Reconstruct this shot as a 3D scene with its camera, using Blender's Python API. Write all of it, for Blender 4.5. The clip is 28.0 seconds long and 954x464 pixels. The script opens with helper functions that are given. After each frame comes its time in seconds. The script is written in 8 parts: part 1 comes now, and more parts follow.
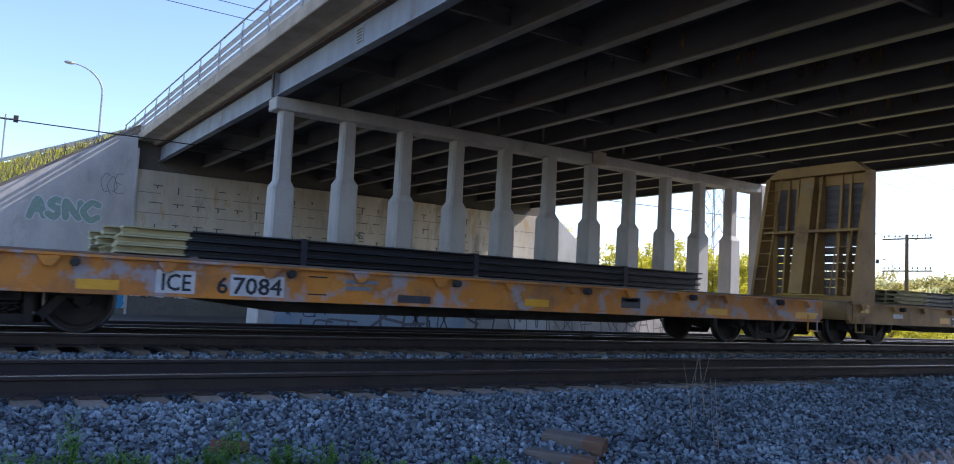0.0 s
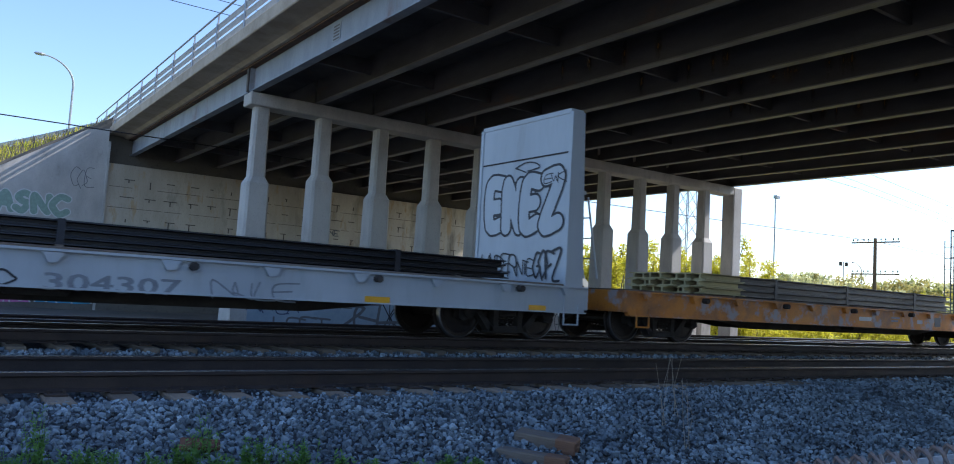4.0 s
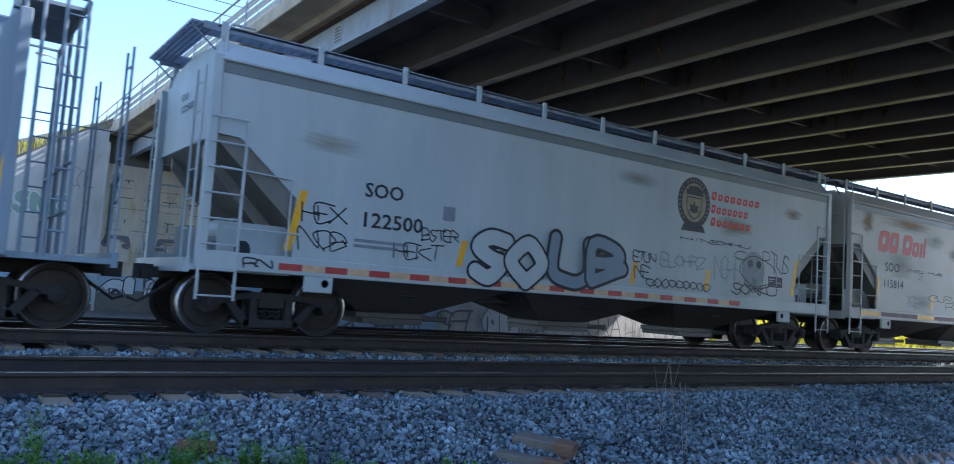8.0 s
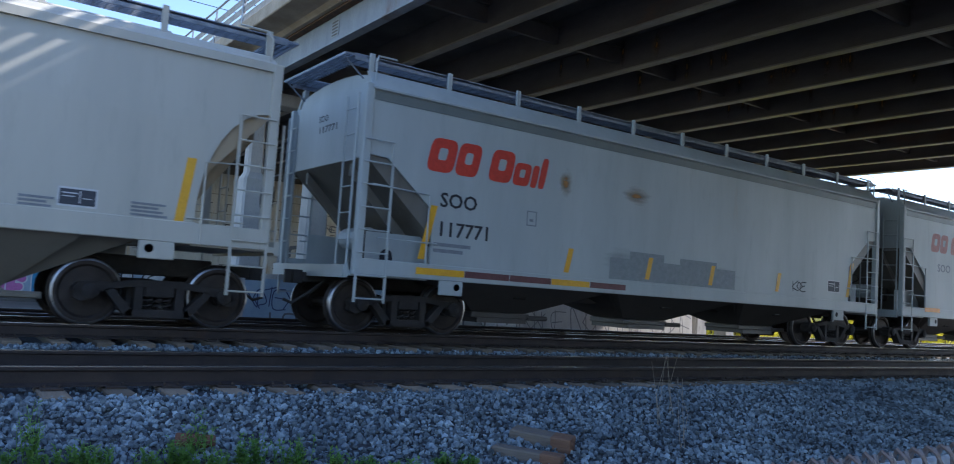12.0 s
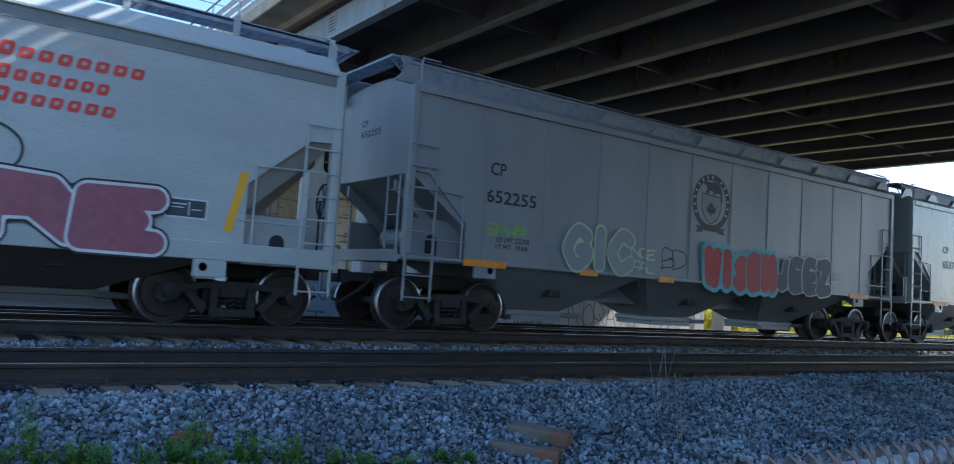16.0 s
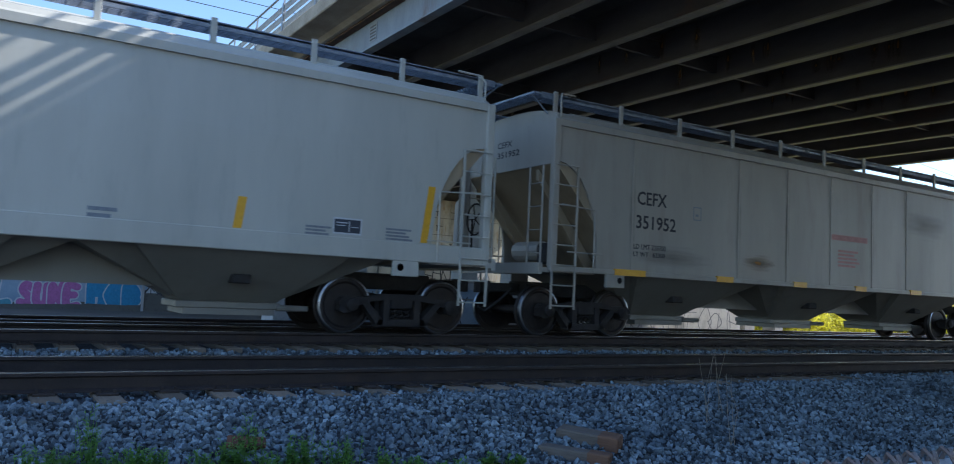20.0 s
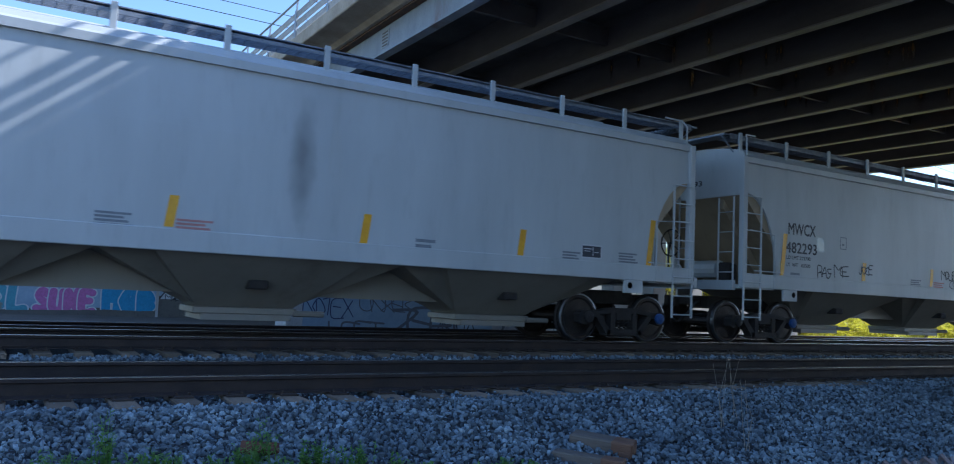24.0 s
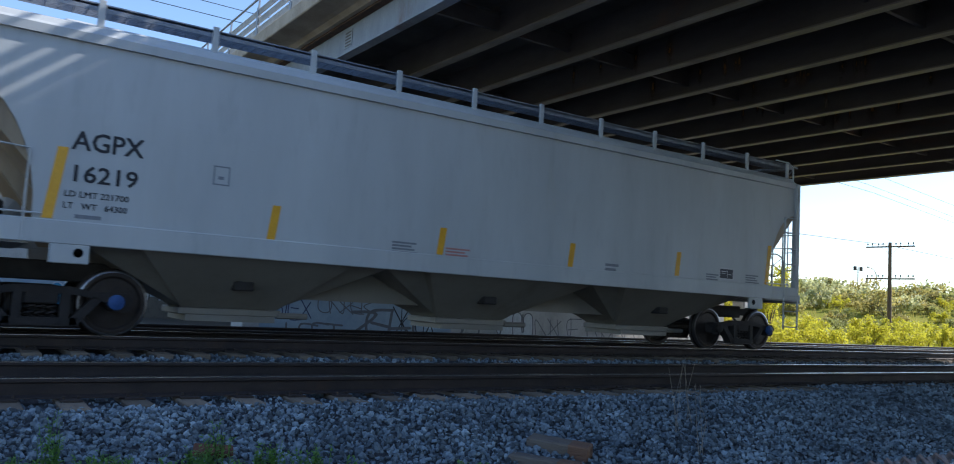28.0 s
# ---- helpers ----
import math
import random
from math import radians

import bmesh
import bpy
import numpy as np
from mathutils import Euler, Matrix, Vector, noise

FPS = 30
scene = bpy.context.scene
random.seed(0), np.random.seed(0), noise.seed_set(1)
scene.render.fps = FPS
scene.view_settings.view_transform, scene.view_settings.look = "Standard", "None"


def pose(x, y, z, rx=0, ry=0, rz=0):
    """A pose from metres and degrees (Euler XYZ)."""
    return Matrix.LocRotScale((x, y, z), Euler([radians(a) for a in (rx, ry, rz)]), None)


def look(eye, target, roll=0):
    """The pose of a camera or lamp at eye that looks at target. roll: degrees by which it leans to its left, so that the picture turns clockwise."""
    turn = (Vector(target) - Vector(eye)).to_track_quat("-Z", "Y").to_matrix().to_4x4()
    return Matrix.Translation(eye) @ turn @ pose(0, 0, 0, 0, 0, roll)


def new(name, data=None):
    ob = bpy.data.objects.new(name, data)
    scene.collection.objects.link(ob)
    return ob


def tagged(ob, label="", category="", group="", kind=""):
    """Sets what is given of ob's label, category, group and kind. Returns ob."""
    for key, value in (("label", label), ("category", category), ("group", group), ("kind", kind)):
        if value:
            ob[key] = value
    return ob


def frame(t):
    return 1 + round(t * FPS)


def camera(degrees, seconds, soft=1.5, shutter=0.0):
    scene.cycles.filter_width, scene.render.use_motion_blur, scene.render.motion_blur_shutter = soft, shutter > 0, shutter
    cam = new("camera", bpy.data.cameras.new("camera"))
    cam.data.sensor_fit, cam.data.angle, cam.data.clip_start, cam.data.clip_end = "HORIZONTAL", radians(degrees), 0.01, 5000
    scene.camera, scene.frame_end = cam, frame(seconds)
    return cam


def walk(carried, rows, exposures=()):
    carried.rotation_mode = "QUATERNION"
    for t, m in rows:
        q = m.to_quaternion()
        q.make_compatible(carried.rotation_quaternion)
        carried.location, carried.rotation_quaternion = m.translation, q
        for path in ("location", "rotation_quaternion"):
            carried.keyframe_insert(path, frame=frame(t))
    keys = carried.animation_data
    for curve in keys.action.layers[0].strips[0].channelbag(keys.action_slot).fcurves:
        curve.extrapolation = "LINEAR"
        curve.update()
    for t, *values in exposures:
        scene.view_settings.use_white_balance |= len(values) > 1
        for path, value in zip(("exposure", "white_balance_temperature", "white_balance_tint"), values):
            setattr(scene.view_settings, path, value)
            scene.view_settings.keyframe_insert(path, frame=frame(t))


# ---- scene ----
EYE = (0.0, 0.0, 0.779)
FOV = 62.346


def aim(yaw, tilt, lean):
    """The camera's pose: degrees to the right of straight across the tracks, upward, and of lean to the left."""
    y, p = radians(yaw), radians(tilt)
    way = Vector((math.sin(y) * math.cos(p), math.cos(y) * math.cos(p), math.sin(p)))
    return look(EYE, Vector(EYE) + way, lean)


cam = camera(FOV, 28.0, soft=1.0, shutter=0.08)
walk(cam, [(t, aim(a, b, c)) for t, a, b, c in (
    (0.0, 32.830, 4.580, 2.874), (0.5, 32.876, 4.609, 2.769),
    (1.0, 33.159, 4.621, 2.835), (1.5, 33.925, 4.614, 2.817),
    (2.0, 33.920, 4.596, 2.907), (2.5, 33.977, 4.583, 3.015),
    (3.0, 34.590, 4.562, 3.039), (3.5, 34.630, 4.577, 3.254),
    (5.5, 34.787, 4.649, 3.650), (6.0, 34.802, 4.666, 3.717),
    (6.5, 34.807, 4.742, 3.708), (7.0, 34.775, 4.751, 3.715),
    (7.5, 34.678, 4.786, 3.689), (8.0, 34.667, 4.835, 3.799),
    (8.5, 34.684, 4.837, 3.827), (9.0, 34.666, 4.912, 3.836),
    (9.5, 34.656, 4.805, 3.837), (10.0, 34.675, 4.720, 3.820),
    (10.5, 34.670, 4.644, 3.823), (11.0, 34.640, 4.514, 3.818),
    (11.5, 34.794, 4.468, 3.780), (12.0, 34.858, 4.442, 3.822),
    (12.5, 34.915, 4.437, 3.732), (14.5, 34.990, 4.225, 3.693),
    (15.0, 35.043, 4.228, 3.680), (15.5, 35.044, 4.180, 3.755),
    (16.0, 35.062, 4.154, 3.668), (16.5, 35.040, 4.189, 3.590),
    (17.0, 34.885, 4.228, 3.476), (17.5, 34.711, 4.235, 3.357),
    (18.0, 34.581, 4.264, 3.214), (18.5, 34.367, 4.198, 2.956),
    (19.0, 32.554, 4.184, 2.772), (19.5, 31.981, 4.239, 2.685),
    (20.0, 31.830, 4.256, 2.699), (20.5, 31.679, 4.272, 2.722),
    (21.0, 31.584, 4.290, 2.721), (21.5, 31.464, 4.329, 2.706),
    (23.5, 30.953, 4.506, 2.729), (24.0, 30.915, 4.590, 2.580),
    (24.5, 30.787, 4.588, 2.463), (25.0, 30.707, 4.618, 2.515),
    (25.5, 30.610, 4.625, 2.675), (26.0, 30.518, 4.662, 2.900),
    (26.5, 30.981, 4.730, 2.896), (27.0, 31.559, 4.781, 2.951),
    (27.5, 32.435, 4.860, 3.103), (28.0, 33.762, 4.960, 3.277),
)], exposures=[(0.0, 1.03, 5900, 22), (1.0, 0.78, 5850, 18), (3.0, 0.71, 5800, 14), (6.0, 1.71, 5650, 16), (7.0, 1.81, 5600, 12), (8.0, 1.53, 5630, 12), (9.0, 1.36, 5800, 13), (12.0, 1.26, 5830, 14), (15.0, 1.26, 5800, 10), (16.0, 1.26, 5600, 9), (17.0, 1.54, 5630, 10), (19.0, 1.15, 5500, 9), (20.0, 0.95, 5700, 10), (21.0, 1.28, 5930, 12), (24.0, 0.95, 5350, 12), (25.0, 0.96, 5630, 15), (26.0, 1.21, 5750, 14), (27.0, 1.27, 5930, 16), (28.0, 0.76, 5900, 12)])

# ---- light ----
SUN = Vector((1.0, -0.21, 0.838)).normalized()
world = bpy.data.worlds.new("sky")
scene.world = world
world.use_nodes = True
wn = world.node_tree
sky = wn.nodes.new("ShaderNodeTexSky")
sky.sky_type, sky.sun_disc = "NISHITA", False
sky.sun_elevation = math.asin(SUN.z)
sky.sun_rotation = math.atan2(SUN.x, SUN.y)
sky.dust_density, sky.ozone_density = 0.4, 2.2
wn.nodes["Background"].inputs[1].default_value = 0.14
wn.links.new(sky.outputs[0], wn.nodes["Background"].inputs[0])
sun = new("sun", bpy.data.lights.new("sun", "SUN"))
sun.data.energy, sun.data.angle, sun.data.color = 4.4, radians(0.6), (1.0, 0.93, 0.82)
sun.matrix_world = look(SUN * 60, (0, 0, 0))

# ---- materials ----


def surface(name, c1, c2, scale=6.0, rough=0.7, metal=0.0, bump=0.2, fine=60.0, stretch=(1, 1, 1), stain=None, stain_amount=0.5, stain_scale=0.8, stain2=None, stain2_amount=0.4, per_object=0.0, spec=0.5, per_island=0.0, space="Object", wear=0.85):
    """A worn surface: two colours mixed at two scales, stains with a shape of their own, and fine relief."""
    m = bpy.data.materials.new(name)
    m.use_nodes = True
    nt = m.node_tree
    bsdf = nt.nodes["Principled BSDF"]
    bsdf.inputs["Metallic"].default_value = metal
    bsdf.inputs["Specular IOR Level"].default_value = spec
    co = nt.nodes.new("ShaderNodeTexCoord")
    mp = nt.nodes.new("ShaderNodeMapping")
    mp.inputs["Scale"].default_value = stretch
    nt.links.new(co.outputs[space], mp.inputs[0])

    def noise_at(s, detail):
        n = nt.nodes.new("ShaderNodeTexNoise")
        n.inputs["Scale"].default_value, n.inputs["Detail"].default_value, n.inputs["Roughness"].default_value = s, detail, 0.65
        nt.links.new(mp.outputs[0], n.inputs["Vector"])
        return n

    def mixed(a, b, fac):
        x = nt.nodes.new("ShaderNodeMix")
        x.data_type = "RGBA"
        for sock, val in ((x.inputs[6], a), (x.inputs[7], b)):
            if isinstance(val, tuple):
                sock.default_value = (*val[:3], 1)
            else:
                nt.links.new(val, sock)
        nt.links.new(fac, x.inputs[0])
        return x.outputs[2]

    def ramp(src, lo, hi):
        r = nt.nodes.new("ShaderNodeMapRange")
        r.inputs["From Min"].default_value, r.inputs["From Max"].default_value = lo, hi
        nt.links.new(src, r.inputs["Value"])
        return r.outputs[0]

    big, small = noise_at(scale, 5), noise_at(fine, 4)
    col = mixed(c1, c2, ramp(big.outputs[0], 0.35, 0.65))
    col = mixed(col, tuple(0.6 * v for v in c2), ramp(small.outputs[0], 0.55, wear))
    if stain:
        st = noise_at(stain_scale, 6)
        col = mixed(col, stain, ramp(st.outputs[0], 0.72 - 0.3 * stain_amount, 0.95 - 0.3 * stain_amount))
    if stain2:
        st = noise_at(stain_scale * 2.3, 5)
        col = mixed(col, stain2, ramp(st.outputs[0], 0.70 - 0.3 * stain2_amount, 0.80 - 0.3 * stain2_amount))
    if per_object or per_island:
        info = nt.nodes.new("ShaderNodeObjectInfo" if per_object else "ShaderNodeNewGeometry")
        amount = per_object or per_island
        r = nt.nodes.new("ShaderNodeMapRange")
        r.inputs["To Min"].default_value, r.inputs["To Max"].default_value = 1 - amount, 1 + amount
        nt.links.new(info.outputs["Random" if per_object else "Random Per Island"], r.inputs["Value"])
        mul = nt.nodes.new("ShaderNodeVectorMath")
        mul.operation = "SCALE"
        nt.links.new(col, mul.inputs[0])
        nt.links.new(r.outputs[0], mul.inputs["Scale"])
        col = mul.outputs[0]
    nt.links.new(col, bsdf.inputs["Base Color"])
    rr = nt.nodes.new("ShaderNodeMapRange")
    rr.inputs["To Min"].default_value, rr.inputs["To Max"].default_value = max(0.05, rough - 0.12), min(1, rough + 0.15)
    nt.links.new(big.outputs[0], rr.inputs["Value"])
    nt.links.new(rr.outputs[0], bsdf.inputs["Roughness"])
    if bump:
        b = nt.nodes.new("ShaderNodeBump")
        b.inputs["Strength"].default_value, b.inputs["Distance"].default_value = bump, 0.02
        nt.links.new(small.outputs[0], b.inputs["Height"])
        nt.links.new(b.outputs[0], bsdf.inputs["Normal"])
    return m


def leafy(name, c1, c2):
    m = surface(name, c1, c2, 2.0, 0.6, fine=9, bump=0, per_island=0.35)
    b = m.node_tree.nodes["Principled BSDF"]
    b.inputs["Subsurface Weight"].default_value = 0.0
    out = m.node_tree.nodes["Material Output"]
    tr = m.node_tree.nodes.new("ShaderNodeBsdfTranslucent")
    tr.inputs[0].default_value = (*[min(1, v * 1.6) for v in c1], 1)
    add = m.node_tree.nodes.new("ShaderNodeMixShader")
    add.inputs[0].default_value = 0.45
    m.node_tree.links.new(b.outputs[0], add.inputs[1])
    m.node_tree.links.new(tr.outputs[0], add.inputs[2])
    m.node_tree.links.new(add.outputs[0], out.inputs[0])
    return m


def plain(name, c, rough=0.6, metal=0.0):
    return surface(name, c, tuple(v * 0.8 for v in c), 9, rough, metal, 0.08)


CONCRETE = surface("concrete", (0.52, 0.50, 0.46), (0.39, 0.37, 0.34), 0.9, 0.85, bump=0.35, fine=35, stain=(0.16, 0.15, 0.13), stain_amount=0.45, stretch=(1, 1, 0.45))
WALL_CONC = surface("abutment_concrete", (0.60, 0.55, 0.45), (0.42, 0.37, 0.29), 0.45, 0.88, bump=0.35, fine=22, stain=(0.13, 0.11, 0.085), stain_amount=0.62, stain2=(0.46, 0.34, 0.20), stain2_amount=0.5, stretch=(1, 1, 0.3))
# Warm bounced sunlight is put into this concrete's tan.
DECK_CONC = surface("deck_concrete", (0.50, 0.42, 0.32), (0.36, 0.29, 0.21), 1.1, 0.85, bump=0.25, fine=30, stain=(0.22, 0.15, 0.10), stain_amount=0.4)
# Deck concrete again, with the shade under the slab put into its tone.
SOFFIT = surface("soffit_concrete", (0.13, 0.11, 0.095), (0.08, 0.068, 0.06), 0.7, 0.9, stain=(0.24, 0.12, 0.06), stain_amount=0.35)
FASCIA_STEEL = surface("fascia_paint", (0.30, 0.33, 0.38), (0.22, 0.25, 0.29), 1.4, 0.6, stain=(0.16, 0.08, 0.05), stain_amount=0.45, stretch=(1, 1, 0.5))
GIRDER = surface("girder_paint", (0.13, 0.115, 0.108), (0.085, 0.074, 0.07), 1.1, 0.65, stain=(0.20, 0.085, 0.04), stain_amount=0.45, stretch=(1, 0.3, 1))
# Girder light is put in by colour: paler flange here, darker web above.
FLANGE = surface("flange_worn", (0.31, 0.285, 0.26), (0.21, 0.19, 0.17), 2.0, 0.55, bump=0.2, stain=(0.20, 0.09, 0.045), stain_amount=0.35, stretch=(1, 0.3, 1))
RUSTY_STEEL = surface("rusty_steel", (0.13, 0.065, 0.035), (0.07, 0.045, 0.035), 3, 0.85, bump=0.5, stain=(0.22, 0.18, 0.14), stain_amount=0.35)
GALV = surface("galvanized", (0.36, 0.38, 0.40), (0.27, 0.29, 0.31), 5, 0.5, 0.4, 0.1)
PALE_LATTICE = surface("railing_lattice", (0.50, 0.47, 0.42), (0.40, 0.37, 0.33), 5, 0.6, bump=0.1)
RAIL_SIDE = surface("rail_rust", (0.055, 0.040, 0.034), (0.038, 0.030, 0.028), 3, 0.75, 0.3, 0.25, stain=(0.09, 0.05, 0.03), stain_amount=0.3)
RAIL_TOP = surface("rail_polished", (0.55, 0.56, 0.58), (0.42, 0.43, 0.45), 4, 0.22, 1.0, 0.03)
TIE = surface("tie_wood", (0.22, 0.17, 0.12), (0.13, 0.097, 0.07), 4, 0.9, bump=0.6, fine=40, stretch=(1, 0.15, 1), per_object=0.35)
PLATE = surface("tie_plate", (0.07, 0.05, 0.04), (0.05, 0.037, 0.03), 8, 0.8, 0.3, 0.3)
BALLAST = surface("ballast_stone", (0.24, 0.29, 0.32), (0.105, 0.13, 0.15), 1.3, 0.8, bump=0.5, fine=70, per_island=0.75)
# Bed kept very dark to paint in the shade between the stones.
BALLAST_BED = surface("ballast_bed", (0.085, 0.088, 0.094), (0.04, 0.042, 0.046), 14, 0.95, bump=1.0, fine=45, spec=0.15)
EARTH = surface("earth", (0.17, 0.155, 0.13), (0.12, 0.11, 0.095), 0.25, 0.95, bump=0.8, fine=6, stain=(0.20, 0.18, 0.15), stain_amount=0.5, stain_scale=0.08, spec=0.1)
GRASS = surface("grass", (0.27, 0.25, 0.03), (0.19, 0.20, 0.025), 0.35, 0.9, bump=1.0, fine=9, stain=(0.24, 0.17, 0.06), stain_amount=0.6, stain_scale=0.12, spec=0.08)
LEAF_NEW = leafy("spring_leaf", (0.46, 0.42, 0.035), (0.35, 0.34, 0.03))
LEAF_DARK = leafy("tree_leaf", (0.30, 0.30, 0.10), (0.24, 0.25, 0.08))
LEAF_WEED = leafy("weed_leaf", (0.15, 0.27, 0.06), (0.11, 0.21, 0.045))
TWIG = surface("twig", (0.17, 0.14, 0.11), (0.11, 0.09, 0.07), 5, 0.9)
BARK = surface("bark", (0.12, 0.09, 0.07), (0.08, 0.06, 0.045), 4, 0.9, bump=0.7, fine=20)
POLE_WOOD = surface("pole_wood", (0.16, 0.105, 0.06), (0.11, 0.075, 0.045), 2, 0.9, bump=0.4, stretch=(1, 1, 0.1))
WOOD_OLD = surface("weathered_wood", (0.19, 0.16, 0.13), (0.12, 0.095, 0.075), 3, 0.9, bump=0.8, fine=30, stretch=(0.2, 1, 1), stain=(0.20, 0.085, 0.04), stain_amount=0.5)
CABLE = plain("cable_black", (0.02, 0.02, 0.022), 0.6)
ASPHALT = surface("asphalt", (0.055, 0.055, 0.055), (0.045, 0.045, 0.045), 2, 0.9, bump=0.4)

FENCE_RAIL = surface("fence_rail", (0.58, 0.60, 0.62), (0.48, 0.50, 0.52), 8, 0.45, 0.2, 0.1)
FENCE_WIRE = surface("fence_wire", (0.20, 0.13, 0.10), (0.26, 0.24, 0.23), 30, 0.6, 0.4, 0.3)
RUST_PLATE = surface("rusty_brown", (0.17, 0.07, 0.035), (0.11, 0.05, 0.03), 8, 0.9, bump=0.5)
DRY_STALK = plain("dry_stalk", (0.34, 0.29, 0.22), 0.9)
GRAF_WHITE = plain("spray_white", (0.62, 0.63, 0.62), 0.7)
GRAF_GREEN = plain("spray_green", (0.27, 0.38, 0.31), 0.7)
GRAF_GREY = plain("spray_grey", (0.16, 0.16, 0.17), 0.7)
GRAF_PINK = plain("spray_pink", (0.55, 0.17, 0.38), 0.7)
GRAF_BLUE = plain("spray_blue", (0.06, 0.30, 0.50), 0.7)
GRAF_TEAL = plain("spray_teal", (0.12, 0.34, 0.40), 0.7)
GRAF_PALEBLUE = surface("spray_pale_blue", (0.36, 0.44, 0.50), (0.26, 0.34, 0.42), 1.2, 0.7)
STAIN_DARK = surface("tie_mark_stain", (0.13, 0.11, 0.09), (0.09, 0.08, 0.065), 4, 0.9)

# ---- mesh helpers ----


class Geo:
    """Vertices and faces gathered for one mesh."""

    def __init__(self):
        self.v, self.f = [], []

    def add(self, verts, faces):
        n = len(self.v)
        self.v += [tuple(p) for p in verts]
        self.f += [tuple(n + i for i in q) for q in faces]
        return self

    def box(self, x0, x1, y0, y1, z0, z1, b=0.0, m=None):
        """A box; b: the width of its chamfered edges."""
        if not b:
            vs = [(x, y, z) for z in (z0, z1) for y in (y0, y1) for x in (x0, x1)]
            fs = [(0, 2, 3, 1), (4, 5, 7, 6), (0, 1, 5, 4), (2, 6, 7, 3), (0, 4, 6, 2), (1, 3, 7, 5)]
        else:
            vs, fs, idx = [], [], {}
            for i in (0, 1):
                for j in (0, 1):
                    for k in (0, 1):
                        c = ((x0, x1)[i], (y0, y1)[j], (z0, z1)[k])
                        s = [b if q == 0 else -b for q in (i, j, k)]
                        for a in range(3):
                            idx[i, j, k, a] = len(vs)
                            vs.append(tuple(c[q] if q == a else c[q] + s[q] for q in range(3)))
                        fs.append(tuple(idx[i, j, k, a] for a in ((0, 1, 2) if (i + j + k) % 2 else (0, 2, 1))))
            for a in range(3):
                o, p = [q for q in range(3) if q != a]
                for s in (0, 1):
                    ring = []
                    for u, w in ((0, 0), (1, 0), (1, 1), (0, 1)):
                        key = [0, 0, 0]
                        key[a], key[o], key[p] = s, u, w
                        ring.append(idx[(*key, a)])
                    fs.append(tuple(ring if (s == 1) != (a == 1) else ring[::-1]))
                for u in (0, 1):
                    for w in (0, 1):
                        k0, k1 = [0, 0, 0], [0, 0, 0]
                        k0[o] = k1[o] = u
                        k0[p] = k1[p] = w
                        k1[a] = 1
                        fs.append((idx[(*k0, o)], idx[(*k1, o)], idx[(*k1, p)], idx[(*k0, p)]))
        if m is not None:
            vs = [m @ Vector(p) for p in vs]
        return self.add(vs, fs)

    def prism(self, poly, axis, a, b, taper=None):
        """A flat outline drawn along an axis from a to b. axis x: outline (y, z); y: (x, z); z: (x, y)."""
        def place(p, q):
            return (q, p[0], p[1]) if axis == "x" else (p[0], q, p[1]) if axis == "y" else (p[0], p[1], q)
        other = taper or poly
        n = len(poly)
        vs = [place(p, a) for p in poly] + [place(p, b) for p in other]
        fs = [tuple(range(n))[::-1], tuple(range(n, 2 * n))] + [(i, (i + 1) % n, n + (i + 1) % n, n + i) for i in range(n)]
        return self.add(vs, fs)

    def tube(self, pts, r, n=6, r2=None, cap=True):
        """A round bar through the points."""
        pts = [Vector(p) for p in pts]
        base, vs, fs = Vector((0.31, 0.17, 0.93)), [], []
        last = None
        for i, p in enumerate(pts):
            way = (pts[min(i + 1, len(pts) - 1)] - pts[max(i - 1, 0)]).normalized()
            u = (last - way * last.dot(way)) if last is not None else way.cross(base)
            if u.length < 1e-6:
                u = way.cross(Vector((1, 0, 0)))
            u.normalize()
            last = u
            w = way.cross(u)
            q = r if r2 is None else r + (r2 - r) * i / max(1, len(pts) - 1)
            vs += [p + q * (math.cos(2 * math.pi * k / n) * u + math.sin(2 * math.pi * k / n) * w) for k in range(n)]
            if i:
                o = (i - 1) * n
                fs += [(o + k, o + (k + 1) % n, o + n + (k + 1) % n, o + n + k) for k in range(n)]
        if cap:
            fs += [tuple(range(n))[::-1], tuple(range(len(vs) - n, len(vs)))]
        return self.add(vs, fs)

    def lathe(self, profile, n, m):
        """An outline (radius, height) turned round its own z and placed by m."""
        vs = [m @ Vector((r * math.cos(2 * math.pi * k / n), r * math.sin(2 * math.pi * k / n), h)) for r, h in profile for k in range(n)]
        fs = []
        for i in range(len(profile) - 1):
            o = i * n
            fs += [(o + k, o + (k + 1) % n, o + n + (k + 1) % n, o + n + k) for k in range(n)]
        fs += [tuple(range(n))[::-1], tuple(range(len(vs) - n, len(vs)))]
        return self.add(vs, fs)

    def mesh(self, name, material=None, smooth=False):
        me = bpy.data.meshes.new(name)
        me.from_pydata([tuple(p) for p in self.v], [], self.f)
        me.update()
        bm = bmesh.new()
        bm.from_mesh(me)
        bmesh.ops.recalc_face_normals(bm, faces=bm.faces)
        bm.to_mesh(me)
        bm.free()
        if material:
            me.materials.append(material)
        if smooth:
            me.shade_smooth()
            me.set_sharp_from_angle(angle=radians(35))
        return me


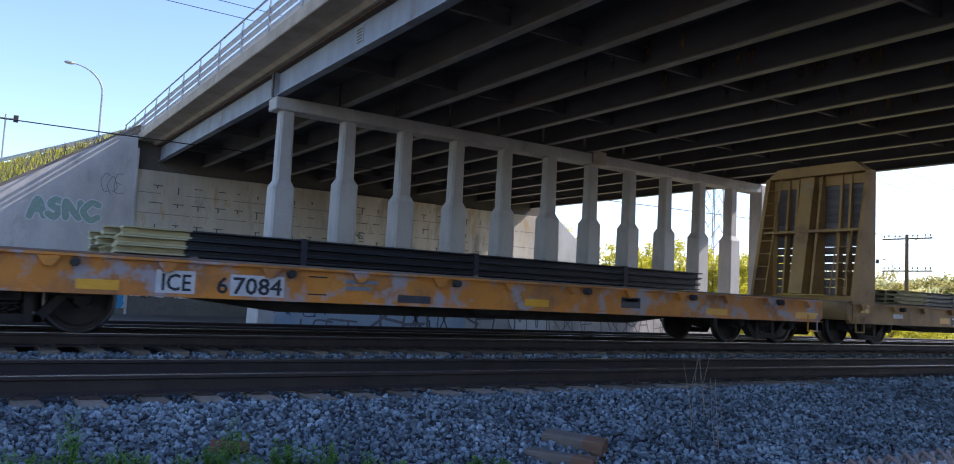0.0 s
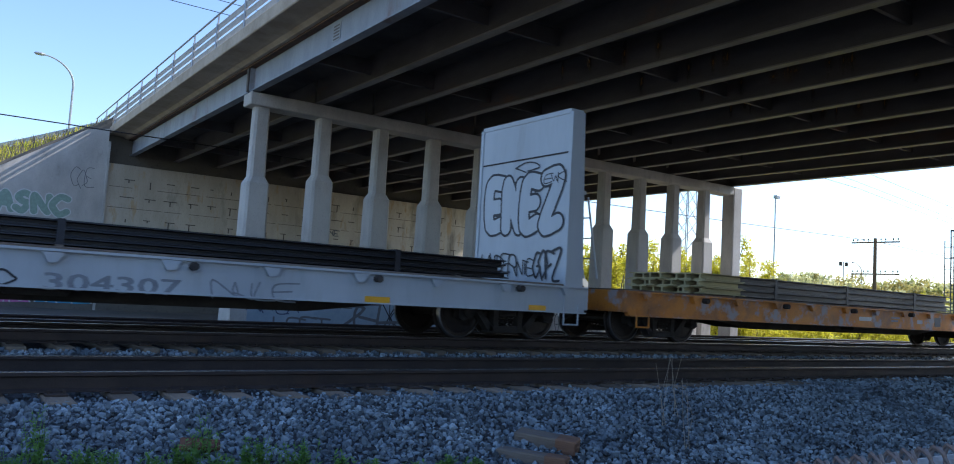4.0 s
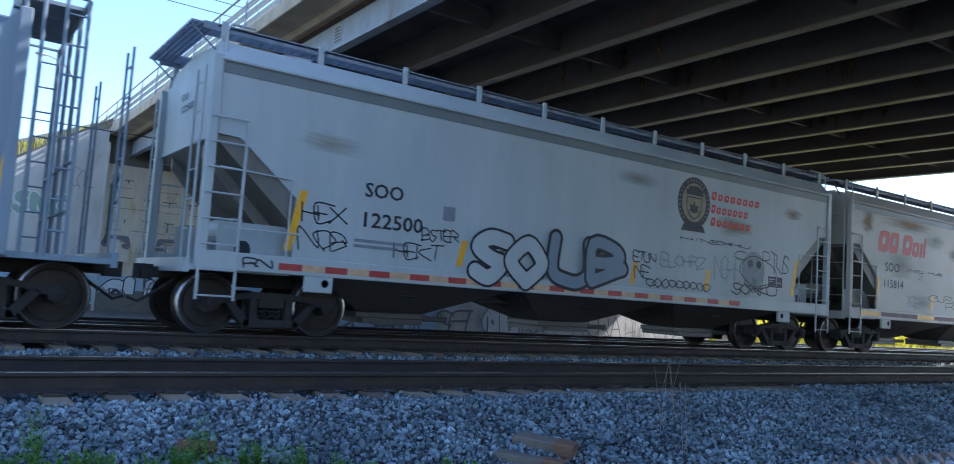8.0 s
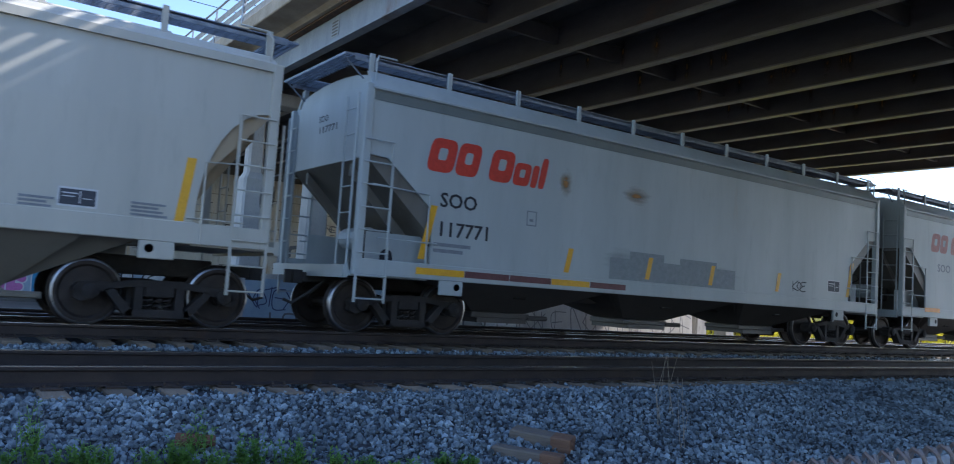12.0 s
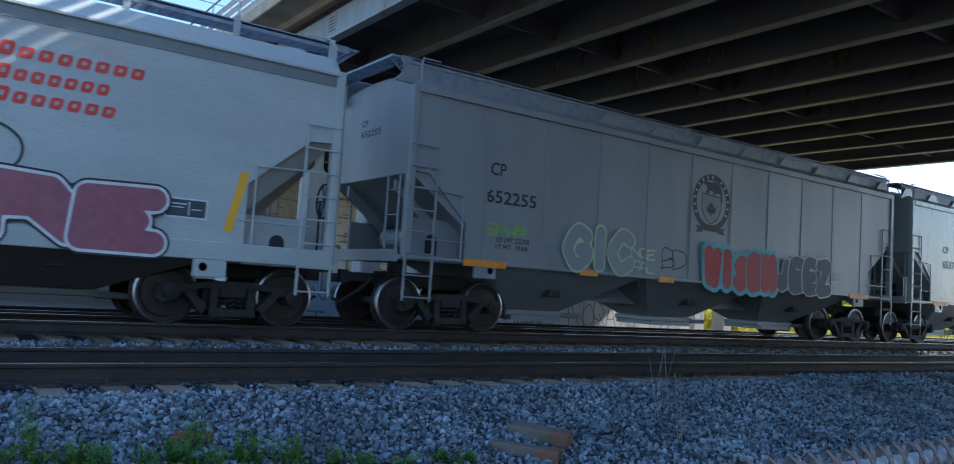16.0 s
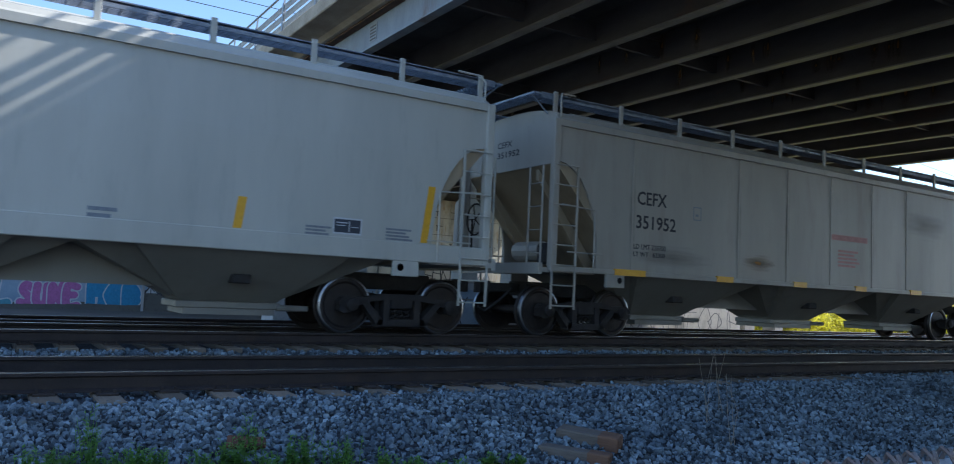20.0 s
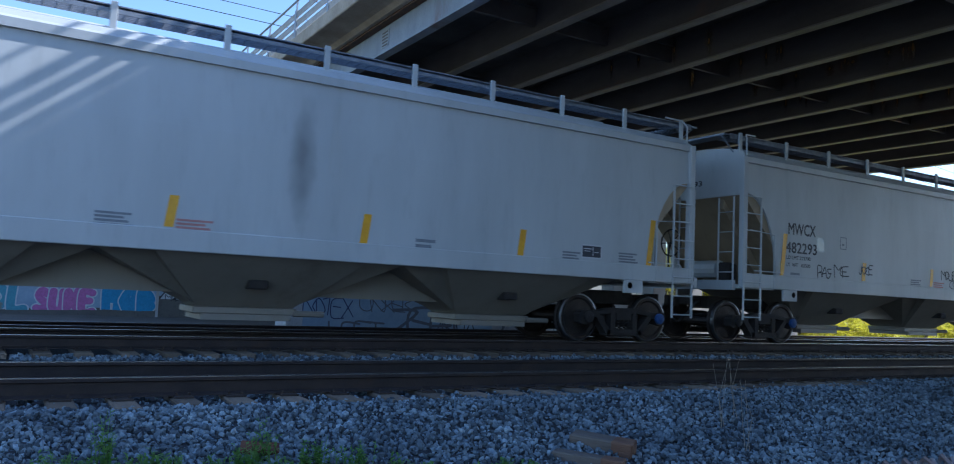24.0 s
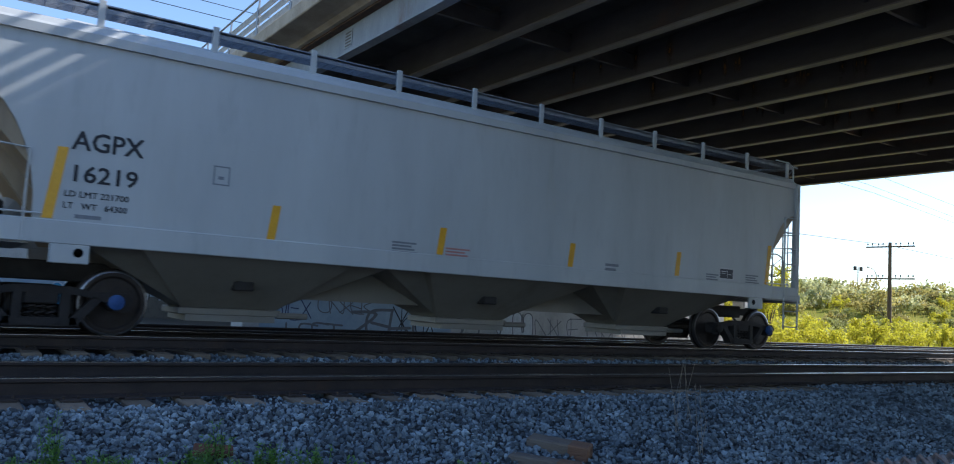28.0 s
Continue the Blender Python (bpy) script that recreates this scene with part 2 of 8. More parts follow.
def part(name, geo, material, parent, label="", at=None, smooth=False):
    """One mesh under a thing or a part. geo: a Geo, or a mesh that alike parts share."""
    ob = new(name, geo.mesh(name, material, smooth) if isinstance(geo, Geo) else geo)
    if parent:
        ob.parent = parent
    if at is not None:
        ob.matrix_basis = at if isinstance(at, Matrix) else Matrix.Translation(at)
    if label:
        ob["label"] = label
    return ob


def thing(name, label, category, at=(0, 0, 0), group="", kind=""):
    ob = tagged(new(name), label, category, group, kind)
    ob.matrix_basis = at if isinstance(at, Matrix) else Matrix.Translation(at)
    return ob


def setting(name, geo, material, label, category, smooth=False):
    return tagged(part(name, geo, material, None, smooth=smooth), label, category, kind="structure")


def ribbon(geo, pts, width, y, taper=True):
    """A painted stroke in a plane of constant y, through points (x, z)."""
    n = len(pts)
    vs = []
    for i, (x, z) in enumerate(pts):
        ax, az = pts[max(i - 1, 0)]
        bx, bz = pts[min(i + 1, n - 1)]
        dx, dz = bx - ax, bz - az
        l = math.hypot(dx, dz) or 1
        w = width / 2 * (0.45 + 0.55 * math.sin(math.pi * (i + 0.5) / n) if taper else 1)
        vs += [(x - dz / l * w, y, z + dx / l * w), (x + dz / l * w, y, z - dx / l * w)]
    geo.add(vs, [(2 * i, 2 * i + 1, 2 * i + 3, 2 * i + 2) for i in range(n - 1)])


_letters = {}


def lettering(text, height, material):
    """A mesh of letters in the x-z plane facing -y, from x = 0, standing on z = 0."""
    key = (text, round(height, 3), material.name)
    if key not in _letters:
        cu = bpy.data.curves.new("letters", "FONT")
        cu.body, cu.size, cu.resolution_u = text, height / 0.72, 2
        ob = new("letters", cu)
        bpy.context.view_layer.update()
        me = bpy.data.meshes.new_from_object(ob.evaluated_get(bpy.context.evaluated_depsgraph_get()))
        bpy.data.objects.remove(ob)
        bpy.data.curves.remove(cu)
        me.transform(pose(0, 0, 0, 90, 0, 0))
        # broad brush: the thin outline laid four times, a little apart
        thin, e = [tuple(v.co) for v in me.vertices], 0.026 * height
        faces = [tuple(f.vertices) for f in me.polygons]
        me = bpy.data.meshes.new("letters")
        shifts = [(-e, 0.0, -e * 0.6), (e, -0.0004, -e * 0.6), (-e, -0.0008, e * 0.6), (e, -0.0012, e * 0.6)]
        me.from_pydata([(x + a, y + b, z + c) for a, b, c in shifts for x, y, z in thin], [], [tuple(i + k * len(thin) for i in f) for k in range(4) for f in faces])
        me.materials.clear()
        me.materials.append(material)
        _letters[key] = me
    return _letters[key]

# ---- the setting ----
NEAR_Y, NEAR_Z = 8.78, -0.125     # centre of the near track, its rail top
TRAIN_Y = 12.71                   # centre of the train's track, rail top at 0
FAR_Y, FAR_Z = 16.9, -0.10        # a third track behind
PIER_Y, COL_X, COL_D = 25.03, 8.445, 2.208
DECK_X0, DECK_X1 = 6.95, 33.6
ABUT_Y = 43.0
GIRDER_Z = 6.90


def ground_z(x, y):
    """Height of the ground sheet."""
    if y < 2.6:
        base = -1.16
    elif y < 19.7:
        base = -1.35
    else:
        base = -1.05
    # the bank of the approach road, beyond the abutment on the far side
    if y > ABUT_Y + 0.4:
        crest, edge = 8.75, 7.0 - 0.27 * max(0.0, y - 47)
        if x < edge:
            bank = crest - 0.64 * (edge - x)
        elif x > 33.5:
            bank = 6.8 - 0.75 * (x - 33.5)
        else:
            bank = crest
        base = max(base, bank)
    # the far road's bank to the east
    if x > 40 and y > 40:
        rise = min(1, max(0, (0.55 * x + 0.2 * y - 48) / 22))
        base = max(base, -1.0 + 4.3 * rise * rise * (3 - 2 * rise))
    return base


def spread(lo, hi, near0, near1, step, coarse):
    """Grid lines, close together between near0 and near1."""
    out, v = [], near0
    while v <= near1:
        out.append(v)
        v += step
    w, s = near0, step
    while w > lo:
        s *= coarse
        w -= s
        out.insert(0, w)
    w, s = near1, step
    while w < hi:
        s *= coarse
        w += s
        out.append(w)
    return out


gx, gy = spread(-1500, 2500, -10, 70, 0.9, 1.25), spread(-1500, 2500, -4, 60, 0.7, 1.25)
g = Geo()
g.v = [(x, y, ground_z(x, y) + 0.05 * noise.noise((x * 0.4, y * 0.4, 0))) for y in gy for x in gx]
nx = len(gx)
g.f = [(j * nx + i, j * nx + i + 1, (j + 1) * nx + i + 1, (j + 1) * nx + i) for j in range(len(gy) - 1) for i in range(nx - 1)]
ground = setting("ground", g, EARTH, "rough earth and spring grass beside the railway", "ground")
ground.data.materials.append(GRASS)
for f in ground.data.polygons:
    c = f.center
    if (c.y > 20.5 and c.x > 35) or c.y > ABUT_Y + 0.5:
        f.material_index = 1

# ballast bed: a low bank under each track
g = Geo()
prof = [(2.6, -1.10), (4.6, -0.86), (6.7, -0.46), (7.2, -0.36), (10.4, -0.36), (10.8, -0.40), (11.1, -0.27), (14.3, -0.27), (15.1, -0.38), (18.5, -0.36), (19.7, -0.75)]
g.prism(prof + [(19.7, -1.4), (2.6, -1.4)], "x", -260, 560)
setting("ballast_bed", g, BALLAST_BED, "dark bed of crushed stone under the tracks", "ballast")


def bed_z(y):
    for (a, za), (b, zb) in zip(prof, prof[1:]):
        if a <= y <= b:
            return za + (zb - za) * (y - a) / (b - a)
    return -1.0


def stones(name, count, x_range, y_range, size, seed, bias=1.0):
    """Loose crushed stones on the bed, one joined mesh."""
    rng = np.random.default_rng(seed)
    p = 1.618
    shape = np.array([(-1, p, 0), (1, p, 0), (-1, -p, 0), (1, -p, 0), (0, -1, p), (0, 1, p), (0, -1, -p), (0, 1, -p), (p, 0, -1), (p, 0, 1), (-p, 0, -1), (-p, 0, 1)], float) / 1.9
    tris = np.array([(0, 11, 5), (0, 5, 1), (0, 1, 7), (0, 7, 10), (0, 10, 11), (1, 5, 9), (5, 11, 4), (11, 10, 2), (10, 7, 6), (7, 1, 8), (3, 9, 4), (3, 4, 2), (3, 2, 6), (3, 6, 8), (3, 8, 9), (4, 9, 5), (2, 4, 11), (6, 2, 10), (8, 6, 7), (9, 8, 1)])
    u = rng.random(count) ** bias
    px = x_range[0] + u * (x_range[1] - x_range[0])
    py = rng.uniform(*y_range, count)
    pz = np.array([bed_z(y) for y in py])
    s = size * rng.uniform(0.45, 1.4, count)[:, None, None] * rng.uniform(0.5, 1.15, (count, 1, 3))
    v = shape[None] * s * 0.5 * rng.uniform(0.55, 1.3, (count, 12, 1))
    q = rng.normal(size=(count, 4))
    q /= np.linalg.norm(q, axis=1)[:, None]
    w, x, y, z = q.T
    rot = np.stack([np.stack([1 - 2 * (y * y + z * z), 2 * (x * y - w * z), 2 * (x * z + w * y)], 1),
                    np.stack([2 * (x * y + w * z), 1 - 2 * (x * x + z * z), 2 * (y * z - w * x)], 1),
                    np.stack([2 * (x * z - w * y), 2 * (y * z + w * x), 1 - 2 * (x * x + y * y)], 1)], 1)
    v = np.einsum("nij,nkj->nki", rot, v) + np.stack([px, py, pz + rng.uniform(-0.25, 0.5, count) * size], 1)[:, None]
    me = bpy.data.meshes.new(name)
    f = (tris[None] + 12 * np.arange(count)[:, None, None]).reshape(-1, 3)
    me.vertices.add(12 * count)
    me.vertices.foreach_set("co", v.reshape(-1).astype(np.float32))
    me.loops.add(60 * count)
    me.loops.foreach_set("vertex_index", f.reshape(-1).astype(np.int32))
    me.polygons.add(20 * count)
    me.polygons.foreach_set("loop_start", np.arange(0, 60 * count, 3, dtype=np.int32))
    me.update(calc_edges=True)
    me.shade_flat()
    me.materials.append(BALLAST)
    return tagged(new(name, me), "blue-grey crushed stone ballast lying loose", "ballast", kind="stuff")


stones("ballast_stones", 40000, (-0.4, 13.0), (4.2, 7.55), 0.055, 3, 1.25)
stones("ballast_stones", 1500, (-0.4, 15.0), (7.5, 7.95), 0.042, 7, 1.2)
stones("ballast_stones", 17000, (12.0, 30.0), (4.6, 7.9), 0.075, 4, 1.5)
stones("ballast_stones", 12000, (0.2, 28.0), (9.55, 11.7), 0.066, 5, 1.3)
stones("ballast_stones", 2500, (0.2, 16.0), (8.05, 9.5), 0.06, 6, 1.3)


def track(name, cy, rz, label):
    """Two rails on ties with plates and spikes."""
    base = thing(name, label, "railway track", (0, cy, rz), kind="structure")
    head = [(-0.036, -0.034), (-0.036, -0.008), (-0.026, 0.0), (0.026, 0.0), (0.036, -0.008), (0.036, -0.034), (0.010, -0.048), (0.009, -0.145), (0.07, -0.166), (0.07, -0.178), (-0.07, -0.178), (-0.07, -0.166), (-0.009, -0.145), (-0.010, -0.048)]
    for y in (-0.7525, 0.7525):
        r = part("rail", Geo().prism([(y + a, b - 0.0015) for a, b in head], "x", -250, 550), RAIL_SIDE, base, "rust-brown steel rail")
        part("running_surface", Geo().box(-250, 550, y - 0.030, y + 0.030, -0.004, 0.001), RAIL_TOP, r, "bright worn running surface")
    tie = Geo().box(-0.115, 0.115, -1.3, 1.3, -0.372, -0.196, 0.012).mesh("tie", TIE)
    plate = Geo().box(-0.09, 0.09, -0.17, 0.17, -0.197, -0.176, 0.004)
    for sx in (-0.06, 0.06):
        for sy in (-0.1, 0.1):
            plate.box(sx - 0.012, sx + 0.012, sy - 0.012, sy + 0.012, -0.18, -0.145, 0.004)
    plate = plate.mesh("tie_plate", PLATE)
    far = Geo()
    i = -14
    while i < 130:
        x = i * 0.52
        if -6 <= i < 74 and name != "railway_track_far":
            t = part("tie", tie, None, base, at=pose(x + random.uniform(-0.02, 0.02), random.uniform(-0.05, 0.05), 0, 0, 0, random.uniform(-1, 1)))
            for y in (-0.7525, 0.7525):
                part("tie_plate", plate, None, t, at=(0, y, 0))
        else:
            far.box(x - 0.115, x + 0.115, -1.3, 1.3, -0.372, -0.196)
        i += 1
    tagged(part("ties", far, TIE, base), kind="stuff")
    return base


track("railway_track", NEAR_Y, NEAR_Z, "near railway track of worn rails on wooden ties")
track("railway_track", TRAIN_Y, 0.0, "middle railway track that carries the freight train")
track("railway_track_far", FAR_Y, FAR_Z, "rear railway track in shade behind the train").name = "railway_track"

# ---- bridge ----
pier = thing("bridge_pier", "grey concrete pier of twelve columns under a cap beam", "bridge pier", (0, PIER_Y, 0), kind="structure")


def column(shoulder):
    g = Geo()
    a, b = 0.235, 0.365
    ring = lambda h, z, c=0.07: [(-h + c, -h, z), (h - c, -h, z), (h, -h + c, z), (h, h - c, z), (h - c, h, z), (-h + c, h, z), (-h, h - c, z), (-h, -h + c, z)]
    levels = [ring(b + 0.04, -1.25), ring(b, shoulder - 0.12), ring(b - 0.01, shoulder - 0.1), ring(a + 0.02, shoulder + 0.1), ring(a, 6.47)]
    vs = [p for l in levels for p in l]
    fs = [(8 * i + k, 8 * i + (k + 1) % 8, 8 * i + 8 + (k + 1) % 8, 8 * i + 8 + k) for i in range(4) for k in range(8)] + [tuple(range(8))[::-1], tuple(range(32, 40))]
    return g.add(vs, fs)


col_mesh, col_high = column(4.08).mesh("column", CONCRETE), column(4.42).mesh("column", CONCRETE)
for i in range(11):
    part("column", col_high if i == 1 else col_mesh, None, pier, at=(COL_X + i * COL_D, 0, 0))
part("column", Geo().box(-0.33, 0.33, -0.36, 0.36, -1.25, 6.875, 0.05), CONCRETE, pier, "broad square end column", at=(COL_X + 11 * COL_D - 0.05, 0, 0))
cap = Geo().box(COL_X - 0.48, COL_X + 11 * COL_D - 0.385, -0.38, 0.38, 6.46, 6.88, 0.03)
cap_part = part("cap_beam", cap, CONCRETE, pier, "long weathered concrete cap beam")
part("bearing_block", Geo().box(COL_X + 6 * COL_D - 0.30, COL_X + 6 * COL_D + 0.42, -0.47, 0.3, 6.45, 6.98, 0.02), DECK_CONC, pier, "pale patched concrete block")
crash = Geo().prism([(-0.62, -0.9), (0.62, -0.9), (0.50, 0.95), (-0.50, 0.95)], "x", COL_X - 0.65, 29.6)
part("crash_wall", crash, CONCRETE, pier, "low concrete crash wall round the column feet, with sprayed graffiti")

bridge = thing("road_bridge", "steel girder road bridge with concrete deck over the railway", "bridge", kind="structure")
SPAN0, SPAN1 = -7.0, ABUT_Y + 0.6
girder_x = [8.12 + 2.2 * i for i in range(12)]


DECK_Z = 7.78
for i, x in enumerate(girder_x):
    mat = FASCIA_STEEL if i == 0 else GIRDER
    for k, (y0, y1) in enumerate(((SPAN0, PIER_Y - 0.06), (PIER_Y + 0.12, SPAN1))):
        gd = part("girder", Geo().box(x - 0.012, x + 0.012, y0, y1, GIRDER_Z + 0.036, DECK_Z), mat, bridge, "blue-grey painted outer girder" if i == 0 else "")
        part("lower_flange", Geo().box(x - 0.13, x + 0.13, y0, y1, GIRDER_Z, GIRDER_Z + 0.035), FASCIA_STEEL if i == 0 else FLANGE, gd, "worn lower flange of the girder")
        if i == 0:
            st = Geo()
            for y in ((y0 + 0.06, y1 - 0.06) if k == 0 else (y0 + 0.06,)):
                st.box(x - 0.16, x - 0.012, y - 0.012, y + 0.012, GIRDER_Z + 0.035, DECK_Z - 0.02)
            part("stiffener", st, FASCIA_STEEL, gd)
    if i < 11:
        for y in (2.0, 8.5, 15.0, 21.0, 28.0, 34.0, 40.0):
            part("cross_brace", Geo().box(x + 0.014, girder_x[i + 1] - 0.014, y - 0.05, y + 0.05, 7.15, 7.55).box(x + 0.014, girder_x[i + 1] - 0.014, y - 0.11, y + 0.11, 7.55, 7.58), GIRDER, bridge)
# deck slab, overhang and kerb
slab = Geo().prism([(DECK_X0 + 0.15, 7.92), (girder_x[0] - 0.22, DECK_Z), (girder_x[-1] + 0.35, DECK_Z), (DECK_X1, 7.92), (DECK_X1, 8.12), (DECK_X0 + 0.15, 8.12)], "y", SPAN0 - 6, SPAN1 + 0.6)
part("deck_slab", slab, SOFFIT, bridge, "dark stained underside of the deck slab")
part("overhang", Geo().prism([(DECK_X0 + 0.12, 7.855), (girder_x[0] - 0.5, 7.83), (girder_x[0] - 0.34, DECK_Z - 0.05), (girder_x[0] - 0.225, DECK_Z - 0.05), (girder_x[0] - 0.225, DECK_Z - 0.005), (DECK_X0 + 0.12, 7.905)], "y", SPAN0 - 6, SPAN1 + 0.6), DECK_CONC, bridge, "beige concrete overhang with rusty drips")
part("fascia_kerb", Geo().box(DECK_X0, DECK_X0 + 0.42, SPAN0 - 6, SPAN1 + 0.8, 7.85, 8.24, 0.025), DECK_CONC, bridge, "grey concrete edge beam")
part("fascia_kerb", Geo().box(DECK_X1 - 0.42, DECK_X1, SPAN0 - 6, SPAN1 + 0.8, 7.85, 8.24, 0.025), DECK_CONC, bridge)
part("roadway", Geo().box(DECK_X0 + 0.45, DECK_X1 - 0.45, SPAN0 - 6, SPAN1 + 0.4, 8.125, 8.17), ASPHALT, bridge, "asphalt road surface")
part("rusty_haunch", Geo().box(girder_x[0] - 0.215, girder_x[0] + 0.1, SPAN0, SPAN1, DECK_Z - 0.1, DECK_Z - 0.006), RUSTY_STEEL, bridge, "rust-brown drip line along the girder top")
part("expansion_joint", Geo().box(girder_x[0] - 0.2, girder_x[0] + 0.2, PIER_Y - 0.03, PIER_Y + 0.09, GIRDER_Z + 0.02, DECK_Z - 0.1), GIRDER, bridge)
part("expansion_joint", Geo().box(girder_x[11] - 0.2, girder_x[11] + 0.2, PIER_Y - 0.055, PIER_Y + 0.115, GIRDER_Z + 0.01, DECK_Z - 0.01), GIRDER, bridge)
part("name_plate", Geo().box(girder_x[0] - 0.03, girder_x[0] - 0.013, 18.4, 18.85, 7.12, 7.58), GALV, bridge, "small grey plate with unreadable rows")
for k in range(5):
    part("plate_row", Geo().box(girder_x[0] - 0.034, girder_x[0] - 0.029, 18.45, 18.8, 7.15 + 0.085 * k, 7.19 + 0.085 * k), GIRDER, bridge)


def railing(x, y0, y1, step=2.82):
    """Bridge railing: posts, a top rail, and pale lattice boards between."""
    base = thing("bridge_railing", "galvanized bridge railing with pale lattice panels", "railing", (x, 0, 8.24), kind="structure")
    post = Geo().box(-0.045, 0.045, -0.06, 0.06, 0, 0.93, 0.008).box(-0.022, 0.022, -0.03, 0.03, 0.93, 1.22).mesh("post", GALV)
    board = Geo()
    n = 40
    for k in range(n + 1):
        y = 0.07 + (step - 0.14) * k / n
        board.box(-0.008, 0.008, y - 0.012, y + 0.012, 0, 0.19)
    board.box(-0.012, 0.012, 0.06, step - 0.06, 0, 0.035).box(-0.012, 0.012, 0.06, step - 0.06, 0.16, 0.195).box(-0.004, 0.004, 0.06, step - 0.06, 0.025, 0.17)
    board = board.mesh("lattice_board", PALE_LATTICE)
    y = y0
    while y < y1:
        part("post", post, None, base, at=(0, y, 0))
        if y + step <= y1 + 0.01:
            for z in (0.10, 0.39, 0.68):
                part("lattice_board", board, None, base, at=(0, y, z))
        y += step
    part("top_rail", Geo().tube([(0, y0 - 0.2, 1.24), (0, y1 + 0.2, 1.24)], 0.035, 8), GALV, base)


railing(DECK_X0 + 0.12, 23.04 - 9 * 2.82, 48.5)
railing(DECK_X1 - 0.2, 0.0, 42.0, 3.0)

# abutment and wing walls
ab = Geo().box(6.9, 33.6, ABUT_Y, ABUT_Y + 1.2, -1.2, 6.35, 0.02)
abut = setting("abutment_wall", ab, WALL_CONC, "tall stained concrete abutment wall with rusty tie marks", "wall")
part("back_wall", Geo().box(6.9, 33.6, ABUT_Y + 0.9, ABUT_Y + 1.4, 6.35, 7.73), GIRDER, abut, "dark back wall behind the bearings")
for sx, side in ((1, "west"), (-1, "east")):
    x0 = 6.88 if sx == 1 else 33.62
    o = lambda d: x0 - sx * d
    poly = [(o(0), -1.2), (o(0), 8.05), (o(1.0), 7.85), (o(13.2), -0.1), (o(13.2), -1.2)]
    if sx == -1:
        poly = [(o(0), -1.2), (o(0), 6.9), (o(0.3), 6.7), (o(10.4), -0.9), (o(10.4), -1.2)]
    setting("wing_wall_" + side, Geo().prism(poly, "y", ABUT_Y - 0.06, ABUT_Y + 0.5), CONCRETE, "sloping pale concrete wing wall with graffiti", "wall")
part("pilaster", Geo().box(6.86, 6.98, ABUT_Y - 0.14, ABUT_Y - 0.002, -1.2, 7.4), CONCRETE, abut)
# unseen abutment added on the camera's side, behind the view, to close off light
setting("abutment_near", Geo().box(6.9, 33.6, -8.6, -7.2, -1.5, 7.73), WALL_CONC, "concrete abutment on the near side", "wall")

# ---- train ----
WHEEL_R = 0.457


def paint(name, c, dirt, amount=0.4, streak=True, rough=0.5, rust=None):
    return surface(name, c, tuple(0.86 * v for v in c), 0.7, rough, bump=0.05, fine=5, wear=1.5, stretch=(1, 1, 0.22) if streak else (1, 1, 1), stain=dirt, stain_amount=amount, stain_scale=0.9)


TRUCK = surface("truck_cast_steel", (0.040, 0.034, 0.032), (0.026, 0.023, 0.022), 4, 0.8, 0.2, 0.4, stain=(0.07, 0.05, 0.04), stain_amount=0.4, stain_scale=2.5)
WHEEL = surface("wheel_steel", (0.055, 0.043, 0.038), (0.034, 0.028, 0.026), 5, 0.6, 0.5, 0.25)
TREAD = surface("wheel_tread", (0.42, 0.43, 0.45), (0.30, 0.30, 0.32), 5, 0.3, 1.0, 0.05)
CAP_BLUE = plain("bearing_cap_blue", (0.03, 0.09, 0.28))
UNDER = surface("underframe", (0.05, 0.045, 0.042), (0.03, 0.027, 0.026), 3, 0.85, 0.1, 0.3)
WHITE_BAR = plain("marking_white", (0.62, 0.63, 0.64))
BLACK_PAINT = plain("marking_black", (0.015, 0.017, 0.025), 0.55)
GREY_MARK = plain("marking_grey", (0.22, 0.24, 0.27), 0.6)
YELLOW = surface("reflective_yellow", (0.80, 0.42, 0.02), (0.72, 0.36, 0.02), 6, 0.45, bump=0.05)
ORANGE_MARK = plain("reflective_orange", (0.78, 0.28, 0.02), 0.45)
RED_MARK = plain("marking_red", (0.62, 0.05, 0.03), 0.55)
RED_FADED = plain("marking_red_faded", (0.50, 0.24, 0.22), 0.65)
TAPE_RED = plain("tape_red", (0.42, 0.05, 0.04), 0.5)
TAPE_PALE = plain("tape_pale", (0.62, 0.40, 0.24), 0.5)
BROWN_SEAL = surface("seal_brown", (0.05, 0.048, 0.05), (0.03, 0.03, 0.034), 9, 0.6, bump=0.05)
SEAL_TAN = surface("seal_tan", (0.34, 0.27, 0.17), (0.24, 0.19, 0.12), 6, 0.6, bump=0.05)
look_patch = plain("patch_dark", (0.05, 0.055, 0.07))
GRATE = surface("walkway_grate", (0.27, 0.30, 0.35), (0.20, 0.225, 0.26), 6, 0.6, 0.4, 0.2)

# wheel: flange, tread, plate and hub, in one turned shape
_wg = Geo().lathe([(0.05, -0.05), (0.10, -0.05), (0.12, -0.01), (0.34, 0.015), (0.37, -0.012), (0.422, -0.012), (0.45, 0.0), (WHEEL_R, 0.06), (WHEEL_R + 0.005, 0.10), (0.484, 0.118), (0.484, 0.134), (0.40, 0.134), (0.37, 0.09), (0.14, 0.07), (0.11, 0.10), (0.05, 0.10)], 28, pose(0, 0, 0, -90, 0, 0))
WHEEL_MESH = _wg.mesh("wheel", WHEEL, True)
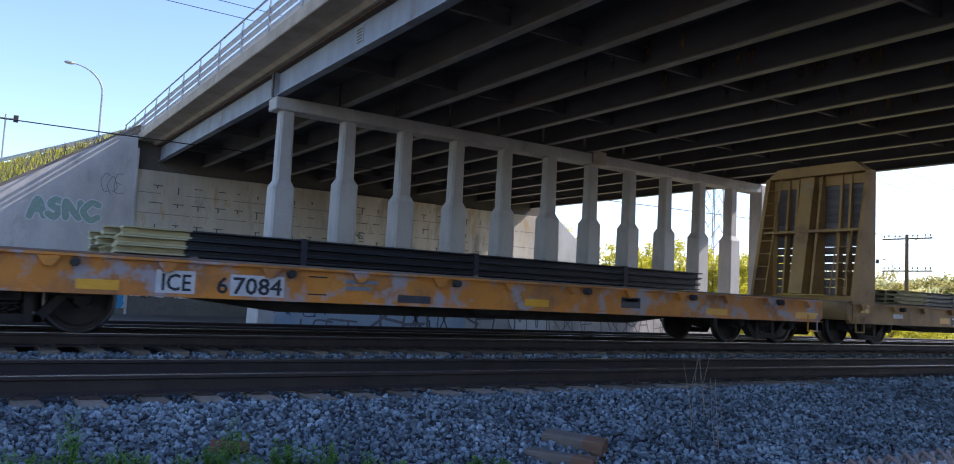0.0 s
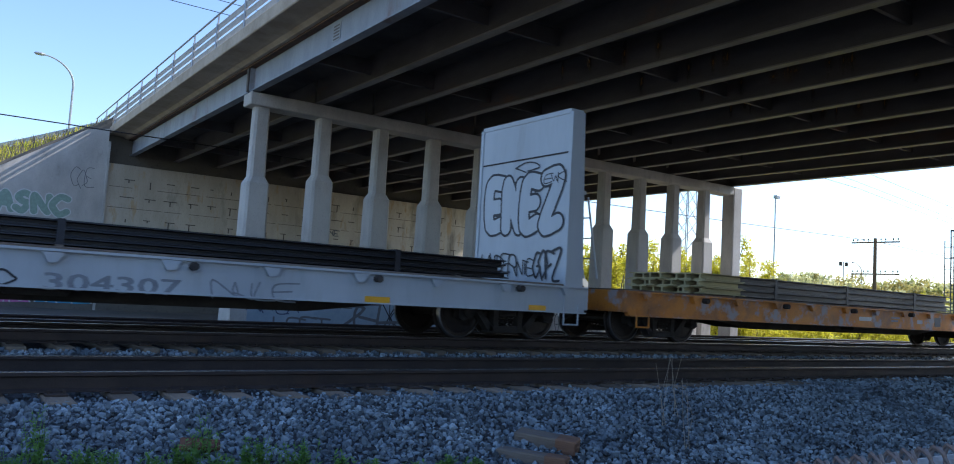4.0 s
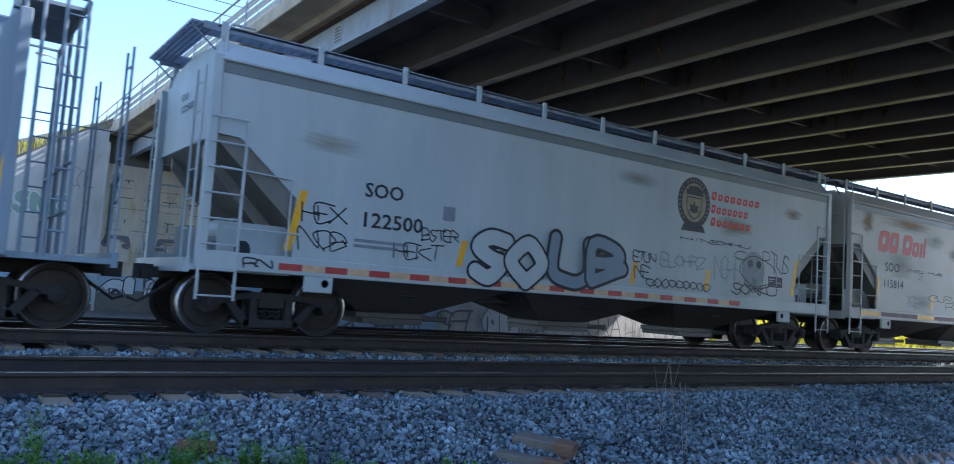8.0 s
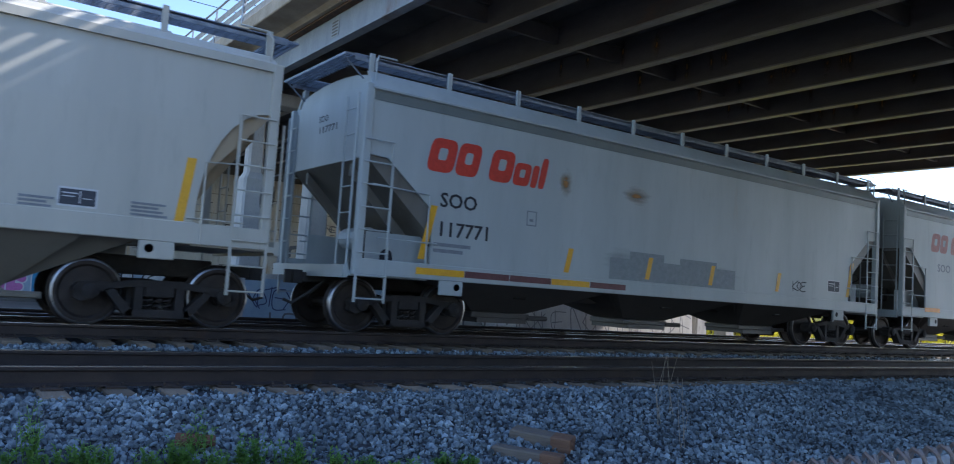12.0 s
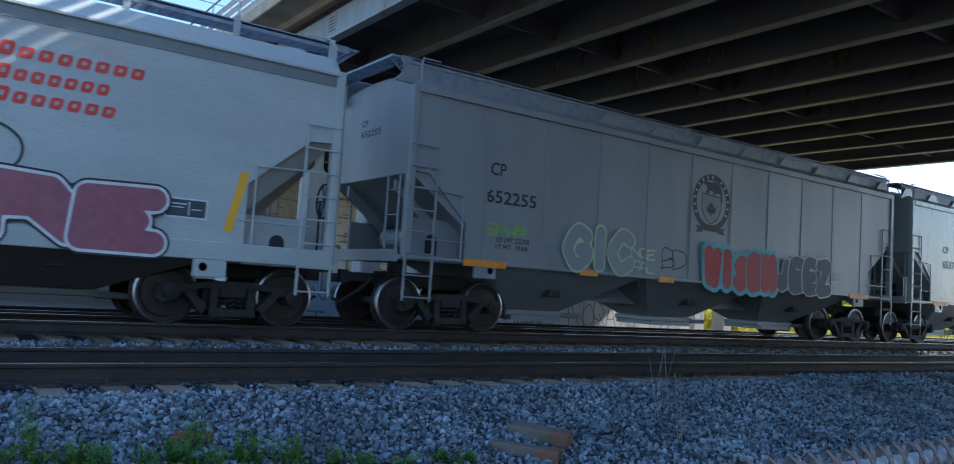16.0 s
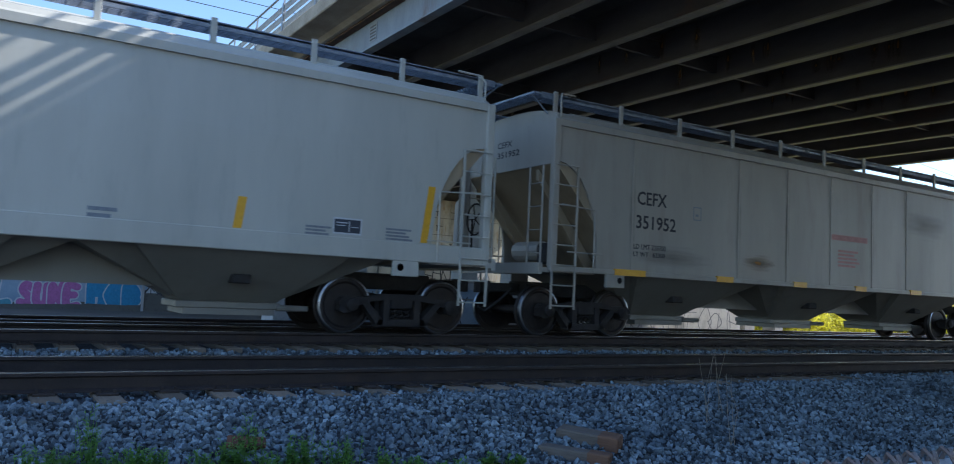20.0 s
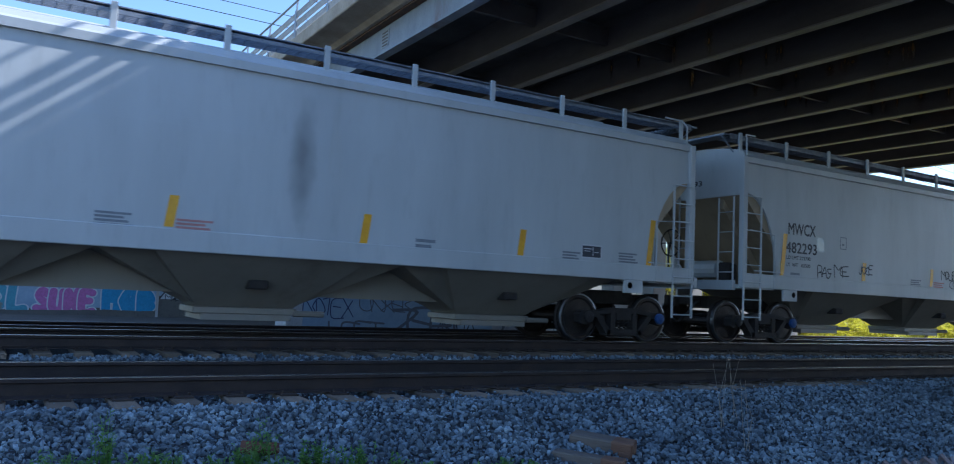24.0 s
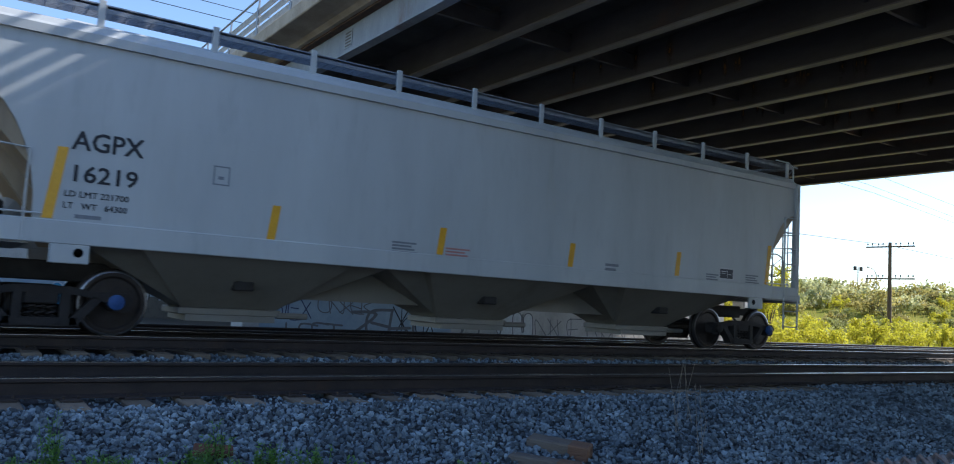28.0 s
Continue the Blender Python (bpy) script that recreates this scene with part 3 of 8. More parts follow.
WHEEL_MESH.materials.append(TREAD)
for f in WHEEL_MESH.polygons:
    if 0.42 < math.hypot(f.center.x, f.center.z) < 0.4575 and f.center.y < 0.05:
        f.material_index = 1
CAP_MESH = Geo().lathe([(0.105, 0.0), (0.105, -0.05), (0.085, -0.065), (0.04, -0.068), (0.03, -0.075), (0.001, -0.075)], 14, pose(0, 0, 0, -90, 0, 0)).mesh("bearing_cap", TRUCK, True)
CAP_MESH_BLUE = Geo().lathe([(0.105, 0.0), (0.105, -0.05), (0.085, -0.065), (0.04, -0.068), (0.03, -0.075), (0.001, -0.075)], 14, pose(0, 0, 0, -90, 0, 0)).mesh("bearing_cap", CAP_BLUE, True)


def sideframe_geo(y0, y1):
    """Cast truck side frame: arched top chord, sagging bottom chord, two windows and a spring nest."""
    g = Geo()
    for s in (-1, 1):
        q = lambda pts: [(s * a, b) for a, b in pts]
        g.prism(q([(0.0, 0.66), (0.30, 0.66), (0.62, 0.60), (1.02, 0.60), (1.10, 0.52), (1.10, 0.47), (0.74, 0.47), (0.62, 0.52), (0.30, 0.56), (0.0, 0.56)]), "y", y0, y1)
        g.prism(q([(0.72, 0.50), (0.62, 0.54), (0.34, 0.24), (0.34, 0.15), (0.44, 0.16)]), "y", y0, y1)
        g.prism(q([(0.0, 0.14), (0.46, 0.14), (0.40, 0.25), (0.0, 0.25)]), "y", y0, y1)
        g.prism(q([(0.22, 0.24), (0.33, 0.24), (0.33, 0.57), (0.22, 0.57)]), "y", y0 + 0.01, y1 - 0.01)
        g.prism(q([(0.78, 0.58), (1.06, 0.58), (1.09, 0.38), (1.00, 0.33), (0.86, 0.36)]), "y", y0 + 0.02, y1)
    return g


FRAME_MESH = sideframe_geo(-0.115, 0.075).mesh("side_frame", TRUCK)
SPRING_MESH = Geo().tube([(0.055 * math.cos(a * 0.9), 0.055 * math.sin(a * 0.9), 0.25 + 0.0115 * a) for a in range(0, 17)], 0.014, 4).mesh("spring", TRUCK)
BOLSTER_MESH = Geo().box(-0.2, 0.2, -1.1, 1.1, 0.42, 0.60, 0.02).mesh("bolster", TRUCK)
AXLE_MESH = Geo().tube([(0, -0.95, 0), (0, 0.95, 0)], 0.085, 10).mesh("axle", WHEEL, True)
BRAKE_MESH = Geo().box(-0.28, 0.28, -0.85, 0.85, 0.30, 0.40, 0.02).box(-0.40, -0.30, -0.9, -0.62, 0.30, 0.55).box(0.30, 0.40, -0.9, -0.62, 0.30, 0.55).mesh("brake_beam", UNDER)

ROLLING = []          # wheels with their cars, for motions()
CARS = []             # cars with their distance along the train


def truck(car, x, blue=False):
    """A four-wheel truck under a car."""
    t = part("truck", BOLSTER_MESH, None, car, "dark cast steel truck", at=(x, 0, 0))
    for y, m in ((-1.0, Matrix.Identity(4)), (1.0, pose(0, 0, 0, 0, 0, 180))):
        f = part("side_frame", FRAME_MESH, None, t, at=pose(0, y, 0) @ m)
        for k in (-1, 0, 1):
            part("spring", SPRING_MESH, None, f, at=pose(0.125 * k, -0.02, 0))
    part("brake_beam", BRAKE_MESH, None, t)
    for dx in (-0.889, 0.889):
        for y, m in ((-0.815, Matrix.Identity(4)), (0.815, pose(0, 0, 0, 0, 0, 180))):
            w = part("wheel", WHEEL_MESH, None, t, at=pose(dx, y, WHEEL_R) @ m)
            if y < 0:
                ROLLING.append((w, car, pose(dx, y, WHEEL_R)))
        part("axle", AXLE_MESH, None, t, at=(dx, 0, WHEEL_R))
        part("bearing_cap", CAP_MESH_BLUE if blue and dx > 0 else CAP_MESH, None, t, at=(dx, -1.11, 0.475))
    return t


COUPLER = Geo().box(0.22, 0.95, -0.09, 0.09, 0.78, 0.95, 0.02).prism([(0.22, -0.10), (0.22, 0.10), (0.05, 0.14), (-0.03, 0.10), (-0.03, 0.02), (0.06, 0.0), (0.06, -0.12)], "z", 0.75, 0.98)
COUPLER.tube([(0.6, -0.25, 0.85), (0.3, -0.3, 0.62), (0.0, -0.28, 0.42), (-0.15, -0.25, 0.48)], 0.028, 6)
COUPLER_MESH = COUPLER.mesh("coupler", UNDER)


def ladder_geo(x0, x1, y, z0, z1, step=0.36, r=0.014):
    g = Geo()
    for x in (x0, x1):
        g.box(x - 0.02, x + 0.02, y - 0.012, y + 0.012, z0, z1)
    z = z0 + 0.06
    while z < z1:
        g.tube([(x0, y - 0.02, z), (x1, y - 0.02, z)], r, 5)
        z += step
    return g


GLYPHS = dict(
    A="00 48 80;23 63", B="00 08 57 75 44 04;44 73 62 00", C="87 48 05 03 40 81", D="00 08 67 84 61 00", E="80 00 08 88;04 64", F="00 08 88;04 64",
    G="87 48 05 03 40 82 84 54", H="00 08;80 88;04 84", I="40 48", J="02 20 51 68", K="00 08;88 04 80", L="08 00 80", M="00 08 44 88 80", N="00 08 80 88",
    O="40 03 05 48 85 83 40", P="00 08 67 75 53 04", R="00 08 67 75 54 04;44 80", S="87 48 16 44 73 40 01", T="40 48;08 88", U="08 02 30 60 82 88",
    W="08 20 45 60 88", X="00 88;08 80", Y="08 44 88;44 40", Z="08 88 00 80", n="00 06 18 78 86 80;00 10;70 80")


def smooth_line(pts, steps=6):
    """A soft curve through the points."""
    out = []
    for i in range(len(pts) - 1):
        p0, p1, p2, p3 = pts[max(i - 1, 0)], pts[i], pts[i + 1], pts[min(i + 2, len(pts) - 1)]
        for k in range(steps):
            u = k / steps
            out.append(tuple(0.5 * (2 * p1[c] + (p2[c] - p0[c]) * u + (2 * p0[c] - 5 * p1[c] + 4 * p2[c] - p3[c]) * u * u + (3 * p1[c] - p0[c] - 3 * p2[c] + p3[c]) * u ** 3) for c in (0, 1)))
    return out + [pts[-1]]


def blot(lines, r, y, cell):
    """The flat shape of all points within r of the lines, with a soft contour and no overlaps."""
    seg = np.array([(*p, *q) for pts in lines for p, q in zip(pts, pts[1:])])
    x0, z0 = min(seg[:, 0].min(), seg[:, 2].min()) - r - cell, min(seg[:, 1].min(), seg[:, 3].min()) - r - cell
    nx_, nz_ = int((max(seg[:, 0].max(), seg[:, 2].max()) + r - x0) / cell) + 2, int((max(seg[:, 1].max(), seg[:, 3].max()) + r - z0) / cell) + 2
    px, pz = np.meshgrid(x0 + cell * np.arange(nx_), z0 + cell * np.arange(nz_), indexing="ij")
    near = np.full(px.shape, 1e9)
    for ax, az, bx_, bz_ in seg:
        dx, dz = bx_ - ax, bz_ - az
        u = np.clip(((px - ax) * dx + (pz - az) * dz) / (dx * dx + dz * dz + 1e-12), 0, 1)
        near = np.minimum(near, np.hypot(px - ax - u * dx, pz - az - u * dz))
    v = r - near
    g = Geo()
    inside = v > 0
    count = inside[:-1, :-1].astype(int) + inside[1:, :-1] + inside[:-1, 1:] + inside[1:, 1:]
    for j in range(nz_ - 1):
        start = None
        for i in range(nx_):
            full = i < nx_ - 1 and count[i, j] == 4
            if full and start is None:
                start = i
            if not full and start is not None:
                xa, xb, za = x0 + start * cell, x0 + i * cell, z0 + j * cell
                g.add([(xa, y, za), (xb, y, za), (xb, y, za + cell), (xa, y, za + cell)], [(0, 1, 2, 3)])
                start = None
            if i < nx_ - 1 and 0 < count[i, j] < 4:
                ring, corners = [], ((i, j), (i + 1, j), (i + 1, j + 1), (i, j + 1))
                for k in range(4):
                    (a, b), (c, d) = corners[k], corners[(k + 1) % 4]
                    va, vb = v[a, b], v[c, d]
                    if va > 0:
                        ring.append((x0 + a * cell, y, z0 + b * cell))
                    if (va > 0) != (vb > 0):
                        u = va / (va - vb)
                        ring.append((x0 + (a + (c - a) * u) * cell, y, z0 + (b + (d - b) * u) * cell))
                g.add(ring, [tuple(range(len(ring)))])
    return g


def sprayed(parent, y, letters, x, z, w, h, line, width=0.05, fill=None, fat=0.0, glow=None, rim=0.06, seed=1, slant=0.0, soft=True):
    """Hand-sprayed letters. Thin tags have a line alone; throw-ups have fat filled letters with an outline, and some a glow round them."""
    rng = random.Random(seed)
    cw = w / len(letters)
    every = []
    for k, ch in enumerate(letters):
        dz, grow = rng.uniform(-0.05, 0.05) * h, rng.uniform(0.92, 1.08)
        inset = fat / 2 + (0.0 if fill else 0.05 * cw)
        lines = []
        for code in GLYPHS[ch].split(";"):
            pts = []
            for p in code.split():
                loose = 0.05 if fill else 0.13
                u, v = int(p[0]) / 8 * (1.0 if fill else 1.3) + rng.uniform(-loose, loose), int(p[1]) / 8 * grow + rng.uniform(-loose, loose)
                pts.append((x + k * cw + inset + u * (cw - 2 * inset + (0.16 * cw if fill else 0.0)) + slant * v * h, z + dz + inset + v * (h - 2 * inset)))
            lines.append(smooth_line(pts, 4) if soft else pts)
        every += lines
        back = 0.002 + 0.0009 * k
        if fill:
            part("graffiti_letter", blot(lines, fat / 2 + width, y - back, 0.035), line, parent, "outline of a sprayed letter")
            part("graffiti_fill", blot(lines, fat / 2, y - back - 0.0004, 0.035), fill, parent, "filling of a sprayed letter")
        else:
            part("graffiti_letter", blot(lines, width * 0.36, y - back, max(0.011, width * 0.34)), line, parent)
    if glow:
        part("graffiti_halo", blot(every, fat / 2 + width + rim, y, 0.05), glow, parent, "sprayed halo round the letters")


def stain_material(name, c, strength):
    """A soft-edged blotch that thins out toward its rim."""
    m = surface(name, c, tuple(0.7 * v for v in c), 3, 0.8, bump=0.05, fine=12)
    nt = m.node_tree
    co, info = nt.nodes.new("ShaderNodeTexCoord"), nt.nodes.new("ShaderNodeObjectInfo")
    size = nt.nodes.new("ShaderNodeVectorMath")
    size.operation = "LENGTH"
    nt.links.new(co.outputs["Object"], size.inputs[0])
    n = nt.nodes.new("ShaderNodeTexNoise")
    n.noise_dimensions = "4D"
    n.inputs["Scale"].default_value, n.inputs["Detail"].default_value = 1.6, 4
    mul = nt.nodes.new("ShaderNodeMath")
    mul.operation, mul.inputs[1].default_value = "MULTIPLY", 40
    nt.links.new(info.outputs["Random"], mul.inputs[0])
    nt.links.new(mul.outputs[0], n.inputs["W"])
    wide = nt.nodes.new("ShaderNodeMapping")
    wide.inputs["Scale"].default_value = (0.7, 1, 2.2)
    nt.links.new(co.outputs["Object"], wide.inputs[0])
    nt.links.new(wide.outputs[0], n.inputs["Vector"])
    add = nt.nodes.new("ShaderNodeMath")
    add.operation = "SUBTRACT"
    nt.links.new(n.outputs[0], add.inputs[0])
    nt.links.new(size.outputs["Value"], add.inputs[1])
    r = nt.nodes.new("ShaderNodeMapRange")
    r.inputs["From Min"].default_value, r.inputs["From Max"].default_value, r.inputs["To Max"].default_value = -0.40, 0.65, strength
    nt.links.new(add.outputs[0], r.inputs["Value"])
    clear, mix = nt.nodes.new("ShaderNodeBsdfTransparent"), nt.nodes.new("ShaderNodeMixShader")
    nt.links.new(r.outputs[0], mix.inputs[0])
    nt.links.new(clear.outputs[0], mix.inputs[1])
    nt.links.new(nt.nodes["Principled BSDF"].outputs[0], mix.inputs[2])
    nt.links.new(mix.outputs[0], nt.nodes["Material Output"].inputs[0])
    return m


STAIN_MESH = {}
for key, c, amount in (("rust", (0.50, 0.26, 0.08), 0.85), ("smear", (0.15, 0.14, 0.13), 0.42), ("pale", (0.43, 0.39, 0.26), 0.6)):
    STAIN_MESH[key] = Geo().add([(-1, 0, -1), (1, 0, -1), (1, 0, 1), (-1, 0, 1)], [(0, 1, 2, 3)]).mesh("stain", stain_material("stain_" + key, c, amount))


rrng = random.Random(12)
for i, y0, y1, n in ((5, 11.0, 16.0, 16), (4, 13.0, 20.0, 5), (6, 9.0, 18.0, 6), (3, 12.0, 18.0, 4), (7, 10.0, 16.0, 4)):
    for k in range(n):
        run = part("rust_run", STAIN_MESH["rust"], None, bridge, "rust run down a girder web")
        run.matrix_basis = Matrix.Translation((girder_x[i] - 0.016, rrng.uniform(y0, y1), 7.55 - 0.15 * rrng.random())) @ pose(0, 0, 0, 0, 0, 90) @ Matrix.Diagonal((rrng.uniform(0.06, 0.22), 1, rrng.uniform(0.25, 0.55), 1))


def bars(parent, x, z, w, h, rows, y, material, name="small_print"):
    """Print too small to read, as plain bars."""
    g = Geo()
    for k in range(rows):
        zz = z - k * h * 1.7
        g.box(x, x + w * (0.7 + 0.3 * ((k * 7 + 3) % 5) / 5), y - 0.002, y, zz, zz + h)
    return part(name, g, material, parent)


def text(parent, s, x, z, h, width, y, material, name="lettering"):
    """Painted writing of a given height and width."""
    me = lettering(s, h, material)
    wide = max(v.co.x for v in me.vertices) or 1.0
    ob = part(name, me, None, parent, "painted " + s)
    ob.matrix_basis = Matrix.Translation((x, y, z)) @ Matrix.Diagonal((width / wide, 1, 1, 1))
    return ob


def hopper(at, L, look_, marks):
    """A three-bay covered hopper car. at: metres along the train; look_: its paint and build; marks: what is painted on it."""
    body_mat, under_mat = look_["paint"], look_["bays"]
    car = thing("covered_hopper_car", look_["label"], "freight car", group="covered hopper cars of the train")
    CARS.append((car, at))
    w, sill, eave, sh = 1.55, look_["sill"], look_["eave"], look_["sill_h"]
    inset = look_["inset"]
    a, b = inset, L - inset
    cut, zc = look_.get("cut", 1.45), look_.get("cut_z", 3.0)
    low = sill + max(sh, 0.3)
    if look_.get("round"):
        left = [(a, zc)] + [(a + cut * math.sin(k * math.pi / 16), low + (zc - low) * math.cos(k * math.pi / 16)) for k in range(1, 9)]
    else:
        left = [(a, zc), (a + 0.28 * cut, zc - 0.02), (a + cut, zc - 0.78), (a + cut, low)]
    right = [(L - x, z) for x, z in left][::-1]
    outline = [(a, eave), *left, (a + cut, sill + sh - 0.01), (b - cut, sill + sh - 0.01), *right, (b, eave)]
    inner = [(a, eave), (a, zc - 0.05), (a + cut + 0.75, sill + 0.05), (b - cut - 0.75, sill + 0.05), (b, zc - 0.05), (b, eave)]
    if not look_.get("barrel"):
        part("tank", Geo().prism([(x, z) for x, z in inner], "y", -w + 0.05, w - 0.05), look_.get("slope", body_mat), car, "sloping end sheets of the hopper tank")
    lean = 0.04 if look_.get("round") else 0.0
    bend = 2.86
    for s in (-1, 1):
        if look_.get("barrel"):
            break
        if lean:
            lo_part = [p for p in outline if p[1] < bend]
            cut_at = lambda p, q: (p[0] + (q[0] - p[0]) * (bend - p[1]) / (q[1] - p[1]), bend)
            i0 = [i for i, p in enumerate(outline) if p[1] < bend][0]
            i1 = [i for i, p in enumerate(outline) if p[1] < bend][-1]
            p0, p1 = cut_at(outline[i0], outline[i0 - 1]), cut_at(outline[i1], outline[i1 + 1])
            side = part("side_sheet", Geo().prism([p0] + lo_part + [p1], "y", s * w, s * (w - 0.045)), body_mat, car)
            up = outline[:i0] + [p0, p1] + outline[i1 + 1:]
            drop = lambda z: s * (w - lean * ((z - bend) / (eave - bend)) ** 1.5)
            n_ = len(up)
            upper = Geo().add([(x, drop(z), z) for x, z in up] + [(x, drop(z) - s * 0.045, z) for x, z in up], [tuple(range(n_)), tuple(range(n_, 2 * n_))] + [(i, (i + 1) % n_, n_ + (i + 1) % n_, n_ + i) for i in range(n_)])
            part("upper_side_sheet", upper, body_mat, car, "upper side sheet that leans in toward the roof")
        else:
            side = part("side_sheet", Geo().prism(outline, "y", s * w, s * (w - 0.045)), body_mat, car)
        part("side_sill", Geo().box(a - 0.1, b + 0.1, s * w - 0.035, s * w + 0.035, sill, sill + sh, 0.012), look_.get("trim", body_mat), car, "straight side sill")
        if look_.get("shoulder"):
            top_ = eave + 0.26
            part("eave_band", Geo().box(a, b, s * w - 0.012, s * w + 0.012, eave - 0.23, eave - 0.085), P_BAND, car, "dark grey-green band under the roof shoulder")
            part("roof_shoulder", Geo().prism([(s * (w - 0.03), eave - 0.08), (s * w, eave - 0.08), (s * (w + 0.05), eave - 0.06), (s * (w + 0.05), eave - 0.03), (s * (w - 0.19), top_), (s * (w - 0.24), top_), (s * (w - 0.03), eave - 0.05)], "x", a - 0.02, b + 0.02), look_.get("roof", body_mat), car, "sloping roof shoulder over an undercut ledge")
        else:
            part("eave_plate", Geo().prism([(s * (w + 0.055 - lean), eave - 0.10), (s * (w + 0.055 - lean), eave + 0.02), (s * (w - 0.09 - lean), eave + 0.12), (s * (w - 0.09 - lean), eave - 0.10)], "x", a - 0.02, b + 0.02), look_.get("trim", body_mat), car)
        if look_.get("ribs") and s < 0:
            for k in range(-5, 6):
                x = L / 2 + (k - 0.5) * 1.36
                if a + 0.5 < x < b - 0.5:
                    part("side_seam", Geo().box(x - 0.025, x + 0.025, s * (w + 0.014), s * w, sill + 0.1, eave - 0.11), body_mat, side)
    # roof: a low arch
    arch = [(-w + 0.03, eave + 0.03)] + [((w - 0.03) * math.sin(q), eave + 0.06 + 0.27 * math.cos(q)) for q in np.linspace(-1.25, 1.25, 9)] + [(w - 0.03, eave + 0.03)]
    if look_.get("barrel"):
        half = [(1.36, sill), (1.38, 1.37), (1.47, 1.6), (1.53, 1.9), (1.548, 2.2), (1.535, 2.5), (1.48, 2.85), (1.38, 3.2), (1.22, 3.55), (0.98, 3.85), (0.65, 4.08), (0.3, 4.18)]
        ring_ = [(-p, q) for p, q in half] + [(p, q) for p, q in half[::-1]]
        part("barrel", Geo().prism(ring_, "x", a + 0.06, b - 0.06), body_mat, car, "smooth bulging tank with rounded shoulders", smooth=True)
        for s in (-1, 1):
            part("side_sill", Geo().box(a - 0.1, b + 0.1, s * w - 0.035, s * w + 0.02, sill, sill + sh, 0.012), body_mat, car, "deep straight side sill")
            for tri in ([(a, eave), (a, 1.37), (a + 1.6, 1.37), (a + 0.75, 2.6), (a + 0.2, 3.75)], [(b, eave), (b, 1.37), (b - 1.6, 1.37), (b - 0.75, 2.6), (b - 0.2, 3.75)]):
                part("gusset_panel", Geo().prism(tri, "y", s * 1.552, s * 1.50), body_mat, car, "flat tapering gusset panel at the tank end")
    else:
        part("roof", Geo().prism([(float(p), float(q)) for p, q in arch], "x", a + 0.01, b - 0.01), look_.get("roof", body_mat), car, "low arched roof", smooth=True)
    part("hatch_cover", Geo().box(a + 1.2, b - 1.2, -0.32, 0.32, eave + 0.40, eave + 0.52, 0.03), body_mat, car)
    # walkway gratings along both sides of the hatches
    for s in (-1, 1):
        gr = Geo()
        y0, y1 = sorted((s * 0.78, s * 1.30))
        zt = eave + 0.50
        for k in range(8):
            yy = y0 + (y1 - y0) * k / 7
            gr.box(a - 0.25, b + 0.25, yy - 0.006, yy + 0.006, zt - 0.03, zt)
        n = int((b - a) / 0.16)
        for k in range(n + 1):
            x = a - 0.25 + (b - a + 0.5) * k / n
            gr.box(x - 0.006, x + 0.006, y0, y1, zt - 0.025, zt - 0.004)
        gr.box(a - 0.25, b + 0.25, s * 1.30 - 0.006, s * 1.30 + 0.006, zt - 0.09, zt + 0.02)
        if look_.get("wedges"):
            gr.box(a - 0.2, b + 0.2, s * 1.285 - 0.006, s * 1.285 + 0.006, eave + 0.09, zt - 0.02)
        walkway = part("walkway", gr, GRATE, car, "dark steel grating walkway along the roof")
        n = int((b - a) / 1.5)
        for k in range(n + 1):
            x = a + 0.05 + (b - a - 0.1) * k / n
            if look_.get("wedges"):
                part("walkway_bracket", Geo().prism([(x - 0.42, eave + 0.07), (x + 0.42, eave + 0.07), (x + 0.14, zt - 0.13), (x - 0.14, zt - 0.13)], "y", s * 1.36, s * 1.30), look_.get("trim", body_mat), walkway, "sloping sheet bracket under the walkway")
            else:
                part("walkway_post", Geo().box(x - 0.045, x + 0.045, s * 1.33 - 0.02, s * 1.33 + 0.02, eave + 0.06, zt + 0.06, 0.006), look_.get("trim", body_mat), walkway)
    # bays under the body
    n, pitch = look_.get("bay_count", 3), look_.get("bay_pitch", 4.45)
    for k in range(n):
        m = L / 2 + (k - (n - 1) / 2) * pitch
        t0, t1, top = look_.get("bay_top", 0.41) * pitch, look_.get("bay_foot", 0.19) * pitch, sill + 0.012
        tg = min(t1, 0.17 * pitch)
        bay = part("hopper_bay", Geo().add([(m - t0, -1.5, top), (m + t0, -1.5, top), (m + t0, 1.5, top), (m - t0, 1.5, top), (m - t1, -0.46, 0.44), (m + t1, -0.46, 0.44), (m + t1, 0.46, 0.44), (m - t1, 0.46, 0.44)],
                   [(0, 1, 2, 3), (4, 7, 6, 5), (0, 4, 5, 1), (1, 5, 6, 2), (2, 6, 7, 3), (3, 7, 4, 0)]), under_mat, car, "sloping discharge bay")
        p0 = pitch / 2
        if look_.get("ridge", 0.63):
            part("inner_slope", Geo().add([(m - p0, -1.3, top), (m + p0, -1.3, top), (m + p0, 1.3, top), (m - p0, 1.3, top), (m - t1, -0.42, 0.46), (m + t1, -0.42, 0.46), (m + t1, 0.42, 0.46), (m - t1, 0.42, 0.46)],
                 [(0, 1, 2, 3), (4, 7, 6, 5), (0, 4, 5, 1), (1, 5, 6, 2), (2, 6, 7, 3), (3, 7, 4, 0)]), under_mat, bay)
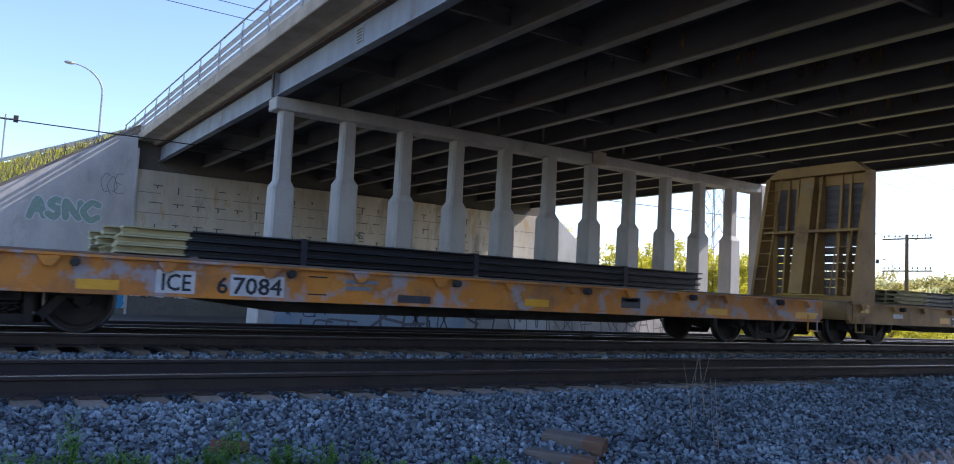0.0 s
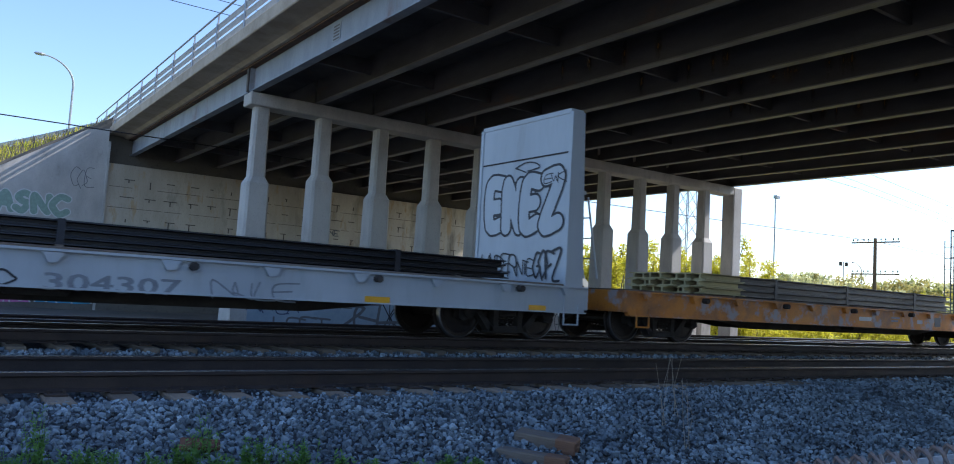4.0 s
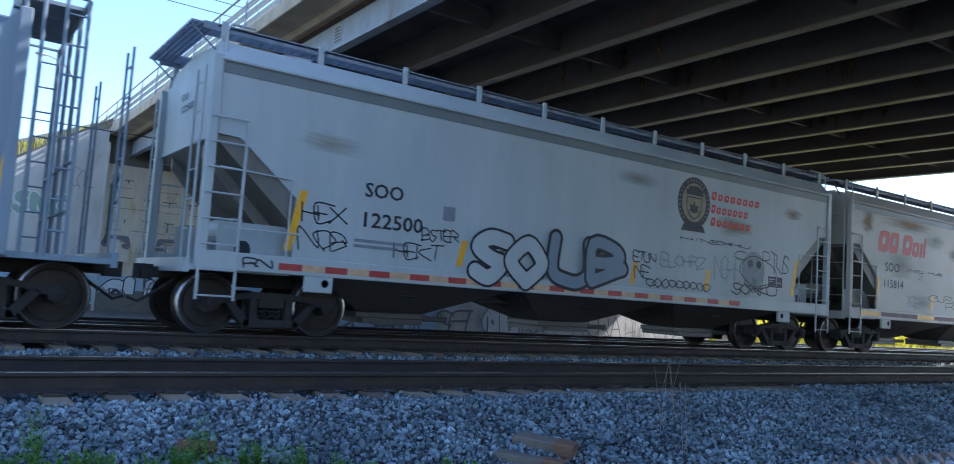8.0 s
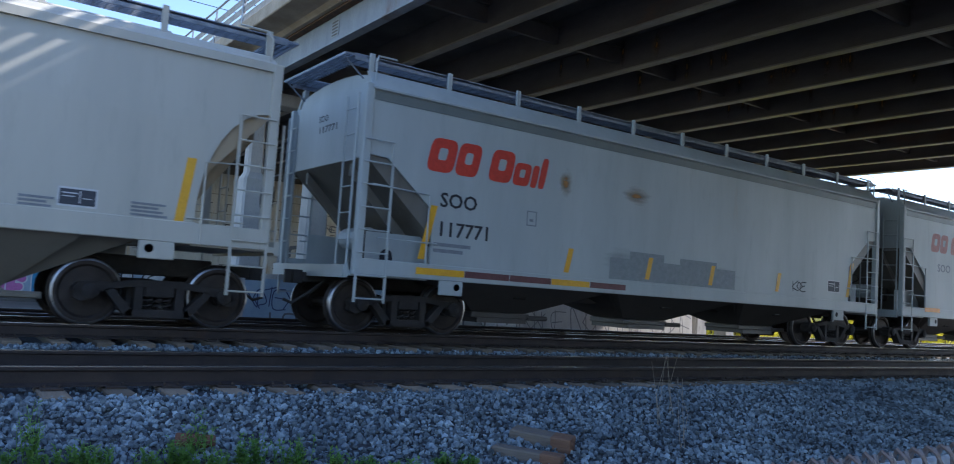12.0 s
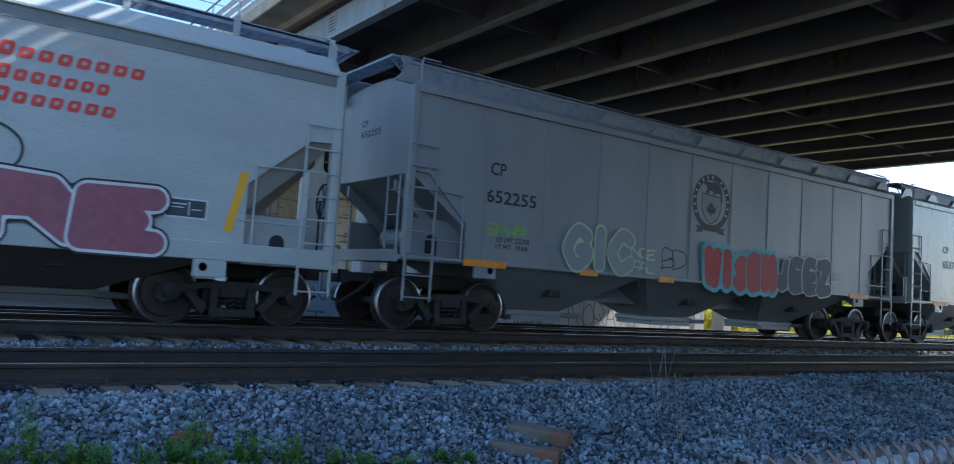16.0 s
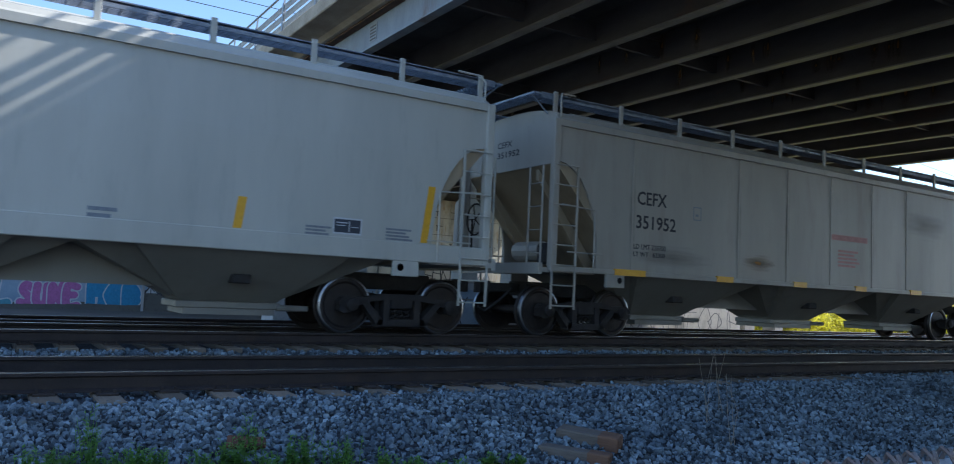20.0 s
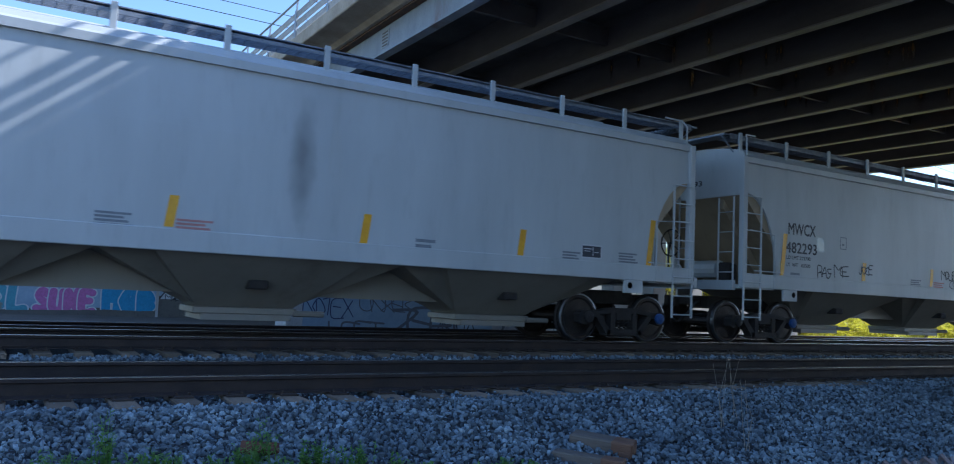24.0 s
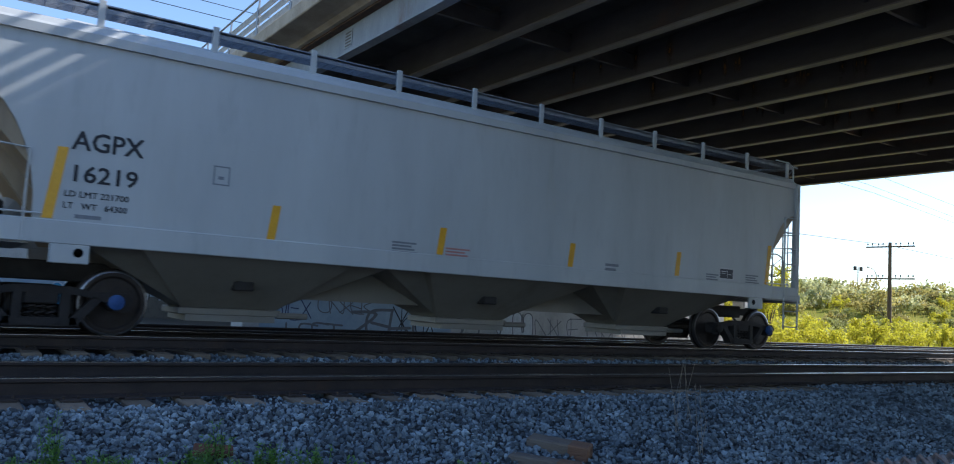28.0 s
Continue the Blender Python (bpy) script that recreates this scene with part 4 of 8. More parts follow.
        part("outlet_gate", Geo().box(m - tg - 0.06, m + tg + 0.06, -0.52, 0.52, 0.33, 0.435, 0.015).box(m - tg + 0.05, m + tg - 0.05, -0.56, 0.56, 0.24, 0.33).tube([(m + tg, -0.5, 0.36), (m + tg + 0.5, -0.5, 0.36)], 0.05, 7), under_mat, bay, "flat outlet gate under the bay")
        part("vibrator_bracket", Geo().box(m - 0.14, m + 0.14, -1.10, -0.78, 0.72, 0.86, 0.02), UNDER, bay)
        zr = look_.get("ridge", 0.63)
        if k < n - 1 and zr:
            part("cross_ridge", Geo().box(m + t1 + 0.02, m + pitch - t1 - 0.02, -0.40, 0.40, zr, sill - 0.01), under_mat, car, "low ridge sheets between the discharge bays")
    if look_.get("barrel"):
        part("discharge_pipe", Geo().tube([(3.9, -0.5, 0.36), (L - 3.9, -0.5, 0.36)], 0.055, 8), RUSTY_STEEL, car, "long rust-brown discharge pipe under the bays")
    for x0_, x1_ in ((0.9, 3.1), (L - 3.1, L - 0.9)):
        part("stub_sill", Geo().box(x0_, x1_, -0.3, 0.3, 0.72, 1.0, 0.02), UNDER, car)
    # ends
    for e in (0, 1):
        fx = (lambda q: q) if e == 0 else (lambda q: L - q)
        bx = lambda g, q0, q1, *r: g.box(min(fx(q0), fx(q1)), max(fx(q0), fx(q1)), *r)
        trim = look_.get("trim", body_mat)
        plat = Geo()
        bx(plat, 0.36, a + cut, -1.5, 1.5, sill - 0.02, sill + 0.06)
        bx(plat, 0.30, 0.38, -1.5, 1.5, sill - 0.06, sill + 0.14)
        part("end_platform", plat, trim, car)
        part("end_sheet", bx(Geo(), a - 0.03, a + 0.01, -w + 0.06, w - 0.06, zc - 0.04, eave + 0.03), body_mat, car, "upright end sheet")
        for s in (-1, 1):
            post = Geo()
            bx(post, a - 0.12, a + 0.02, s * (w - 0.02) - 0.06, s * (w - 0.02) + 0.06, sill, eave + 0.02, 0.012)
            part("corner_post", post, trim, car)
            x0_, x1_ = sorted((fx(a - 0.08), fx(a + 0.44)))
            lad = ladder_geo(x0_, x1_, s * (w + 0.035), 0.52, look_.get("ladder_top", 3.1))
            if not look_.get("barrel"):
                part("ladder", lad, trim, car, "side ladder of thin steel rungs")
            x0_, x1_ = sorted((fx(0.34), fx(0.36)))
            g = Geo()
            end_top = look_["cut_z"] - 0.1 if look_.get("round") or look_.get("wedges") else eave - 0.15
            for y in (s * 1.45, s * 1.05):
                g.tube([(fx(0.36), y, sill), (fx(0.36), y, end_top)], 0.02, 5)
            z = 1.5
            while z < end_top - 0.05:
                g.tube([(fx(0.36), s * 1.45, z), (fx(0.36), s * 1.05, z)], 0.013, 5)
                z += 0.42
            part("end_ladder", g, trim, car)
            pad = Geo()
            bx(pad, a + cut + 0.22, a + cut + 0.68, s * w - 0.03, s * w + 0.03, sill - 0.24, sill + 0.003, 0.01)
            pd = part("jacking_pad", pad, trim, car)
            hx = fx(a + cut + 0.55)
            # The pad is not pierced: a black disc paints the hole's darkness.
            part("hole", Geo().lathe([(0.06, 0.034), (0.001, 0.034)], 12, pose(hx, s * w, sill - 0.10, 90 if s < 0 else -90, 0, 0)), BLACK_PAINT, pd)
            g = Geo().tube([(fx(a + 0.25), s * (w + 0.03), 1.55), (fx(a + cut + 0.1), s * (w + 0.03), 1.55)], 0.014, 5).tube([(fx(a + cut - 0.1), s * (w + 0.03), 1.21), (fx(a + cut - 0.1), s * (w + 0.03), 2.35), (fx(a + 0.1), s * (w + 0.03), 2.40)], 0.016, 5)
            if not look_.get("barrel"):
                part("grab_iron", g, trim, car)
        if look_.get("cage"):
            for s in (-1, 1):
                for q in (0.95, 1.2, 1.45, 1.66):
                    part("cage_post", Geo().tube([(fx(q), s * 1.5, sill), (fx(q), s * 1.5, eave + 0.30)], 0.025, 6), trim, car)
                g = Geo()
                z = sill + 0.35
                while z < eave + 0.4:
                    g.tube([(fx(0.95), s * 1.5, z), (fx(1.2), s * 1.5, z)], 0.014, 5)
                    z += 0.4
                part("ladder", g, trim, car)
            bx_top = bx(Geo(), 0.92, 1.75, -1.0, 1.0, eave + 0.30, eave + 0.35)
            part("end_walkway", bx_top, GRATE, car)
            for y in (-0.78, 0.1, 0.85):
                part("cage_post", Geo().tube([(fx(0.95), y, sill), (fx(0.95), y, eave + 0.30)], 0.03, 6), trim, car)
            for z in (2.2, 1.55, eave + 0.28):
                part("cage_rail", Geo().tube([(fx(0.95), -1.5, z), (fx(0.95), 1.5, z)], 0.02 if z < 3 else 0.035, 6), trim, car)
            dome = [(-1.49, sill + 0.1), (1.49, sill + 0.1), (1.49, 3.5)] + [(1.49 * math.cos(q), 3.5 + 0.82 * math.sin(q)) for q in np.linspace(0.15, math.pi - 0.15, 12)] + [(-1.49, 3.5)]
            x0_, x1_ = sorted((fx(a - 0.02), fx(a + 0.055)))
            wall_ = part("end_wall", Geo().prism([(float(p), float(q)) for p, q in dome], "x", x0_, x1_), body_mat, car, "flat end wall with a rounded top")
            part("wall_band", Geo().box(min(fx(a - 0.06), fx(a - 0.02)), max(fx(a - 0.06), fx(a - 0.02)), -1.49, 1.49, 3.42, 3.5), body_mat, wall_)
            for y in (-0.85, 0.85):
                # Uncut wall; the dark inside is a black disc laid on it.
                part("access_hole", Geo().lathe([(0.20, -0.012), (0.20, 0.0)], 18, pose(fx(a - 0.021), y, 1.72, 0, 90, 0)), BLACK_PAINT, wall_, "round dark opening")
            for s in (-1, 1):
                part("guard_rail", Geo().tube([(fx(0.95), s * 1.5, eave + 0.31), (L / 2, s * 1.42, eave + 0.56)], 0.022, 5), trim, car)
        zt = eave + 0.50
        if not look_.get("cage"):
            g = Geo()
            for k in range(27):
                bx(g, a - 0.42, a - 0.04, -1.3 + 0.1 * k - 0.007, -1.3 + 0.1 * k + 0.007, zt - 0.03, zt)
            for q in (0.42, 0.34, 0.26, 0.18, 0.10):
                bx(g, a - q, a - q + 0.014, -1.3, 1.3, zt - 0.035, zt + 0.004)
            for y in (-1.2, 1.2):
                g.tube([(fx(a - 0.40), y, zt - 0.03), (fx(a - 0.02), y, zt - 0.34)], 0.016, 5)
            part("end_walkway", g, GRATE, car, "grating platform that overhangs the car's end")
            for s in (-1, 1):
                part("roof_grab", Geo().tube([(fx(a + 0.06), s * 1.5, eave - 0.05), (fx(a + 0.05), s * 1.5, zt - 0.10), (fx(a + 0.12), s * 1.42, zt + 0.02), (fx(a + 0.5), s * 1.34, zt + 0.05)], 0.018, 5), trim, car)
        if not look_.get("round") and not look_.get("cage"):
            for s in (-1, 1):
                x0_, x1_ = sorted((fx(a + 0.25), fx(a + cut + 0.35)))
                sp = part("shear_plate", Geo().box(x0_, x1_, s * 1.18 - 0.01, s * 1.18 + 0.01, sill + 0.04, sill + 0.72), body_mat, car, "upright plate under the end slope")
                arch_ = [(fx(a + 0.52), sill + 0.10), (fx(a + 0.76), sill + 0.10), (fx(a + 0.76), sill + 0.34)] + [(fx(a + 0.64 + 0.12 * math.cos(q)), sill + 0.34 + 0.12 * math.sin(q)) for q in (0.6, 1.2, 1.9, 2.5)] + [(fx(a + 0.52), sill + 0.34)]
                # Black arch on the solid plate, painted as the opening's shade.
                part("lightening_hole", Geo().prism(arch_, "y", s * 1.195, s * 1.185), BLACK_PAINT, sp, "dark arched opening")
        # slope braces, brake gear
        for y in (-0.9, 0.9):
            part("slope_brace", Geo().prism([(fx(a + 0.02), zc - 0.1), (fx(a + 0.02), zc - 0.3), (fx(a + cut + 0.3), sill + 0.02), (fx(a + cut + 0.6), sill + 0.02)], "y", y - 0.04, y + 0.04), look_.get("slope", body_mat), car)

        if e == 1:
            whl = Geo()
            ring = [(0, 0.0 + 0.28 * math.cos(q), 0.28 * math.sin(q)) for q in np.linspace(0, 2 * math.pi, 19)]
            whl.tube(ring, 0.016, 5, cap=False)
            for q in range(5):
                whl.tube([(0, 0, 0), (0, 0.28 * math.cos(q * 1.2566), 0.28 * math.sin(q * 1.2566))], 0.011, 4)
            part("brake_wheel", whl, UNDER, car, "round hand brake wheel", at=(fx(0.28), -0.75, 2.05))
            part("brake_rod", Geo().tube([(fx(0.34), -0.75, 2.05), (fx(0.34), -0.75, 1.2)], 0.02, 5), UNDER, car)
        else:
            part("air_reservoir", Geo().lathe([(0.05, -0.5), (0.2, -0.42), (0.2, 0.42), (0.05, 0.5)], 12, pose(1.35, 0.2, 1.62, 90, 0, 0)), trim, car)
            part("brake_valve", Geo().box(1.0, 1.3, -0.75, -0.45, 1.35, 1.75, 0.04).tube([(1.1, -0.5, 1.4), (1.3, -0.2, 1.25), (1.9, 0.1, 1.3)], 0.025, 5), UNDER, car)
        part("coupler", COUPLER_MESH, None, car, at=Matrix.Identity(4) if e == 0 else pose(L, 0, 0, 0, 0, 180))
        truck(car, fx(look_.get("truck_x", 1.82 if L > 17.5 else 1.75)), look_.get("blue_caps", False))
    y = -w - 0.006
    names = [m for m in marks if m[0] == "text"][:2]
    if not look_.get("cage") and not any(m[0] == "end_text" for m in marks):
        marks = marks + [("end_text", m[1], 0.42, 3.62 - 0.2 * k, 0.12, 0.13 * len(m[1])) for k, m in enumerate(names)]
    for m in marks:
        kind, rest = m[0], m[1:]
        if kind == "text":
            text(car, *rest[:5], y, rest[5] if len(rest) > 5 else BLACK_PAINT)
        elif kind == "stripes":          # yellow reflective stripes that lean
            for x, z0, q, z1 in rest[0]:
                mid, half = (x + q) / 2, (0.11 if "shoulder" in look_ or "wedges" in look_ else 0.06) * (z1 - z0)
                x, q = mid - half, mid + half
                part("reflective_stripe", Geo().prism([(x, z0), (x + 0.125, z0), (q + 0.125, z1), (q, z1)], "y", y - 0.001, y + 0.003), YELLOW, car, "yellow reflective stripe")
        elif kind == "panel":
            x, z, pw, ph, mt = rest
            board = part("marking_panel", Geo().box(x, x + pw, y + 0.001, y + 0.004, z, z + ph), mt, car)
            if mt is look_patch:
                part("panel_frame", Geo().box(x - 0.025, x + pw + 0.025, y + 0.0045, y + 0.006, z - 0.025, z + ph + 0.025), WHITE_BAR, board, "white border of the consolidated stencil")
                part("panel_rule", Geo().box(x + pw * 0.55, x + pw * 0.58, y - 0.001, y, z + 0.02, z + ph - 0.02).box(x + 0.03, x + pw * 0.5, y - 0.001, y, z + ph * 0.70, z + ph * 0.78).box(x + 0.03, x + pw * 0.42, y - 0.001, y, z + ph * 0.5, z + ph * 0.56).box(x + pw * 0.64, x + pw * 0.9, y - 0.001, y, z + ph * 0.42, z + ph * 0.48), WHITE_BAR, board)
        elif kind in ("rust", "smear", "pale"):
            for x, z, pw, ph in rest[0]:
                stain = part("stain", STAIN_MESH[kind], None, car, "soft rust stain" if kind == "rust" else "soft dirt stain")
                stain.matrix_basis = Matrix.Translation((x, y + 0.003, z)) @ Matrix.Diagonal((pw / 2, 1, ph / 2, 1))
        elif kind == "spray":
            more = rest[-1] if isinstance(rest[-1], dict) else {}
            low = 0.04 if rest[2] < 1.3 else 0.0
            sprayed(car, y - low, *(rest[:-1] if more else rest), **more)
        elif kind == "seams":
            for x in rest[0]:
                part("side_seam", Geo().box(x - 0.02, x + 0.02, -w - 0.012, -w, sill + sh, eave - 0.11), body_mat, car)
        elif kind == "tape_dark":
            x, k = rest[0], 0
            while x < rest[1]:
                part("tape_block", Geo().box(x, x + 0.95, -w - 0.042, -w - 0.036, sill + 0.08, sill + 0.19), YELLOW if k % 3 == 0 else TAPE_DARK, car)
                x, k = x + 0.97, k + 1
        elif kind == "dashes":
            for x, l in rest[0]:
                part("reflective_dash", Geo().box(x, x + l, -w - 0.046, -w - 0.002, sill + sh - 0.10, sill + sh + 0.02), rest[1] if len(rest) > 1 else ORANGE_MARK, car, "orange reflective dash")
        elif kind == "tape":
            x, k = rest[0], 0
            while x < rest[1]:
                part("tape_block", Geo().box(x, x + 0.36, -w - 0.042, -w - 0.036, sill + 0.06, sill + 0.16), TAPE_RED if k % 2 == 0 else TAPE_PALE, car)
                x, k = x + 0.37, k + 1
        elif kind == "bars":
            x, z, bw, bh, rows = rest[:5]
            bars(car, x, z, bw, bh, rows, y, rest[5] if len(rest) > 5 else GREY_MARK)
        elif kind == "box":
            x, z, s = rest
            g = Geo().box(x, x + s, y - 0.002, y, z, z + 0.02).box(x, x + s, y - 0.002, y, z + s * 1.1, z + s * 1.1 + 0.02).box(x, x + 0.02, y - 0.002, y, z + 0.02, z + s * 1.1).box(x + s - 0.02, x + s, y - 0.002, y, z + 0.02, z + s * 1.1)
            part("stencil_box", g, GREY_MARK, car)
            bars(car, x + s * 0.3, z + s * 0.35, s * 0.4, s * 0.2, 1, y, GREY_MARK)
        elif kind == "end_text":
            s_, yc, z, h, tw = rest
            ob = text(car, s_, 0, 0, h, tw, 0, BLACK_PAINT)
            ob.matrix_basis = Matrix.Translation((a - 0.034, yc, z)) @ pose(0, 0, 0, 0, 0, -90) @ ob.matrix_basis
        elif kind == "end_bars":
            yc, z, bw, bh, rows = rest
            ob = bars(car, 0, 0, bw, bh, rows, 0, GREY_MARK)
            ob.matrix_basis = Matrix.Translation((a - 0.033, yc, z)) @ pose(0, 0, 0, 0, 0, -90)
        elif kind == "discs":
            for k, (x, z, r_, mt) in enumerate(rest[0]):
                part("graffiti_spot", disc(x, z, r_, y - 0.0015 * (k % 2) + (0.003 if z - r_ > 1.25 else -0.036), 20), mt, car)
        elif kind == "logo":
            logo(car, y, *rest)
    return car


def disc(cx, cz, r, y, n=28, r_in=0.0, sq=1.0):
    g = Geo()
    out = [(cx + sq * r * math.cos(2 * math.pi * k / n), y, cz + r * math.sin(2 * math.pi * k / n)) for k in range(n)]
    if r_in:
        inn = [(cx + sq * r_in * math.cos(2 * math.pi * k / n), y, cz + r_in * math.sin(2 * math.pi * k / n)) for k in range(n)]
        return g.add(out + inn, [(k, (k + 1) % n, n + (k + 1) % n, n + k) for k in range(n)])
    return g.add([(cx, y, cz)] + out, [(0, 1 + k, 1 + (k + 1) % n) for k in range(n)])


def wordmark_block(car, x, y, z, bw, h, material, counter=True):
    """A rounded slanted block of a wordmark."""
    ring, inn = [], []
    for q in range(20):
        th = 2 * math.pi * (q + 0.5) / 20
        cx_ = math.copysign(abs(math.cos(th)) ** 0.45, math.cos(th)) * 0.5 + 0.5
        cz_ = math.copysign(abs(math.sin(th)) ** 0.45, math.sin(th)) * 0.5 + 0.5
        ring.append((x + cx_ * bw + 0.2 * cz_ * h, y, z + cz_ * h))
        dx, dz = 0.5 + (cx_ - 0.5) * 0.32, 0.54 + (cz_ - 0.5) * 0.36
        inn.append((x + dx * bw + 0.2 * dz * h, y, z + dz * h))
    if counter:
        g = Geo().add(ring + inn, [(i, (i + 1) % 20, 20 + (i + 1) % 20, 20 + i) for i in range(20)])
    else:
        g = Geo().add(ring, [tuple(range(20))])
    part("wordmark_shape", g, material, car, "bold slanted red wordmark shape")


def logo(car, y, kind, x, z, s):
    """Company devices as plain shapes in their colours."""
    if kind == "ring_shield":
        part("emblem_ring", disc(x, z, s, y, 40, r_in=s * 0.79), BLACK_PAINT, car, "black ring emblem with pale marks round it")
        g = Geo()
        for k in range(15):
            th = radians(205 - 230 * k / 14)
            cx_, cz_ = x + 0.895 * s * math.cos(th), z + 0.895 * s * math.sin(th)
            d = Vector((math.cos(th), math.sin(th))) * 0.055 * s
            n_ = Vector((-d.y, d.x)) * 0.45
            if k != 8:
                g.add([(cx_ + a * d.x + b * n_.x, y - 0.002, cz_ + a * d.y + b * n_.y) for a, b in ((-1, -1), (1, -1), (1, 1), (-1, 1))], [(0, 1, 2, 3)])
        tagged(part("emblem_marks", g, WHITE_BAR, car, "pale marks round the ring"), kind="stuff")
        shield = [(-0.5, 0.28), (0.5, 0.22), (0.5, -0.25), (0.34, -0.56), (0, -0.74), (-0.34, -0.56), (-0.5, -0.25)]
        g = Geo()
        ribbon(g, [(x + a * s, z + b * s) for a, b in shield + shield[:1]], 0.045 * s, y - 0.001, False)
        for k in range(13):
            v = 0.2 - 0.065 * k
            half = 0.47 if v > -0.25 else 0.47 * (1 - ((-0.25 - v) / 0.5) ** 1.6)
            ribbon(g, [(x - half * s, z + v * s), (x + half * s, z + v * s)], 0.012 * s, y - 0.0008, False)
        part("emblem_shield", g, BLACK_PAINT, car, "striped shield outline")
        leaf = [(0, 0.26), (0.06, 0.13), (0.14, 0.18), (0.11, 0.02), (0.25, 0.07), (0.22, -0.03), (0.28, -0.07), (0.13, -0.17), (0.03, -0.17), (0.02, -0.28), (-0.02, -0.28), (-0.03, -0.17), (-0.13, -0.17), (-0.28, -0.07), (-0.22, -0.03), (-0.25, 0.07), (-0.11, 0.02), (-0.14, 0.18), (-0.06, 0.13)]
        part("emblem_leaf", Geo().prism([(x + a * s, z - 0.2 * s + b * s) for a, b in leaf], "y", y - 0.004, y - 0.002), BLACK_PAINT, car)
        crest = [(-0.46, 0.62), (-0.38, 0.72), (-0.1, 0.70), (0.15, 0.76), (0.42, 0.66), (0.56, 0.4), (0.58, 0.05), (0.50, 0.02), (0.46, 0.34), (0.22, 0.36), (0.18, 0.28), (0.04, 0.30), (0.08, 0.38), (-0.1, 0.44), (-0.18, 0.30), (-0.34, 0.32), (-0.26, 0.44), (-0.3, 0.58)]
        part("emblem_crest", Geo().prism([(x + a * s, z + b * s) for a, b in crest], "y", y - 0.004, y - 0.002), BLACK_PAINT, car, "dark crest above the shield")
        part("emblem_scroll", Geo().prism([(x + a * s, z + b * s) for a, b in [(-0.5, -0.98), (0.48, -1.02), (0.48, -0.80), (-0.5, -0.76)]], "y", y - 0.005, y - 0.003), BLACK_PAINT, car, "dark scroll under the ring")
        for q in (-1, 1):
            part("scroll_end", Geo().prism([(x + a * s * q, z + b * s) for a, b in [(0.44, -1.06), (0.8, -1.08), (0.68, -0.97), (0.8, -0.84), (0.44, -0.86)]], "y", y - 0.003, y - 0.001), BLACK_PAINT, car)
    elif kind == "seal":
        part("emblem_seal", disc(x, z, s, y, 36, sq=0.95), BROWN_SEAL, car, "round brown company seal")
        part("emblem_face", disc(x, z, s * 0.76, y - 0.002, 32, sq=0.92), SEAL_TAN, car, "tan centre of the seal")
        g = Geo()
        for k in range(24):
            th = radians(225 - 270 * k / 23)
            if k in (8, 16):
                continue
            cx_, cz_ = x + 0.88 * s * 0.95 * math.cos(th), z + 0.88 * s * math.sin(th)
            d = Vector((math.cos(th), math.sin(th))) * 0.055 * s
            n_ = Vector((-d.y, d.x)) * 0.4
            g.add([(cx_ + a * d.x + b * n_.x, y - 0.003, cz_ + a * d.y + b * n_.y) for a, b in ((-1, -1), (1, -1), (1, 1), (-1, 1))], [(0, 1, 2, 3)])
        tagged(part("emblem_marks", g, SEAL_TAN, car, "tan marks round the rim"), kind="stuff")
        g = Geo()
        ribbon(g, [(x + q * s, z + r * s) for q, r in [(-0.42, 0.2), (0.42, 0.2), (0.42, -0.25), (0.25, -0.52), (0, -0.64), (-0.25, -0.52), (-0.42, -0.25), (-0.42, 0.2)]], 0.05 * s, y - 0.004, False)
        part("emblem_shield", g, BROWN_SEAL, car)
        part("emblem_leaf", Geo().prism([(x + a * s, z - 0.2 * s + b * s) for a, b in [(0, 0.28), (0.08, 0.1), (0.26, 0.1), (0.2, -0.05), (0.28, -0.12), (0, -0.22), (-0.28, -0.12), (-0.2, -0.05), (-0.26, 0.1), (-0.08, 0.1)]], "y", y - 0.006, y - 0.003), BROWN_SEAL, car)
        part("emblem_crest", Geo().prism([(x + a * s, z + b * s) for a, b in [(-0.45, 0.3), (0.5, 0.28), (0.52, 0.5), (0.2, 0.66), (-0.3, 0.64), (-0.4, 0.5), (-0.52, 0.52)]], "y", y - 0.006, y - 0.003), BROWN_SEAL, car, "dark crest above the shield")
        part("emblem_scroll", Geo().prism([(x + a * s, z + b * s) for a, b in [(-0.7, -1.12), (0.7, -1.12), (0.56, -0.86), (-0.56, -0.86)]], "y", y - 0.006, y - 0.003), BROWN_SEAL, car)
        for z0, wide, count in ((3.27, 1.74, 8), (2.98, 1.32, 7), (2.70, 1.42, 7)):
            for k in range(count):
                h_ = 0.19 if k == 0 else 0.15
                x0 = x + s + wide * k / count
                wordmark_block(car, x0, y, z0, wide / count * 0.74, h_, RED_MARK)
    elif kind in ("red_word", "red_faded"):
        # slanted red blocks in the rhythm of a short wordmark
        mat = RED_MARK if kind == "red_word" else RED_FADED
        u = 0.0
        for k, bw in enumerate((0.92, 0.82, None, 0.88, 0.66, 0.26, 0.26)):
            if bw is None:
                u += 0.34
                continue
            h = 1.0 if k in (0, 1, 3, 6) else 0.72
            wordmark_block(car, x + u * s, y, z, bw * s, h * s, mat, bw > 0.3)
            u += bw + 0.05


